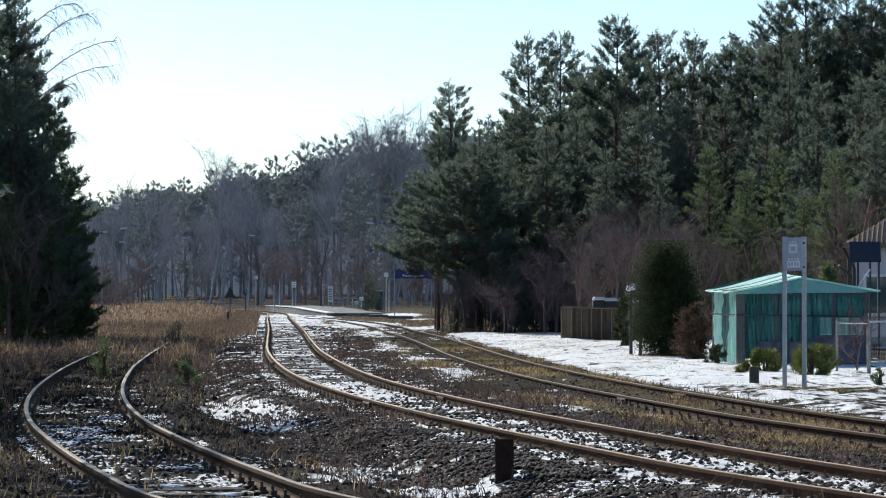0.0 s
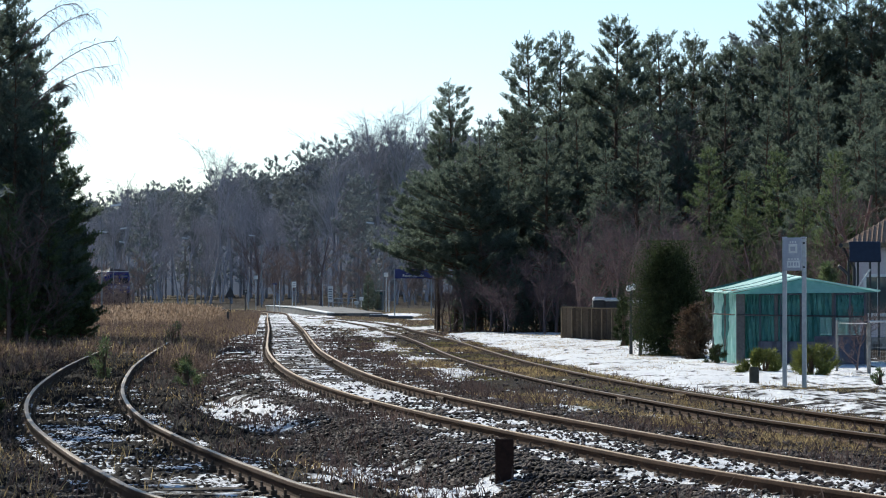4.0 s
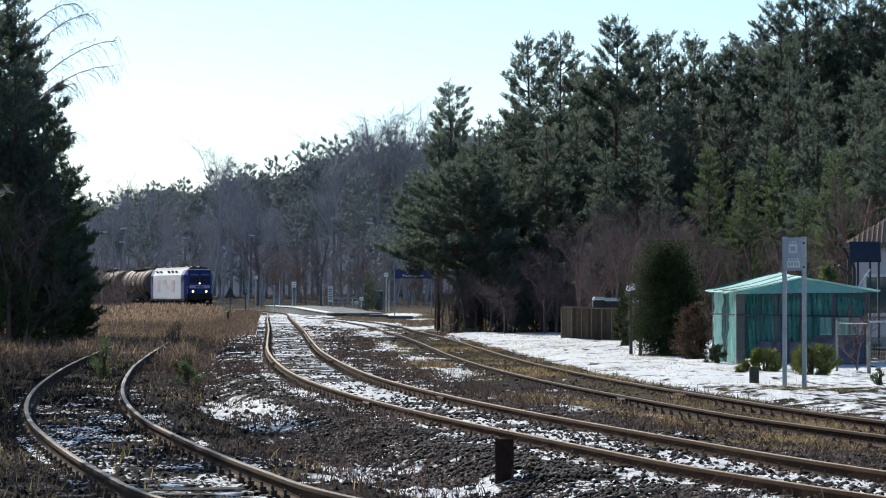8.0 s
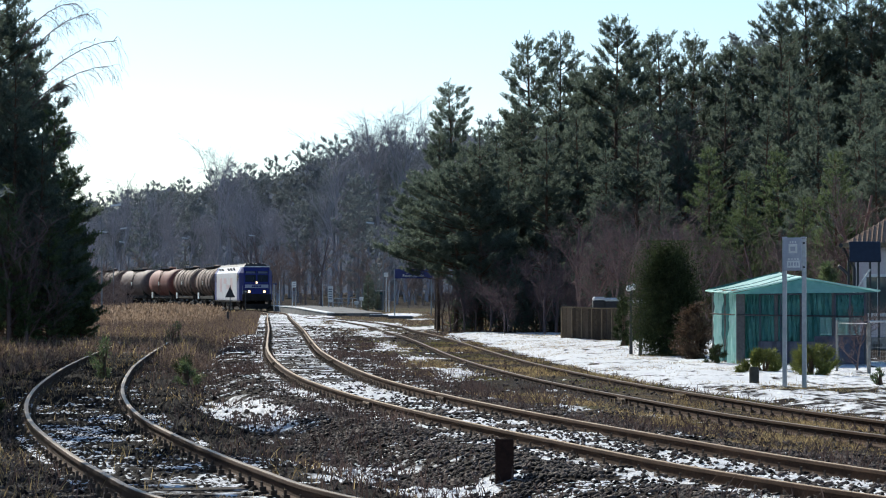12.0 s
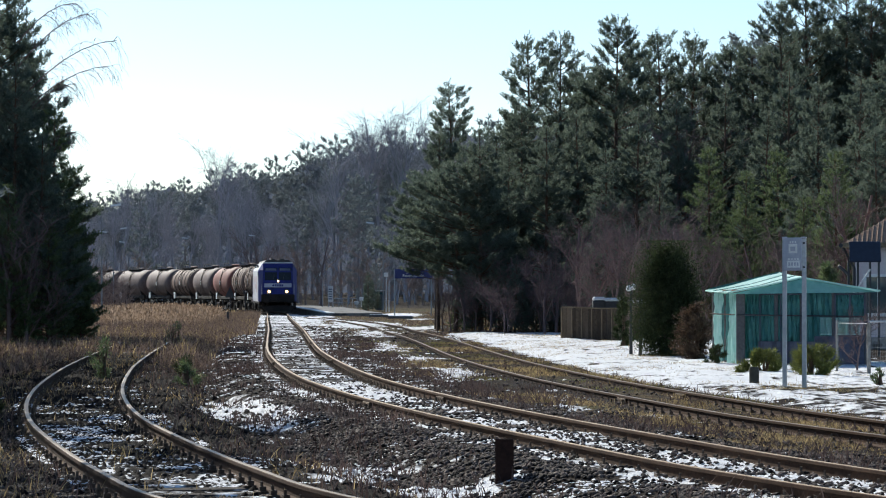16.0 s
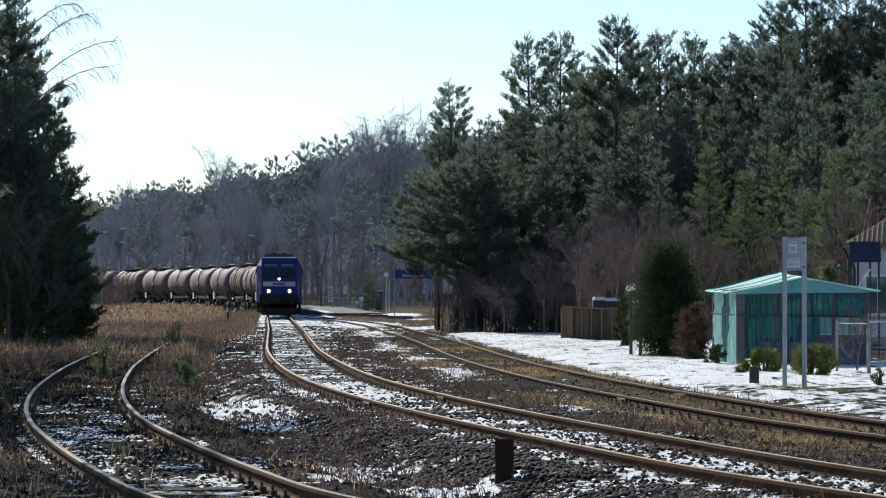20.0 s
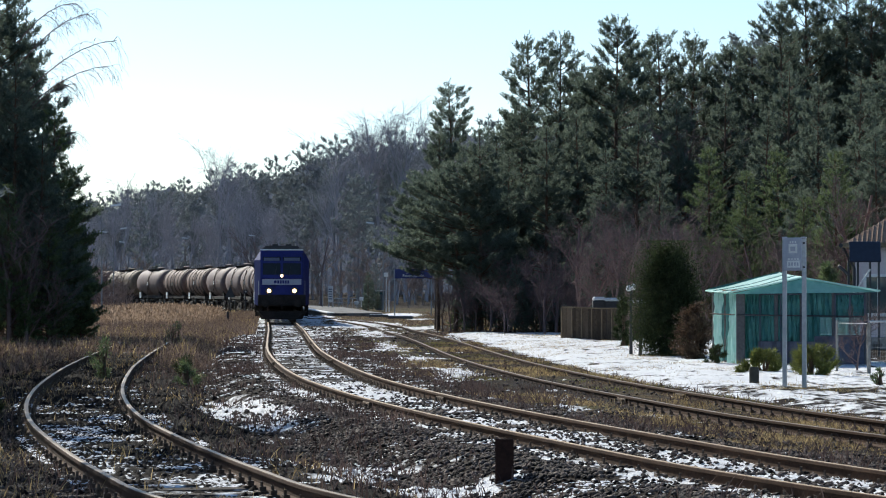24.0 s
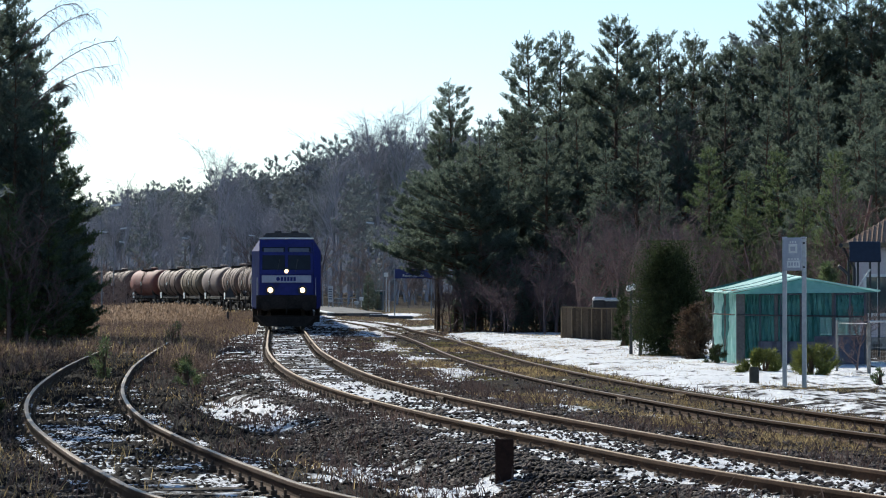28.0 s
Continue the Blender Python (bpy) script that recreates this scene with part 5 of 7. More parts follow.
def station_signs():
    Z = 0.28
    for x, y, top, head in ((-20.2, 293, 2.8, None), (-19.2, 290, 2.9, "lamp"), (-15.9, 266, 2.3, "thin"), (-15.2, 263, 2.6, None), (-4.95, 246, 3.0, "lamp"), (-4.7, 246, 2.4, None)):
        x, y = nearer(x, y)
        top = 1.7 + 0.9 * (top - 1.7)
        t = post("platform_post", x, y, Z, top, 0.045, GALV, "slim grey metal post on the platform", "post", "posts on the platform")
        if head == "lamp":
            part("plate", Geo().box((0, 0, top - Z + 0.1), (0.34, 0.06, 0.34), ch=0.02), WHITE_P, t, "small pale plate")
        if head == "thin":
            part("crossbar", Geo().box((0.05, 0, top - Z), (0.4, 0.05, 0.1), ch=0.01), BLUE_SIGN, t, "blue plate")
    # two-legged white board
    t = thing("platform_sign", (*nearer(-13.6, 258), Z), "white two-legged sign board on the platform", "sign")
    for o in (-0.14, 0.14):
        part("leg", Geo().box((o, 0, 1.05), (0.07, 0.07, 2.1), ch=0.01), GALV, t)
    part("board", Geo().box((0, -0.045, 1.9), (0.38, 0.02, 0.5), ch=0.006), WHITE_P, t)
    for k in range(2):
        part("lettering_bar", Geo().box((0, -0.06, 1.8 + 0.16 * k), (0.26, 0.01, 0.06)), BLIND, t)
    # information case with a roof, and a railing
    t = thing("information_case", (*nearer(-10.2, 256), Z), "pale timetable case beside a slim post", "notice board")
    part("case", Geo().box((0, 0, 1.1), (0.42, 0.12, 1.3), ch=0.02), WHITE_P, t)
    for k in range(5):
        part("lettering_bar", Geo().box((0, -0.07, 0.7 + 0.2 * k), (0.3, 0.01, 0.09)), BLIND, t)
    part("leg", Geo().box((-0.15, 0, 0.35), (0.06, 0.06, 0.7)), GALV, t)
    part("leg", Geo().box((0.15, 0, 0.35), (0.06, 0.06, 0.7)), GALV, t)
    t = post("platform_post", *nearer(-10.9, 256), Z, 2.3, 0.04, GALV, "slim grey metal post with a crossbar", "post", "posts on the platform")
    part("crossbar", Geo().box((0.3, 0, 1.85), (0.8, 0.05, 0.06), ch=0.01), GALV, t)
    t = thing("railing", (*nearer(-9.9, 255), Z), "grey tubular railing at the platform", "railing")
    for k in range(6):
        part("post", Geo().tube([(0.4 * k, 0, 0), (0.4 * k, 0, 0.72)], 0.022, 6), GALV, t)
    part("top_rail", Geo().tube([(0, 0, 0.72), (2.0, 0, 0.72)], 0.026, 6), GALV, t)
    part("mid_rail", Geo().tube([(0, 0, 0.38), (2.0, 0, 0.38)], 0.02, 6), GALV, t)
    for x, h in ((-7.9, 0.5), (-7.45, 0.85)):
        t = thing("waste_bin", (*nearer(x, 258), Z), "small pale box on a stand at the platform", "bin")
        part("box", Geo().box((0, 0, h - 0.15), (0.34, 0.25, 0.3), ch=0.03), WHITE_P, t)
        part("stand", Geo().tube([(0, 0, 0), (0, 0, h - 0.28)], 0.04, 6), GALV, t)
    # a low hut behind the platform
    t = thing("hut", (-6.4, 286, -0.5), "small dark green hut with snow on its roof", "hut")
    part("wall", Geo().box((0, 0, 1.0), (0.9, 1.4, 2.0), ch=0.02), HUT, t)
    part("roof", Geo().box((0, 0, 2.06), (1.1, 1.7, 0.1), ch=0.02), CONCRETE_D, t)
    part("snow_cap", Geo().box((0, 0, 2.14), (1.08, 1.66, 0.07), ch=0.03), SNOW, t, "thin cap of old snow")
    part("door", Geo().box((-0.05, -0.715, 0.9), (0.6, 0.03, 1.75), ch=0.006), CONCRETE_D, t, "dark door")
    # station name board
    t = thing("station_name_sign", (-2.25, 205, -0.15), "blue station name board on two grey posts", "sign")
    for x in (-1.26, 1.4):
        part("post", Geo().box((x, 0, 1.7), (0.09, 0.09, 3.4), ch=0.01), GALV, t)
    b = part("board", Geo().box((0.1, -0.06, 3.05), (2.7, 0.04, 0.68), ch=0.008), BLUE_SIGN, t)
    up = Matrix.Rotation(radians(90), 4, "X")
    part("lettering", text_mesh("Józefów", 0.29, WHITE_P), None, b, "white lettering", at=Matrix.Translation((0.1, -0.085, 3.22)) @ up)
    part("lettering", text_mesh("Roztoczański", 0.29, WHITE_P), None, b, "white lettering", at=Matrix.Translation((0.1, -0.085, 2.9)) @ up)
    # kerb blocks of the old low platform
    for x, w, y in ((-4.6, 1.35, 202), (-2.9, 1.7, 192)):
        t = thing("kerb_block", (x, y, -0.2), "dark concrete kerb with snow on top", "kerb", "kerbs of the low platform")
        part("block", Geo().box((0, 0, 0.02), (w, 0.5, 0.24), ch=0.02), CONCRETE_D, t)
        part("snow_cap", Geo().box((0, 0.06, 0.155), (w * 0.96, 0.5, 0.04), ch=0.02), SNOW, t, "thin cap of old snow")
    # warning triangle and small signal left of the line
    t = post("triangle_sign", -17.7, 235, -0.4, 2.1, 0.04, DARK_P, "dark triangular line-side sign on a post", "sign")
    tri = Geo().loft([[(-0.42, -0.06, 1.5), (0.42, -0.06, 1.5), (0.0, -0.06, 2.45)], [(-0.42, -0.04, 1.5), (0.42, -0.04, 1.5), (0.0, -0.04, 2.45)]])
    part("plate", tri, DARK_P, t)
    t = post("shunting_signal", -17.2, 246, -0.4, 1.5, 0.05, DARK_P, "small dark line-side signal box on a post", "signal")
    part("head", Geo().box((0, 0, 1.95), (0.36, 0.2, 0.34), ch=0.03), DARK_P, t)
    part("lens", Geo().lathe([(0.0, 0), (0.06, 0), (0.05, 0.03)], 12, "y", Matrix.Translation((0.05, -0.14, 1.97))), WHITE_P, t)
    t = post("marker_post", -13.55, 178, -0.35, 0.35, 0.09, DARK_P, "short dark marker post among weeds", "post")


station_signs()


LAMP_POLE = material("dull_lamp_pole", (0.16, 0.16, 0.165), (0.3, 0.3, 0.305), 0.7, 0.1, 1, 9, 0.1, 0.003)


def street_lamp(x, y, top, arms, r=0.048):
    """arms: (reach along x, rise) of each lantern."""
    z = float(ground_height(np.array([x]), np.array([y]), False)[0]) - 0.1
    t = thing("street_lamp", (x, y, z), "tall grey lamp post with a curved lantern arm", "street lamp", "lamps of the station")
    h = top - z
    part("pole", Geo().tube([(0, 0, 0), (0, 0, h * 0.5), (0, 0, h - 0.3)], [r * 1.5, r * 1.1, r * 0.8], 8), LAMP_POLE, t)
    for dx, up in arms:
        a = part("arm", Geo().tube([(0, 0, h - 0.6), (dx * 0.1, 0, h - 0.1), (dx * 0.45, 0, h + up * 0.6), (dx, 0, h + up)], r * 0.55, 6), LAMP_POLE, t)
        s = 1 if dx > 0 else -1
        part("lantern", Geo().loft([[(dx - s * 0.1, -0.12, h + up - 0.02), (dx - s * 0.1, 0.12, h + up - 0.02), (dx - s * 0.1, 0.1, h + up + 0.1), (dx - s * 0.1, -0.1, h + up + 0.1)],
                                    [(dx + s * 0.65, -0.14, h + up + 0.05), (dx + s * 0.65, 0.14, h + up + 0.05), (dx + s * 0.65, 0.1, h + up + 0.2), (dx + s * 0.65, -0.1, h + up + 0.2)]]), LAMP_GLASS, a, "bright grey lantern")


for row in ((-25.0, 207, 7.6, ((0.75, 0.25), (-0.75, 0.25))), (-33.7, 289, 7.5, ((0.75, 0.45), (-0.75, 0.1))), (-29.8, 340, 7.6, ((-0.95, 0.3),)), (-21.5, 335, 7.4, ((-0.9, 0.7),)),
            (-5.75, 272, 7.4, ((-1.0, 0.7),)), (-41.6, 374, 7.7, ((-0.6, 0.3),))):
    street_lamp(*row)


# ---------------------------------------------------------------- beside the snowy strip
# one turquoise cloth in three tones, sun and shade painted into them
TARP_SHADE = material("turquoise_tarpaulin_shaded", (0.036, 0.14, 0.138), (0.095, 0.29, 0.27), 0.55, 0, 0.9, 7, 0.35, 0.03, trans=0.25, stain=(0.10, 0.28, 0.26), stain_at=0.6)
TARP_HALF_LIT = material("turquoise_tarpaulin_half_lit", (0.17, 0.42, 0.39), (0.32, 0.60, 0.56), 0.5, 0, 0.9, 7, 0.35, 0.03, trans=0.35)
TARP_SUNLIT = material("turquoise_tarpaulin_sunlit", (0.42, 0.70, 0.63), (0.68, 0.88, 0.82), 0.45, 0, 0.8, 7, 0.3, 0.03, trans=0.3, stain=(0.32, 0.56, 0.50), stain_at=0.6)
HOUSE = material("pinkish_render", (0.50, 0.44, 0.46), (0.66, 0.60, 0.61), 0.85, 0, 0.7, 14, 0.3, 0.006, stain=(0.4, 0.36, 0.36), stain_at=0.62)
ROOFT = material("brown_grey_roof_sheets", (0.19, 0.125, 0.09), (0.36, 0.255, 0.185), 0.85, 0, 0.8, 9, 0.3, 0.006, vary=0.2)
PLANK = material("grey_brown_fence_boards", (0.055, 0.042, 0.03), (0.145, 0.112, 0.08), 0.85, 0, 1.2, 16, 0.4, 0.006, vary=0.35)
WINDOW = material("window_glass", (0.03, 0.035, 0.045), (0.07, 0.08, 0.095), 0.05, 0, 0.6, 5, 0, 0, spec=0.8)


def curtain(w, h, folds, depth, seed):
    """A hanging sheet with folds, its top edge at z = h."""
    rs = np.random.RandomState(seed)
    g = Geo()
    n = folds * 6
    ph = rs.uniform(0, 6)
    rows = 8
    front, back = [], []
    for j in range(rows + 1):
        z = h * (1 - j / rows)
        amp = depth * (0.4 + 0.6 * j / rows)
        row = []
        for i in range(n + 1):
            u = i / n
            row.append((u * w + 0.01 * math.sin(5 * z + i), amp * math.sin(2 * math.pi * folds * u + ph + 0.7 * math.sin(3 * u * folds)) + 0.02 * rs.normal(), z + (0.05 * math.sin(9 * u + ph) if j == rows else 0)))
        front.append(row)
    vs = [p for r in front for p in r] + [(p[0], p[1] + 0.012, p[2]) for r in front for p in r]
    c = n + 1
    o = (rows + 1) * c
    fs = []
    for j in range(rows):
        for i in range(n):
            a = j * c + i
            fs += [(a, a + 1, a + c + 1, a + c), (o + a, o + a + c, o + a + c + 1, o + a + 1)]
    g.add(vs, fs)
    return g


PANEL_BLUE = material("blue_grey_boards", (0.05, 0.055, 0.075), (0.12, 0.13, 0.17), 0.8, 0, 1, 12, 0.3, 0.005, vary=0.25)


def gazebo():
    z0 = -0.22
    t = thing("gazebo", (0, 0, 0), "low garden gazebo of turquoise tarpaulins, sun and shade painted into their tones", "gazebo")
    # plan: front-left corner, front-right corner, depth away from the line
    A, B = Vector((7.73, 74.0, z0)), Vector((10.9, 72.9, z0))
    C, D = B + Vector((-0.3, 3.5, 0)), A + Vector((-0.3, 3.5, 0))
    up = Vector((0, 0, 1.9))
    posts = [A, A + (B - A) * 0.3, A + (B - A) * 0.5, A + (B - A) * 0.75, B, C, D, A + (D - A) * 0.5]
    for p in posts:
        part("corner_post", Geo().box((p.x, p.y, z0 + 0.95), (0.09, 0.09, 1.9), ch=0.01), CONCRETE_D, t)
    for p, q in ((A, B), (B, C), (C, D), (D, A)):
        part("eaves_beam", Geo().tube([p + up, q + up], 0.045, 6), PLANK, t)
    part("mid_rail", Geo().tube([A + Vector((-0.05, -0.12, 1.28)), B + Vector((0, -0.12, 1.24))], 0.022, 6), DARK_P, t, "dark pipe rail")
    part("mid_rail", Geo().tube([A + Vector((-0.1, 0, 1.28)), D + Vector((-0.1, 0, 1.28))], 0.018, 6), RUST_POST, t)
    # roof: two slopes from a ridge that runs away from the line, with a sheet in each gable
    FL, FR, BL, BR = Vector((7.46, 73.75, 1.64)), Vector((11.24, 72.6, 1.69)), Vector((7.22, 77.6, 1.69)), Vector((10.95, 76.6, 1.70))
    FA, BA = Vector((9.33, 73.3, 2.03)), Vector((9.16, 77.1, 2.17))

    def sheet(name, p, q, r, w, sag, seed, label, thick=0.02):
        """A slack sheet over four corners: p to q below, w to r above."""
        n = 12
        vs, fs = [], []
        for j in range(n + 1):
            for k in range(n + 1):
                u, v = k / n, j / n
                e = p.lerp(q, u).lerp(w.lerp(r, u), v)
                drop = -sag * math.sin(math.pi * u) * math.sin(math.pi * v) + 0.014 * math.sin(13 * u + seed) * math.cos(7 * v + seed) - 0.02 * abs(math.sin(math.pi * 3 * u)) * (1 - v)
                vs.append((e.x, e.y, e.z + drop))
        for j in range(n):
            for k in range(n):
                a = j * (n + 1) + k
                fs.append((a, a + 1, a + n + 2, a + n + 1))
        o = len(vs)
        vs += [(a, b, c - thick) for a, b, c in vs]
        fs += [tuple(reversed([i_ + o for i_ in f])) for f in fs]
        part(name, Geo().add(vs, fs), TARP_SUNLIT, t, label)

    sheet("roof_slope", BL, FL, FA, BA, 0.05, 1, "turquoise roof sheet in a painted sunlit tone")
    sheet("roof_slope", FR, BR, BA, FA, 0.05, 2, "turquoise roof sheet in a painted sunlit tone")
    low = Vector((0, 0.06, -0.04))
    part("gable_sheet", Geo().loft([[FL + low, FR + low, FA + low], [FL + low + Vector((0, 0.02, 0)), FR + low + Vector((0, 0.02, 0)), FA + low + Vector((0, 0.02, 0))]]), TARP_HALF_LIT, t, "turquoise gable sheet in a painted half-lit tone")
    part("gable_sheet", Geo().loft([[BL - low, BR - low, BA - low], [BL - low + Vector((0, 0.02, 0)), BR - low + Vector((0, 0.02, 0)), BA - low + Vector((0, 0.02, 0))]]), TARP_SHADE, t)
    for p, q in ((FL, FA), (FA, FR), (BL, FL), (FA, BA), (BL, BA)):
        part("roof_hem", Geo().tube([p + Vector((0, -0.01, 0)), p.lerp(q, 0.5) - Vector((0, 0.01, 0.012)), q + Vector((0, -0.01, 0))], 0.022, 6), TARP_SUNLIT, t)
    for u in (0.34, 0.7):
        e, f = BL.lerp(FL, u), BA.lerp(FA, u)
        part("roof_seam", Geo().tube([e + Vector((0, 0, 0.012)), e.lerp(f, 0.5) - Vector((0, 0, 0.035)), f + Vector((0, 0, 0.012))], 0.009, 4), TARP_SHADE, t)
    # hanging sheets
    def hang(p, q, h, folds, depth, seed, z=0.0, mat=TARP_SHADE):
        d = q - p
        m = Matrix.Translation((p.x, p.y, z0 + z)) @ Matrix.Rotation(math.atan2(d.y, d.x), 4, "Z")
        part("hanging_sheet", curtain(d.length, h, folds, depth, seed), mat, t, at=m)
    # sunlit tone on most of the side wall, shaded tone along the front
    hang(A + (D - A) * 0.97, A + (D - A) * 0.62, 1.85, 3, 0.07, 1, mat=TARP_SUNLIT)
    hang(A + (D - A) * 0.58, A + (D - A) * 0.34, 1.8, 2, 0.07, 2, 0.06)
    hang(A + (D - A) * 0.32, A + (D - A) * 0.03, 1.85, 3, 0.07, 3, mat=TARP_SUNLIT)
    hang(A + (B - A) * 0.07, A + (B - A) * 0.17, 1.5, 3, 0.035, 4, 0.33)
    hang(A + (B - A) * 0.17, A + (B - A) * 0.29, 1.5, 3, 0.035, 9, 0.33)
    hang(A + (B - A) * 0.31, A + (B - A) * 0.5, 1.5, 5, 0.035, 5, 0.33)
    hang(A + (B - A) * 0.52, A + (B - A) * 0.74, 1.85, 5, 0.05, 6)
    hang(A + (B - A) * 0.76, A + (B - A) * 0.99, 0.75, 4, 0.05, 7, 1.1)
    for p, q in ((0.17, 0.5), (0.76, 0.99)):                     # frames of the sheeted windows
        fr = Geo()
        P, Q = A + (B - A) * p, A + (B - A) * q
        zl = 0.33 if p < 0.5 else 0.74
        for e, f in (((P, zl), (Q, zl)), ((P, 1.82), (Q, 1.82)), ((P, zl), (P, 1.82)), ((Q, zl), (Q, 1.82)), ((P.lerp(Q, 0.5), zl), (P.lerp(Q, 0.5), 1.82))):
            fr.tube([e[0] + Vector((0, -0.08, e[1])), f[0] + Vector((0, -0.08, f[1]))], 0.02, 4)
        part("window_frame", fr, PANEL_BLUE, t, "thin dark window frame")
    part("corner_board", Geo().box((A.x + 0.06, A.y - 0.03, z0 + 0.93), (0.23, 0.06, 1.86), ch=0.01), CONCRETE_D, t, "dark corner board")
    hang(D + (C - D) * 0.02, D + (C - D) * 0.98, 1.85, 12, 0.05, 8)
    # low boarded parapet and lattice on the right half of the front
    d = (B - A)
    rot = Matrix.Rotation(math.atan2(d.y, d.x), 4, "Z")
    for k in range(24):
        p = A + d * (0.18 + 0.034 * k)
        if p.x < B.x:
            part("board", Geo().box((0, 0, 0.3 if k < 13 else 0.36), (0.15, 0.025, 0.58 if k < 13 else 0.74), ch=0.005), PANEL_BLUE, t, at=Matrix.Translation((p.x, p.y - 0.07, z0)) @ rot)
    for k in range(3):
        p = A + d * (0.70 + 0.1 * k)
        g = Geo()
        for i in range(-4, 9):                  # crossing diagonal laths
            for sgn in (1, -1):
                a0, a1 = i * 0.045, i * 0.045 + 0.21
                t0, t1 = max(0.0, -a0 / 0.21), min(1.0, (0.36 - a0) / 0.21)
                if t1 > t0:
                    fx = lambda q: (a0 + 0.21 * q - 0.18) * sgn
                    g.tube([(fx(t0), 0, 0.42 * t0), (fx(t1), 0, 0.42 * t1)], 0.006, 4)
        for zz in (0.0, 0.42):
            g.box((0, 0, zz), (0.38, 0.012, 0.02))
        part("lattice", g, TARP_SUNLIT, t, "pale lattice panel", at=Matrix.Translation((p.x, p.y - 0.03, z0 + 0.78)) @ rot)





def track_sign():
    t = thing("platform_number_sign", (7.0, 56.3, -0.24), "grey two-legged sign with small white plates standing in the snow", "sign")
    m = Matrix.Rotation(radians(-14), 4, "Z")
    for x in (-0.195, 0.195):
        part("post", Geo().box((x, 0, 1.48), (0.085, 0.085, 2.98), m, ch=0.008), GALV, t)
        part("cap", Geo().box((x, 0, 2.99), (0.1, 0.1, 0.03), m, ch=0.008), SIGN_GREY, t)
    b = part("board", Geo().box((-0.03, -0.055, 2.66), (0.37, 0.025, 0.66), m, ch=0.005), SIGN_GREY, t)
    pl = part("plate", Geo().box((-0.02, -0.072, 2.77), (0.17, 0.012, 0.18), m, ch=0.003), WHITE_P, b, "white pictogram plate")
    part("pictogram", Geo().box((-0.02, -0.081, 2.765), (0.10, 0.006, 0.09), m), SIGN_GREY, pl)
    for k in range(3):
        part("pictogram", Geo().box((-0.07 + 0.05 * k, -0.081, 2.9), (0.02, 0.006, 0.045), m), WHITE_P, b)
    pl = part("plate", Geo().box((-0.01, -0.072, 2.46), (0.25, 0.012, 0.14), m, ch=0.003), WHITE_P, b, "white lettered plate")
    for k in range(4):
        part("lettering_bar", Geo().box((-0.09 + 0.055 * k, -0.081, 2.46), (0.035, 0.006, 0.07), m), SIGN_GREY, pl)
    for k in range(4):
        part("lettering_bar", Geo().box((-0.1 + 0.06 * k, -0.072, 2.56), (0.04, 0.006, 0.03), m), WHITE_P, b)
    for z in (2.88, 2.4):
        part("bolt", Geo().box((0.195, -0.046, z), (0.04, 0.02, 0.04), m), DARK_P, t)
    return t


gazebo()
track_sign()
t = thing("marker_stone", (6.45, 58.6, -0.27), "short weathered concrete marker post with a snowy cap", "post")
part("block", Geo().box((0, 0, 0.17), (0.19, 0.17, 0.42), ch=0.02), material("mossy_concrete", (0.03, 0.03, 0.026), (0.09, 0.088, 0.074), 0.9, 0, 3, 20, 0.5, 0.01), t)
t = thing("rusty_post", (0.615, 28.35, -0.42), "short rusty steel post beside the track bed", "post")
g = Geo()
g.box((0, 0.045, 0.31), (0.185, 0.014, 0.64), ch=0.004).box((0, -0.045, 0.31), (0.185, 0.014, 0.64), ch=0.004).box((0, 0, 0.31), (0.012, 0.09, 0.63))
part("section", g, RUST_POST, t)
part("web_rib", Geo().box((0.085, 0, 0.31), (0.012, 0.08, 0.63)), RUST_POST, t)


def garden_lamp(x, y, z, h, globe):
    t = thing("garden_lamp", (x, y, z), "slim dark garden lamp with white globe heads" if globe else "slim dark garden post", "lamp" if globe else "post")
    part("pole", Geo().tube([(0, 0, 0), (0, 0, h * 0.3), (0, 0, h)], [0.06, 0.04, 0.035], 8), DARK_P, t)
    if globe:
        for o in (-0.06, 0.07):
            part("globe", Geo().lathe([(0.02, -0.1), (0.075, -0.06), (0.1, 0.0), (0.075, 0.06), (0.02, 0.1)], 12, "z", Matrix.Translation((o, 0, h + (0.05 if o > 0 else 0.0)))), LAMP_GLASS, t, smooth=True)


garden_lamp(5.72, 86, -0.25, 2.0, True)
garden_lamp(5.9, 84.5, -0.25, 1.7, False)


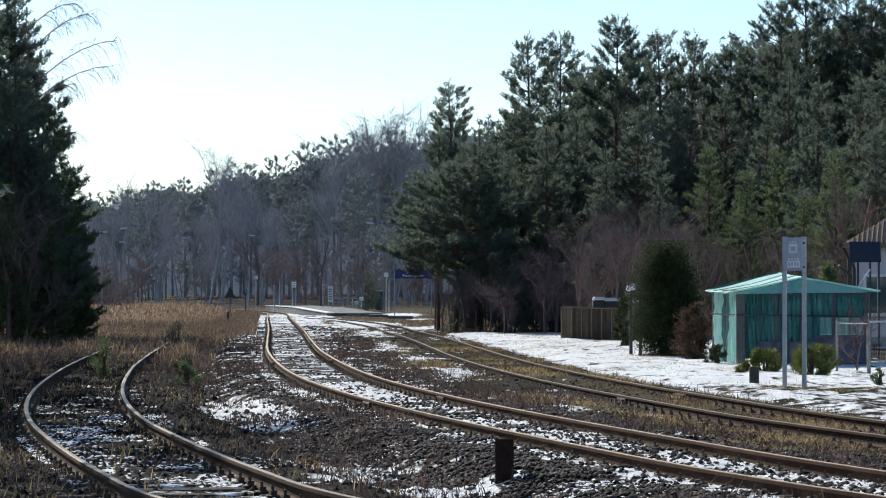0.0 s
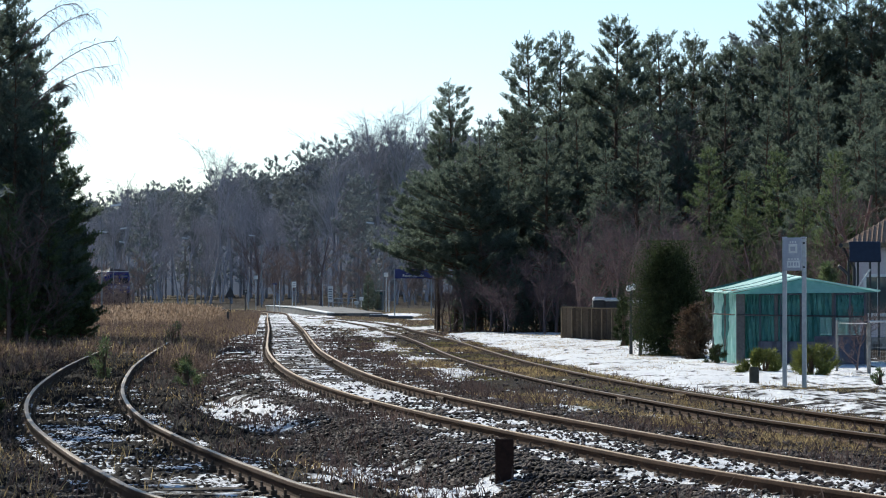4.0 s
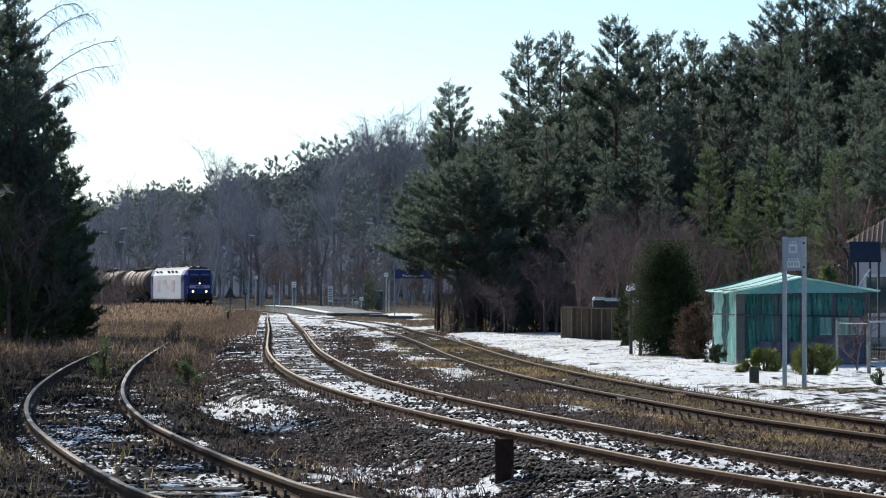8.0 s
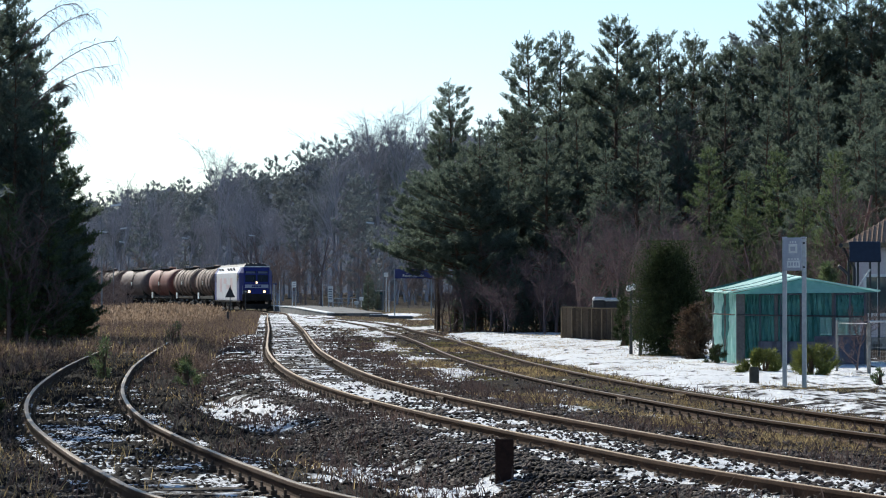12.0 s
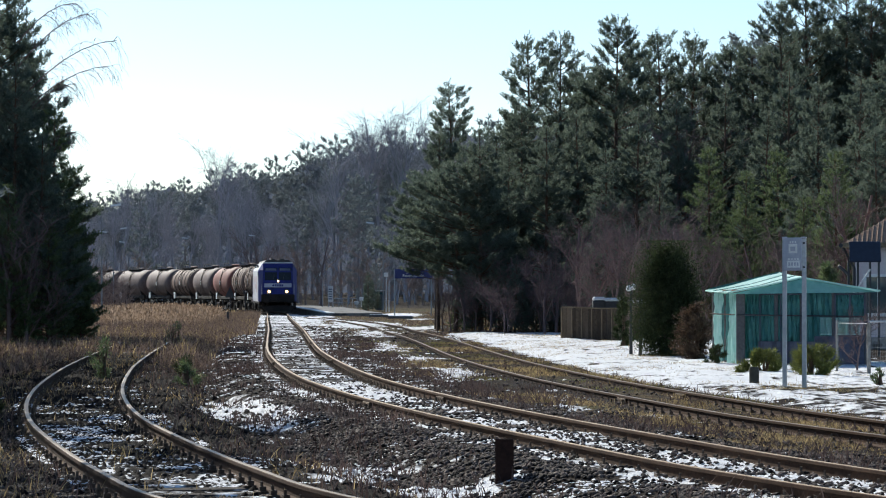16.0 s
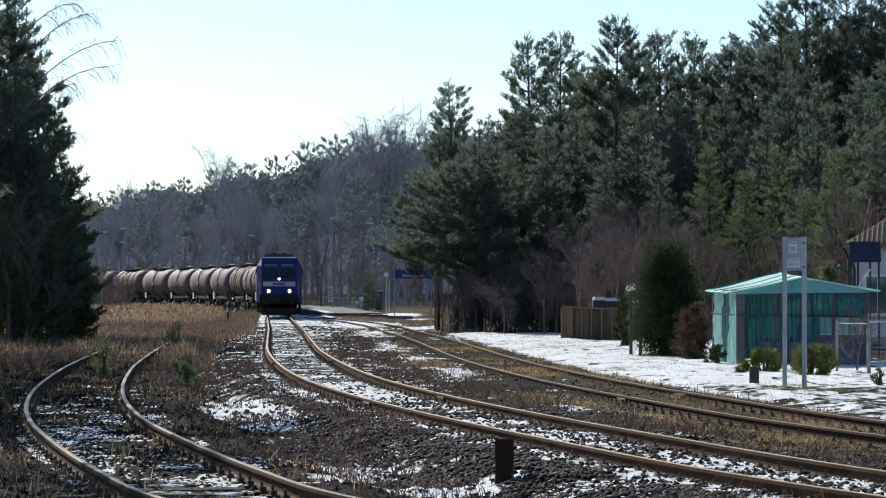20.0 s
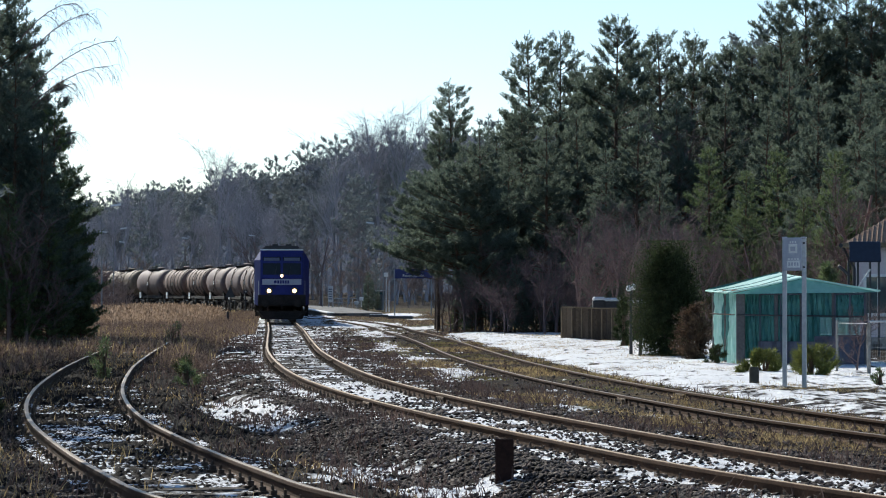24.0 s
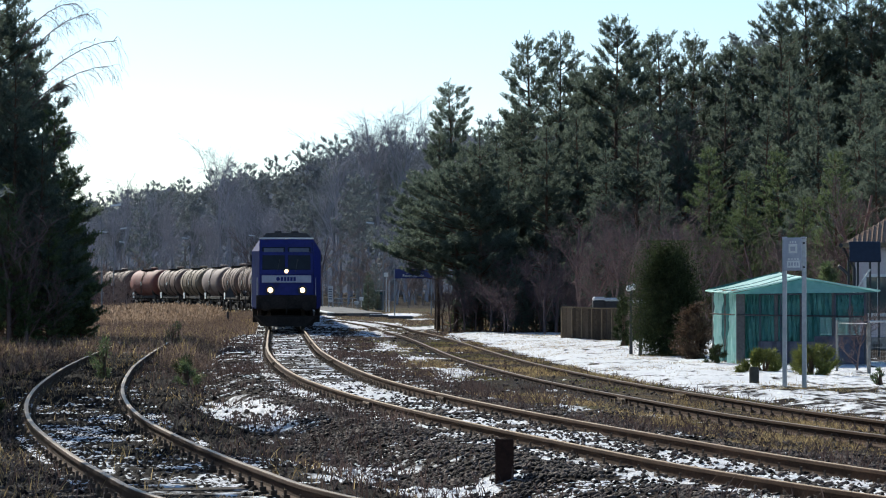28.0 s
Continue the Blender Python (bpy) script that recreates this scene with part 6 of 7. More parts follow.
def plank_fence():
    t = thing("plank_fence", (0, 0, 0), "weathered upright plank fence at the edge of the snow", "fence")
    P, Q = np.array((4.62, 109.5)), np.array((7.6, 107.5))
    d = (Q - P) / np.linalg.norm(Q - P)
    rot = Matrix.Rotation(math.atan2(d[1], d[0]), 4, "Z")
    n = 26
    for k in range(n):
        p = P + (Q - P) * (k / n)
        hgt = 1.27 - 0.05 * abs(math.sin(k * 0.6)) + random.uniform(-0.02, 0.02)
        part("plank", Geo().box((0, 0, hgt / 2), (0.132, 0.022, hgt), ch=0.004), PLANK, t, at=Matrix.Translation((p[0], p[1] + random.uniform(-0.01, 0.01), -0.22)) @ rot @ Matrix.Rotation(random.uniform(-0.015, 0.015), 4, "Y"))
    for k in range(9):
        p = P + (Q - P) * (k / 8)
        part("post", Geo().box((0, -0.035, 0.62), (0.05, 0.04, 1.26), ch=0.006), BATTEN, t, "pale batten", at=Matrix.Translation((p[0], p[1], -0.22)) @ rot)
    part("top_rail", Geo().tube([(P[0], P[1] - 0.02, 1.06), ((P[0] + Q[0]) / 2, (P[1] + Q[1]) / 2 - 0.02, 1.0), (Q[0], Q[1] - 0.02, 1.04)], 0.028, 6), BATTEN, t, "pale top rail")
    # a stack of things with snow behind the fence
    for x, w, h, m in ((6.15, 0.5, 1.5, DARK_P), (6.75, 0.9, 1.46, DARK_P), (7.6, 0.9, 1.4, CONCRETE)):
        b = thing("garden_box", (x, 111.5, -0.2), "covered garden box with snow on its lid behind the fence", "box", "boxes behind the fence")
        part("box", Geo().box((0, 0, h / 2), (w, 0.7, h), ch=0.02), m, b)
        part("snow_cap", Geo().box((0, 0, h + 0.06), (w * 0.98, 0.68, 0.16), ch=0.06), SNOW, b, "cap of snow")


BATTEN = material("pale_battens", (0.13, 0.10, 0.065), (0.25, 0.20, 0.135), 0.8, 0, 1.2, 14, 0.3, 0.005)
plank_fence()


def shrub(name, x, y, w, h, label, mat, seed, n, blade, z=-0.24, shape="cone", bw=0.03, category="shrub", lobe=180):
    """A dense bush: inner stems and a coat of small leaves."""
    rs = np.random.RandomState(seed)
    t = thing(name, (x, y, z), label, category)
    for k in range(7):
        g = Geo()
        a = rs.uniform(0, 6.28)
        e = (math.cos(a) * w * 0.3 * rs.rand(), math.sin(a) * w * 0.3 * rs.rand(), h * rs.uniform(0.6, 0.92))
        g.tube([(0.05 * math.cos(a), 0.05 * math.sin(a), 0), (e[0] * 0.5, e[1] * 0.5, e[2] * 0.5), e], [0.035, 0.02, 0.006], 5, caps=False)
        part("stem", g, BARK, t)
    # lobes set over the outline, each a spray of leaves pointing up and out
    k = max(10, n // lobe)
    u = (np.arange(k) + rs.rand(k)) / k
    if shape == "cone":
        prof = np.minimum(1, (u + 0.06) / 0.22) * (1 - u ** 2.2) ** 0.7
    elif shape == "dome":
        prof = np.sqrt(np.clip(1 - u ** 1.6, 0.05, 1))
    elif shape == "spire":
        prof = np.minimum(1, (u + 0.25) / 0.4) * (1 - u ** 3.2) ** 0.8
    else:
        prof = np.minimum(1, (u + 0.1) / 0.25) * (1 - u ** 5) ** 0.5
    a = rs.uniform(0, 2 * math.pi, k)
    r = 0.5 * w * prof * (0.35 + 0.65 * rs.rand(k) ** 0.45) * (0.85 + 0.25 * np.sin(3 * a + 5 * u + seed))
    c = np.c_[np.cos(a) * r, np.sin(a) * r, u * h * 0.93]
    own = rs.randint(0, k, n)
    size = 0.105 * (lobe / 180) ** 0.4 * min(w, h) * rs.uniform(0.6, 1.5, k)
    out = np.c_[np.cos(a), np.sin(a), np.full(k, 1.1)]
    out /= np.linalg.norm(out, axis=1)[:, None]
    along = rs.normal(0, 0.9, n)
    base = c[own] + rs.normal(size=(n, 3)) * (size * 0.62)[own][:, None] + out[own] * (along * size[own])[:, None]
    base[:, 2] = np.clip(base[:, 2], 0.02, h * 1.02)
    d = out[own] * 0.9 + rng_dirs(n, rs) * 0.75
    d /= np.linalg.norm(d, axis=1)[:, None]
    v, f = blades(base, d, blade * rs.uniform(0.6, 1.3, n), bw * rs.uniform(0.7, 1.3, n), rs)
    part("foliage", soup("foliage", v, f, mat), None, t)
    return t


shrub("thuja", 6.62, 83.3, 1.75, 3.3, "tall dense dark green thuja on the snowy strip", NEEDLE_D, 1, 60000, 0.085, shape="spire", bw=0.024, lobe=520)
shrub("thuja", 6.07, 95, 0.55, 1.75, "small pointed dark thuja beside the fence", NEEDLE_D, 2, 5000, 0.1, shape="cone", bw=0.035)
shrub("shrub", 7.05, 79.5, 1.05, 1.55, "russet withered shrub beside the gazebo", BROWNLEAF, 3, 7000, 0.1, shape="column", bw=0.03)
shrub("juniper", 7.55, 66.5, 1.15, 0.52, "low golden-green juniper before the gazebo", NEEDLE_B, 4, 4500, 0.1, shape="dome", bw=0.022)
shrub("juniper", 8.42, 64.5, 1.2, 0.66, "low golden-green juniper beside the grey sign", NEEDLE_B, 5, 5500, 0.1, shape="dome", bw=0.022)
shrub("juniper", 7.05, 72.8, 0.5, 0.5, "small dark evergreen at the gazebo corner", NEEDLE_D, 6, 1500, 0.09, shape="dome", bw=0.022)
shrub("young_pine", 11.6, 85, 1.0, 2.9, "young yellow-green pine behind the gazebo", NEEDLE_Y, 8, 4500, 0.17, shape="cone", bw=0.03, category="tree")
shrub("sapling", 8.95, 58.0, 0.3, 0.34, "tiny evergreen seedling in the snow", NEEDLE_Y, 9, 260, 0.09, shape="cone", bw=0.02)


def garden_gate():
    t = thing("garden_gate", (0, 0, 0), "grey mesh garden gate between two posts", "gate")
    for x, y, top in ((9.85, 65.4, 1.2), (10.25, 65.0, 1.25)):
        part("post", Geo().box((x, y, -0.25 + top / 2), (0.085, 0.085, top), ch=0.01), CONCRETE, t)
    part("top_rail", Geo().box((10.05, 65.2, 0.98), (0.42, 0.05, 0.05), Matrix(), ch=0.01), GALV, t)
    g = Geo()
    for k in range(8):
        g.tube([(9.88 + 0.05 * k, 65.35 - 0.05 * k, 0.0), (9.88 + 0.05 * k, 65.35 - 0.05 * k, 0.95)], 0.003, 4)
    for k in range(9):
        g.tube([(9.87, 65.36, 0.08 + 0.1 * k), (10.24, 65.01, 0.08 + 0.1 * k)], 0.003, 4)
    part("mesh_panel", g, LAMP_POLE, t)
    part("stay", Geo().tube([(10.3, 64.9, 0.95), (10.42, 64.6, -0.2)], 0.02, 5), GALV, t)
    w = thing("fence_post", (9.2, 66.0, -0.25), "slim grey wire-fence post", "post", "posts of the garden fence")
    part("post", Geo().tube([(0, 0, 0), (0, 0, 1.25)], 0.03, 6), CONCRETE, w)
    part("wire", Geo().tube([(0, 0, 1.18), (0.65, -0.6, 1.18)], 0.008, 4), GALV, w)


garden_gate()


def house():
    t = thing("house", (0, 0, 0), "small pinkish rendered house with a brown sheet roof", "house")
    rot = Matrix.Translation((13.2, 90.5, -0.2)) @ Matrix.Rotation(radians(-12), 4, "Z")
    part("wall", Geo().box((3.6, 0, 1.7), (7.2, 0.3, 3.4)), HOUSE, t, at=rot)
    part("wall", Geo().box((0.15, 4.15, 1.7), (0.3, 8.0, 3.4)), HOUSE, t, at=rot)
    part("wall", Geo().box((7.05, 4.15, 1.7), (0.3, 8.0, 3.4)), HOUSE, t, at=rot)
    part("wall", Geo().box((3.6, 8.3, 1.7), (7.2, 0.3, 3.4)), HOUSE, t, at=rot)
    # hipped roof
    e = [(-0.35, -0.5, 3.38), (7.55, -0.5, 3.38), (7.55, 8.8, 3.38), (-0.35, 8.8, 3.38)]
    r = [(3.2, 3.6, 5.7), (4.0, 4.7, 5.7)]
    roof = part("roof", Geo().add(e + r, [(0, 1, 4), (1, 2, 5, 4), (2, 3, 5), (3, 0, 4, 5), (0, 3, 2, 1)]), ROOFT, t, at=rot)
    for side in (0, 3):
        a, b = Vector(e[side]), Vector(e[(side + 1) % 4])
        top = [Vector(r[0]), Vector(r[0])] if side == 0 else [Vector(r[1]), Vector(r[0])]
        n = 52
        for k in range(n + 1):
            u = k / n
            p = a.lerp(b, u)
            q = top[0].lerp(top[1], u)
            # ribs run straight up the slope until the hip
            nrm = (b - a).normalized()
            mid = top[0].lerp(top[1], 0.5)
            rise = mid - a; rise -= nrm * rise.dot(nrm)
            lo, hi = (top[0] - a).dot(nrm), (top[1] - a).dot(nrm)
            w = (b - a).length
            xx = u * w
            f = min(1.0, xx / max(lo, 0.01), (w - xx) / max(w - hi, 0.01))
            part("rib", Geo().tube([p + Vector((0, 0, 0.02)), p + rise * f + Vector((0, 0, 0.01))], 0.02, 5), ROOFT, roof)
    part("eaves_board", Geo().box((3.6, -0.5, 3.34), (7.9, 0.05, 0.16), ch=0.01), BATTEN, t, at=rot)
    part("eaves_board", Geo().box((-0.36, 4.15, 3.34), (0.05, 9.3, 0.16), ch=0.01), BATTEN, t, at=rot)
    part("gutter", Geo().tube([(-0.42, -0.55, 3.33), (-0.42, 8.8, 3.28)], 0.07, 8), DARK_P, t, at=rot)
    for x in (0.75, 2.6):
        w = part("window", Geo().box((x, -0.16, 1.75), (0.95, 0.06, 1.35), ch=0.01), WHITE_P, t, "white framed window", at=rot)
        for o in (-0.21, 0.21):
            part("pane", Geo().box((x + o, -0.197, 1.75), (0.34, 0.012, 1.15)), WINDOW, w)
        part("sill", Geo().box((x, -0.2, 1.03), (1.1, 0.14, 0.05), ch=0.01), CONCRETE, w)
    part("down_pipe", Geo().tube([(-0.02, -0.2, 0), (-0.02, -0.2, 2.6), (-0.35, -0.45, 3.28)], 0.05, 8), DARK_P, t, at=rot)
    part("plinth", Geo().box((3.6, -0.17, 0.2), (7.3, 0.08, 0.4), ch=0.02), CONCRETE, t, at=rot)


house()


def dark_panel():
    t = thing("panel_stand", (12.05, 81.0, -0.2), "dark blue tilted panel on a steel stand before the house", "solar panel")
    part("panel", Geo().box((0, 0, 0), (0.9, 0.06, 0.62), ch=0.015), PANEL_DARK, t, at=Matrix.Translation((0.05, 0, 3.0)) @ Matrix.Rotation(radians(-18), 4, "X"))
    for x in (-0.42, -0.15, 0.2, 0.45):
        part("leg", Geo().box((x, 0.05, 1.4), (0.06, 0.06, 2.8), ch=0.01), DARK_P, t)
    part("brace", Geo().tube([(-0.42, 0, 1.6), (0.2, 0, 2.5)], 0.025, 6), WHITE_P, t)
    part("brace", Geo().tube([(-0.42, 0, 2.35), (-0.72, 0, 2.6)], 0.05, 6), DARK_P, t)


PANEL_DARK = material("dark_blue_panel", (0.008, 0.010, 0.022), (0.02, 0.024, 0.045), 0.3, 0, 1, 10, 0.05, 0.002)
dark_panel()


# ---------------------------------------------------------------- loose cover: reeds, grass, weeds, stones
def scatter(n, x0, x1, y0, y1, keep, rs):
    x, y = rs.uniform(x0, x1, n), y0 + (y1 - y0) * rs.rand(n)
    k = keep(x, y) > rs.rand(n)
    return x[k], y[k]


def stalks(name, x, y, h, w, lean, mat, label, category, rs, heads=0.0):
    z = ground_height(x, y) - 0.02
    n = len(x)
    a = rs.uniform(0, 2 * math.pi, n)
    dx, dy = np.cos(a), np.sin(a)
    ln = lean * rs.rand(n) * h
    b = rs.uniform(0, 2 * math.pi, n)
    base = np.c_[x, y, z]
    tip = base + np.c_[np.cos(b) * ln, np.sin(b) * ln, h * np.sqrt(np.clip(1 - (lean * 0.7) ** 2, 0.2, 1))]
    sd = np.c_[dx, dy, np.zeros(n)] * (w * 0.5)[:, None]
    midp = base * 0.45 + tip * 0.55 - np.c_[np.cos(b) * ln, np.sin(b) * ln, 0 * ln] * 0.12
    v = [base - sd, base + sd, midp + sd * 0.8, midp - sd * 0.8, tip - sd * 0.25, tip + sd * 0.25]
    if heads:
        hd = np.c_[dx, dy, np.zeros(n)] * heads
        hl = (tip - base) * 0.16
        v += [tip - hl - hd * 0.2, tip - hl * 0.5 - hd, tip + hl * 0.4, tip - hl * 0.5 + hd]
    k = len(v)
    V = np.stack(v, 1).reshape(-1, 3)
    o = (np.arange(n) * k)[:, None]
    F = [o + np.array((0, 1, 2, 3)), o + np.array((3, 2, 5, 4))]
    if heads:
        F.append(o + np.array((6, 7, 8, 9)))
    me = soup(name, V, np.concatenate(F, 0), mat)
    return tagged(new(name, me), label, category, kind="stuff")


def loose_cover():
    rs = np.random.RandomState(9)
    dist = lambda x, y: (MAIN.near(x, y)[0], SIDING.near(x, y)[0], LOOP.near(x, y)[0])
    # reed bed left of the line
    def reed_keep(x, y):
        dm, ds, dl = dist(x, y)
        return step(-dm, 3.6, 5.0) * step(y, 140, 162) * (0.55 + 0.45 * wobble(x, y, 9, 3)) * (x > -0.16 * y - 3)
    x, y = scatter(84000, -46, -8, 118, 292, reed_keep, rs)
    stalks("reeds", x, y, rs.uniform(0.4, 0.98, len(x)) * (0.8 + 0.35 * wobble(x, y, 12, 4)), rs.uniform(0.012, 0.032, len(x)), 0.45, REED, "bed of dry tan reeds beside the line", "reeds", rs, heads=0.05)
    # brown weeds before the reeds
    def weed_keep(x, y):
        dm, ds, dl = dist(x, y)
        return step(-dm, 2.0, 3.0) * step(y, 60, 76) * (0.3 + 0.7 * wobble(x, y, 4, 6)) * np.where(np.abs(ds) > 1.2, 1.0, 0.6 * step(y, 72, 84))
    x, y = scatter(130000, -27, -5, 56, 168, weed_keep, rs)
    stalks("weeds", x, y, rs.uniform(0.12, 0.5, len(x)), rs.uniform(0.010, 0.03, len(x)), 0.8, WEED_F, "dead brown weeds left of the line", "weeds", rs, heads=0.02)
    x, y = scatter(7000, -24, -6, 70, 135, weed_keep, rs)
    stalks("dry_grass", x, y, rs.uniform(0.2, 0.55, len(x)), rs.uniform(0.015, 0.035, len(x)), 0.6, DRYGRASS, "withered grass before the reeds", "grass", rs)
    # grass between the main line and the loop, and on the loop's edge
    def mid_keep(x, y):
        dm, ds, dl = dist(x, y)
        g = step(dm, 1.7, 2.6) * (1 - step(dl, -1.5, -0.75)) * (0.15 + 0.85 * step(wobble(x, y, 3.2, 8), 0.35, 0.6))
        g2 = 0.8 * step(dl, 0.8, 0.95) * (1 - step(dl, 1.3, 1.9)) + 0.75 * (np.abs(dl) < 0.7) * step(wobble(x, y, 2.3, 42), 0.25, 0.55)
        return np.maximum(g, g2) * (1 - 0.4 * step(y, 70, 140)) * (1 - 0.8 * step(cover(x, y)[0], 0.36, 0.5))
    tuft_keep = lambda x, y: mid_keep(x, y) * (1 - step(y, 44, 56) * (1 - step(wobble(x, y, 3.7, 43), 0.5, 0.68)))
    x, y = scatter(600000, -6, 11, 26, 110, tuft_keep, rs)
    stalks("dry_grass", x, y, rs.uniform(0.03, 0.16, len(x)) * (0.3 + 1.0 * wobble(x, y, 1.1, 51)) * (1 - 0.45 * step(y, 60, 130)), rs.uniform(0.004, 0.010, len(x)) * (1 + y / 90), 1.0, DRYGRASS, "withered yellow grass between the tracks", "grass", rs)
    moss_keep = lambda x, y: mid_keep(x, y) * step(wobble(x, y, 2.1, 41), 0.5, 0.72)
    x, y = scatter(200000, -6, 11, 26, 110, moss_keep, rs)
    stalks("mossy_grass", x, y, rs.uniform(0.03, 0.12, len(x)), rs.uniform(0.007, 0.015, len(x)) * (1 + y / 90), 1.0, MOSSY, "yellow-green mossy grass tufts between the tracks", "grass", rs)
    x, y = scatter(95000, -7, 11, 26, 130, mid_keep, rs)
    stalks("weeds", x, y, rs.uniform(0.05, 0.26, len(x)) * (1 - 0.45 * step(y, 60, 130)), rs.uniform(0.005, 0.014, len(x)) * (1 + y / 90), 1.0, WEED, "dead brown weeds between the tracks", "weeds", rs)
    # dark weeds on the shoulder and beside the siding
    def shoulder_keep(x, y):
        dm, ds, dl = dist(x, y)
        a = (1 - 0.45 * (1 - step(y, 55, 75))) * step(-dm, 1.5, 2.4) * (np.abs(ds) > 0.9) * (0.1 + 0.9 * step(wobble(x, y, 1.6, 11), 0.45, 0.7))
        b = 0.8 * (np.abs(dm) > 0.95) * (np.abs(dm) < 3.0) * step(wobble(x, y, 1.4, 12), 0.45, 0.7)
        return np.maximum(a, b)
    x, y = scatter(170000, -14, 7, 22, 110, shoulder_keep, rs)
    stalks("weeds", x, y, rs.uniform(0.05, 0.28, len(x)), rs.uniform(0.006, 0.014, len(x)) * (1 + y / 80), 0.8, WEED, "dead weed stems along the track beds", "weeds", rs)
    def siding_keep(x, y):
        ds = SIDING.near(x, y)[0]
        return (np.abs(ds) < 2.4) * (0.08 + 0.6 * step(wobble(x, y, 1.4, 13), 0.5, 0.75)) + 0.5 * (ds < -1.2) * (ds > -4) + 1.0 * blob(x, y, -3.4, 31.8, 0.6, 1.1) + 1.0 * blob(x, y, -4.5, 29.5, 0.5, 2.0) + 0.8 * blob(x, y, -8.2, 72, 1.2, 5)
    x, y = scatter(60000, -16, 2, 22, 98, siding_keep, rs)
    stalks("dry_grass", x, y, rs.uniform(0.05, 0.22, len(x)), rs.uniform(0.005, 0.013, len(x)), 0.9, DRYGRASS, "withered grass on the old siding", "grass", rs)
    # rough grass round the station throat
    def throat_keep(x, y):
        dm, ds, dl = dist(x, y)
        return ((dm < -1.35) & (dm > -6)) * 1.0 + ((dm > 1.9) & (np.abs(dl) > 0.8) & (x < 8)) * 0.55 * (cover(x, y)[0] < 0.35)
    x, y = scatter(100000, -22, 5, 118, 250, throat_keep, rs)
    low = lambda x, y: np.where(MAIN.near(x, y)[0] > 1.5, 0.3, 1.0)
    stalks("weeds", x, y, rs.uniform(0.12, 0.5, len(x)) * low(x, y), rs.uniform(0.02, 0.05, len(x)), 0.8, WEED_F, "dead brown weeds round the points", "weeds", rs)
    x, y = scatter(36000, -22, 5, 118, 260, throat_keep, rs)
    stalks("dry_grass", x, y, rs.uniform(0.1, 0.4, len(x)) * low(x, y), rs.uniform(0.02, 0.05, len(x)), 0.8, DRYGRASS, "withered grass round the points", "grass", rs)
    # sparse grass in the snow
    def snow_keep(x, y):
        dl = LOOP.near(x, y)[0]
        return step(dl, 1.2, 2.0) * (1 - step(dl, 7, 9)) * (0.05 + 0.95 * step(wobble(x, y, 1.5, 14), 0.5, 0.8)) + 0.6 * blob(x, y, 7.2, 55.5, 1.6, 1.8)
    x, y = scatter(130000, 0, 16, 34, 122, snow_keep, rs)
    stalks("dry_grass", x, y, rs.uniform(0.03, 0.13, len(x)), rs.uniform(0.004, 0.012, len(x)), 1.0, DRYGRASS, "sparse withered grass poking through the snow", "grass", rs)
    # ballast stones
    def stone_keep(x, y):
        dm, ds, dl = dist(x, y)
        am = np.abs(dm)
        k = 1.0 * (1 - step(am, 2.4, 3.4)) + 0.12 * (np.abs(ds) < 1.9) * step(wobble(x, y, 0.8, 22), 0.3, 0.6) + 0.04 * (dl < 1.0)
        k = k * (1 - 0.9 * step(cover(x, y)[0] + 0.5 * (wobble(x, y, 0.5, 21) - 0.5), 0.3, 0.5))
        return np.clip(k, 0, 1) * np.minimum(1, (30 / y) ** 1.6)
    x, y = scatter(330000, -9, 9, 22, 150, stone_keep, rs)
    near_keep = lambda x, y: stone_keep(x, y) * (np.abs(MAIN.near(x, y)[0]) < 3.4)
    x2, y2 = scatter(150000, -5, 8, 24, 48, near_keep, rs)      # the ballast shoulder beside the viewer lies closer
    x, y = np.r_[x, x2], np.r_[y, y2]
    n = len(x)
    z = ground_height(x, y)
    octa = np.array([(1, 0, 0), (0.2, 0.9, 0.1), (-0.9, 0.3, 0), (-0.1, -1, 0.1), (0.1, 0.1, 0.9), (0.5, 0.5, 0.55), (0, 0, -0.6)])
    fac = np.array([(0, 5, 4), (5, 1, 4), (1, 2, 4), (2, 3, 4), (3, 0, 4), (0, 1, 5), (1, 0, 6), (2, 1, 6), (3, 2, 6), (0, 3, 6)])
    size = rs.uniform(0.013, 0.046, n) * (1 + np.clip(y - 40, 0, None) / 90)
    V = octa[None] * size[:, None, None] * rs.uniform(0.6, 1.4, (n, 7, 3)) * np.array((1.1, 1.0, 0.72))
    a = rs.uniform(0, 2 * math.pi, n); c, s = np.cos(a)[:, None], np.sin(a)[:, None]
    tl = rs.uniform(-0.6, 0.6, n)
    X, Y, Zv = V[:, :, 0], V[:, :, 1], V[:, :, 2]
    Y, Zv = Y * np.cos(tl)[:, None] - Zv * np.sin(tl)[:, None], Y * np.sin(tl)[:, None] + Zv * np.cos(tl)[:, None]
    X, Y = X * c - Y * s, X * s + Y * c
    V = np.stack([X + x[:, None], Y + y[:, None], Zv + (z + 0.012)[:, None]], -1).reshape(-1, 3)
    F = (fac[None] + (np.arange(n) * 7)[:, None, None]).reshape(-1, 3)
    tagged(new("ballast_stones", soup("ballast_stones", V, F, STONE)), "grey crushed-stone ballast of the track beds", "gravel", kind="stuff")


loose_cover()


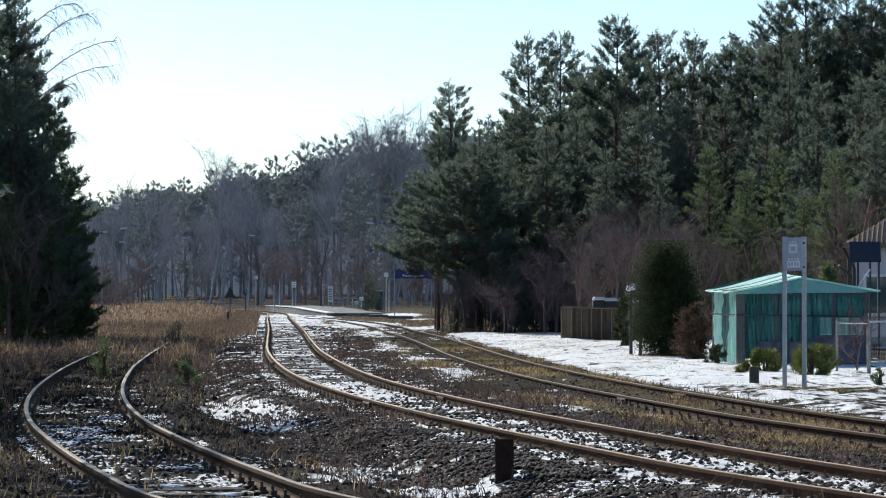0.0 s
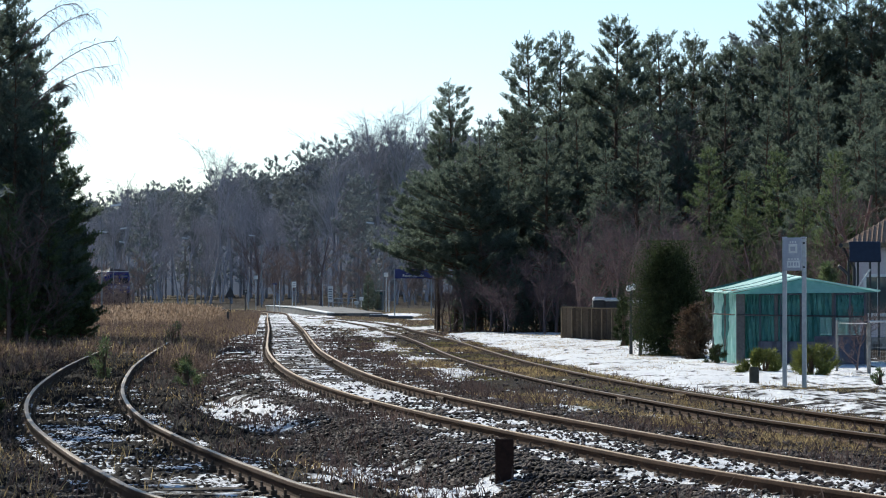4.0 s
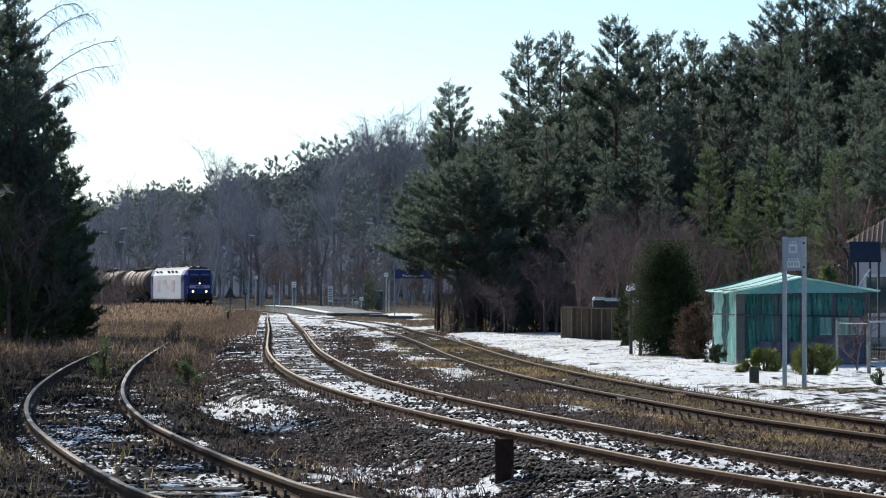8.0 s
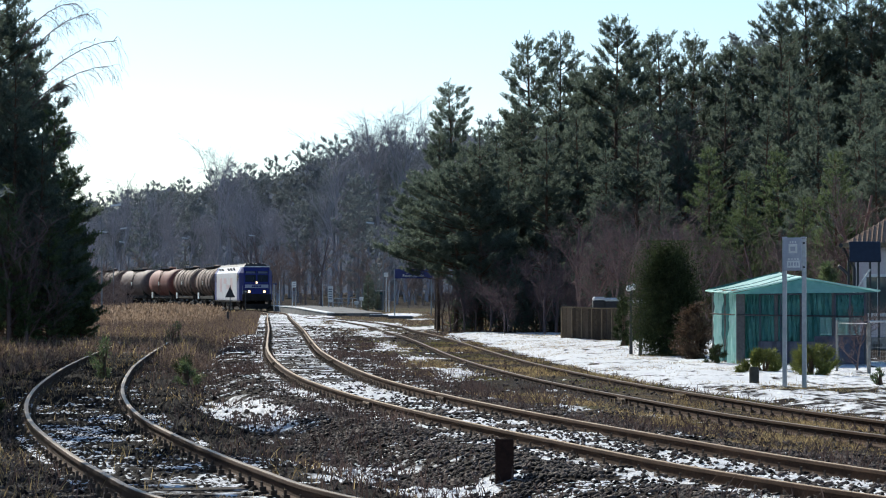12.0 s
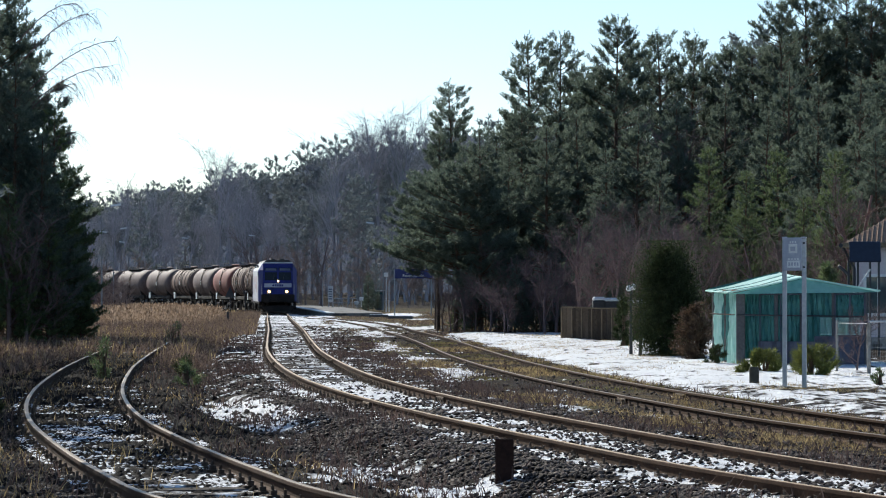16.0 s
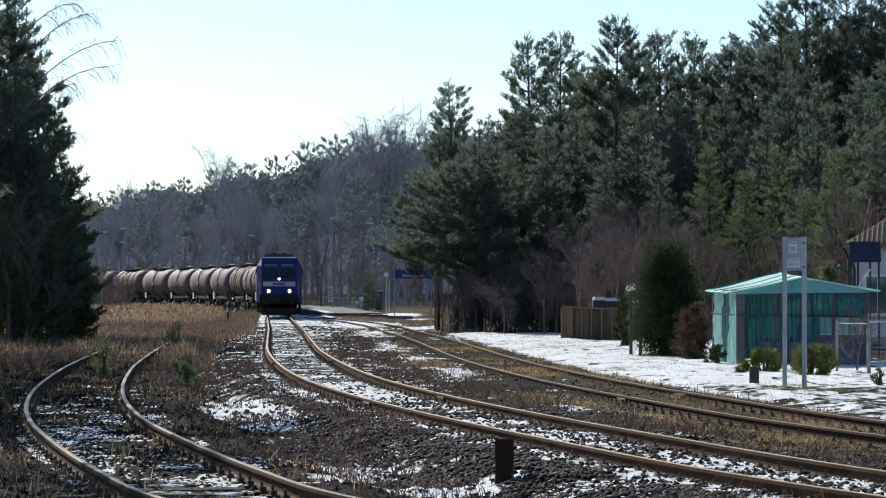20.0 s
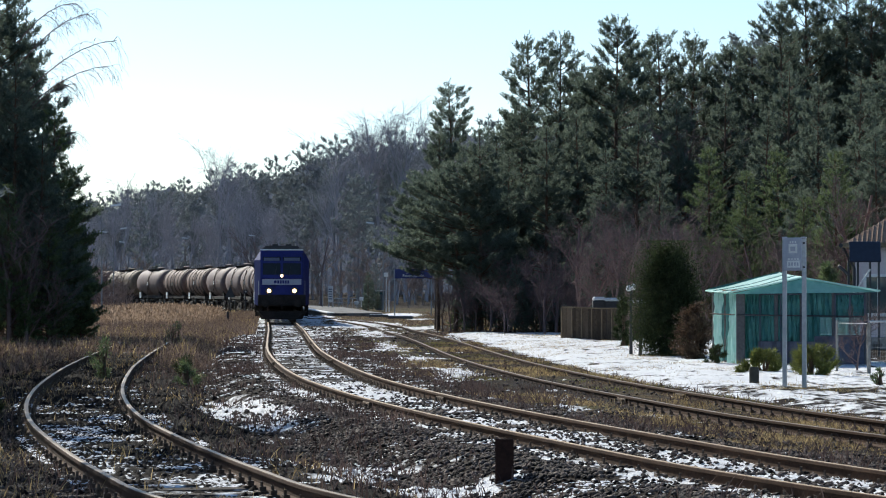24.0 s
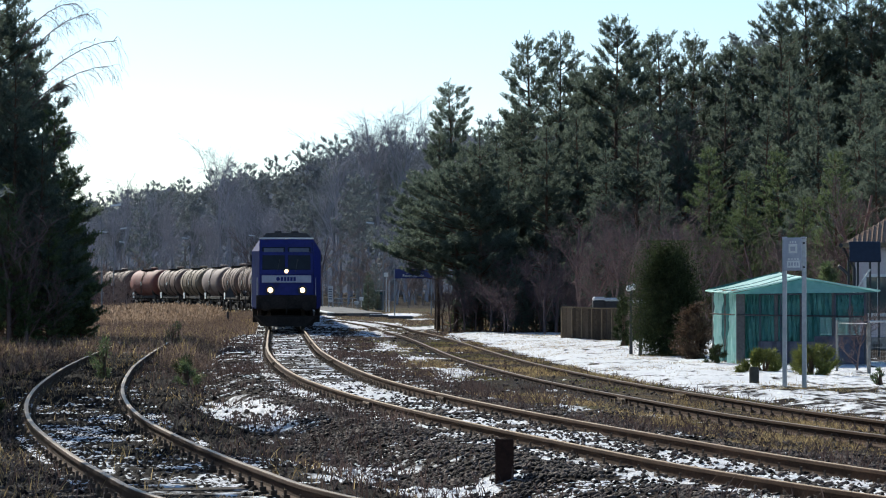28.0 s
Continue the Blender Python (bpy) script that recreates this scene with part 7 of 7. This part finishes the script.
def snow_crumbs():
    """Low lumps of old snow caught between the stones and sleepers."""
    rs = np.random.RandomState(19)
    n = 700000
    x, y = rs.uniform(-14, 9, n), 22 + 230 * rs.rand(n) ** 1.7
    sn = cover(x, y)[0]
    dl = LOOP.near(x, y)[0]
    dm, sm = MAIN.near(x, y)
    ds, ss = SIDING.near(x, y)
    # between the sleepers it lies in bands along their edges
    crib = lambda s, s0: step(np.abs(((s - s0) / 0.62 + 0.1) % 1.0 - 0.5), 0.16, 0.3)
    band = np.where(np.abs(dm) < 1.3, 1 - step(y, 40, 62) * crib(sm, 17.0), 1.0)
    band = np.where((np.abs(ds) < 1.4) & (np.abs(dm) > 2.4), 0.62 * (1 - (1 - step(y, 27, 33)) * crib(ss, 3.0)), band)
    k = (band * step(sn + 0.9 * (wobble(x, y, 0.9, 31) - 0.5) + 0.5 * (wobble(x, y, 0.25, 32) - 0.5), 0.40, 0.72) > rs.rand(n)) & (dl < 2.0)
    x, y = x[k], y[k]
    n = len(x)
    z = ground_height(x, y)
    size = rs.uniform(0.005, 0.020, n) * (1 + (y - 22) / 50)
    a = np.linspace(0, 2 * math.pi, 6)[:-1]
    ringv = np.stack([np.cos(a), np.sin(a), np.zeros(5)], -1)
    V = np.concatenate([ringv, [[0.05, -0.1, 1.0]]])[None] * rs.uniform(0.6, 1.4, (n, 6, 3))
    V = V * np.stack([size * 1.3, size * 1.3, size * 0.5], -1)[:, None, :]
    V = V + np.stack([x, y, z + 0.006 + 0.02 * (np.abs(SIDING.near(x, y)[0]) < 1.4)], -1)[:, None, :]
    F = np.array([(i, (i + 1) % 5, 5) for i in range(5)])
    F = (F[None] + (np.arange(n) * 6)[:, None, None]).reshape(-1, 3)
    tagged(new("snow_crumbs", soup("snow_crumbs", V.reshape(-1, 3), F, SNOW)), "crumbs of old snow between stones and sleepers", "snow", kind="stuff")


snow_crumbs()


def earth_clods():
    """Black crumbly earth on the old siding and beside it."""
    rs = np.random.RandomState(29)
    n = 130000
    x, y = rs.uniform(-12, 2, n), 22 + 60 * rs.rand(n) ** 1.5
    ds, dm = SIDING.near(x, y)[0], MAIN.near(x, y)[0]
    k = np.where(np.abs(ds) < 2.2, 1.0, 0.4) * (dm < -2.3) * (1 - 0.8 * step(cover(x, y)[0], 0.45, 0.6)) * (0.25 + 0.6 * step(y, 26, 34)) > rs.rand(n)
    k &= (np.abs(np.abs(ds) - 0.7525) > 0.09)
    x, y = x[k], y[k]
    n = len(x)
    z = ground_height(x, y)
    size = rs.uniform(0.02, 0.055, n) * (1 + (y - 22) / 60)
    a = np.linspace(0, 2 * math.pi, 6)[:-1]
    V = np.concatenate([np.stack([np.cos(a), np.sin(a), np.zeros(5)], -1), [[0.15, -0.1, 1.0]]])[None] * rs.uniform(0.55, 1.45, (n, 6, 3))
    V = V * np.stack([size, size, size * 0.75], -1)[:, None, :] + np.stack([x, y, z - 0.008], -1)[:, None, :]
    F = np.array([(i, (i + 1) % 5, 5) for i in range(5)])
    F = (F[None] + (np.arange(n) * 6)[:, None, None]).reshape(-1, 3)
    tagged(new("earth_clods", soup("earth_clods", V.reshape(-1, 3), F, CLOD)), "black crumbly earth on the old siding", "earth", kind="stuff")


earth_clods()

# seedlings and twiggy weeds on the siding
for x, y, w, h, sd, mt, nm, lb in ((-7.15, 59.5, 0.62, 0.85, 41, NEEDLE_Y, "pine_seedling", "small pale pine seedling growing on the old siding"),
                                   (-5.15, 57.0, 0.42, 0.55, 42, NEEDLE_Y, "pine_seedling", "small pine seedling beside the old siding"),
                                   (-9.1, 96.0, 0.9, 0.95, 43, NEEDLE_Y, "pine_seedling", "small dark pine seedling before the reeds"),
                                   (-6.7, 42.0, 0.3, 0.5, 44, NEEDLE_D, "pine_seedling", "dark seedling beside the siding rail"),
                                   (-5.7, 62.0, 0.5, 0.5, 45, NEEDLE_D, "pine_seedling", "dark seedling near the main line")):
    zz = float(ground_height(np.array([x]), np.array([y]), False)[0]) - 0.03
    shrub(nm, x, y, w, h, lb, mt, sd, 700, 0.13, z=zz, shape="cone", bw=0.016, category="seedling")

# ---------------------------------------------------------------- sleepers, the smallest pieces last
clip_geo = sleeper_meshes()
lay_sleepers(main_track, MAIN, 17.0, 330.0, 0.0, clip_geo)
lay_sleepers(siding_track, SIDING, 3.0, SIDING.s[-1] - 0.5, 0.0, clip_geo)
lay_sleepers(loop_track, LOOP, 3.0, LOOP.s[-1] - 1, LOOP_Z, clip_geo)


# ---------------------------------------------------------------- what moves
def rail_pose(s, half):
    """The pose of a vehicle whose middle is at length s: it faces the viewer's end of the line."""
    a, b = MAIN.at(s - half), MAIN.at(s + half)
    d = a - b
    c = (a + b) / 2
    return Matrix.Translation((c[0], c[1], float(rail_fall(c[1])))) @ Matrix.Rotation(math.atan2(d[1], d[0]), 4, "Z")


def motions():
    end = float(MAIN.near(np.array([-6.77]), np.array([122.0]))[1][0])     # where the locomotive's face is at the end
    times = [0.5 * k for k in range(57)]
    # it comes on at an even 8 m/s
    run = lambda t: 8.01 * (28.0 - t) + 0.0172 * (28.0 - t) ** 2 - 0.7
    face = lambda t: end + run(t)
    walk(locomotive, [(t, rail_pose(face(t) + 9.0, 5.2)) for t in times])
    for i, w in enumerate(wagons):
        walk(w, [(t, rail_pose(face(t) + 18.6 + 0.55 + PITCH * (i + 0.5) - 0.6, 3.6)) for t in times])
    for k, vehicle in enumerate([locomotive] + wagons[:1]):
        for c in vehicle.children:
            if c.name.startswith("wheelset"):
                at = c.matrix_basis.translation.copy()
                r = at.z
                every = 1
                step_t = every / FPS
                walk(c, [(j * step_t, Matrix.Translation(at) @ Matrix.Rotation((run(0) - run(j * step_t)) / r, 4, "Y")) for j in range(840 // every + 1)])


motions()
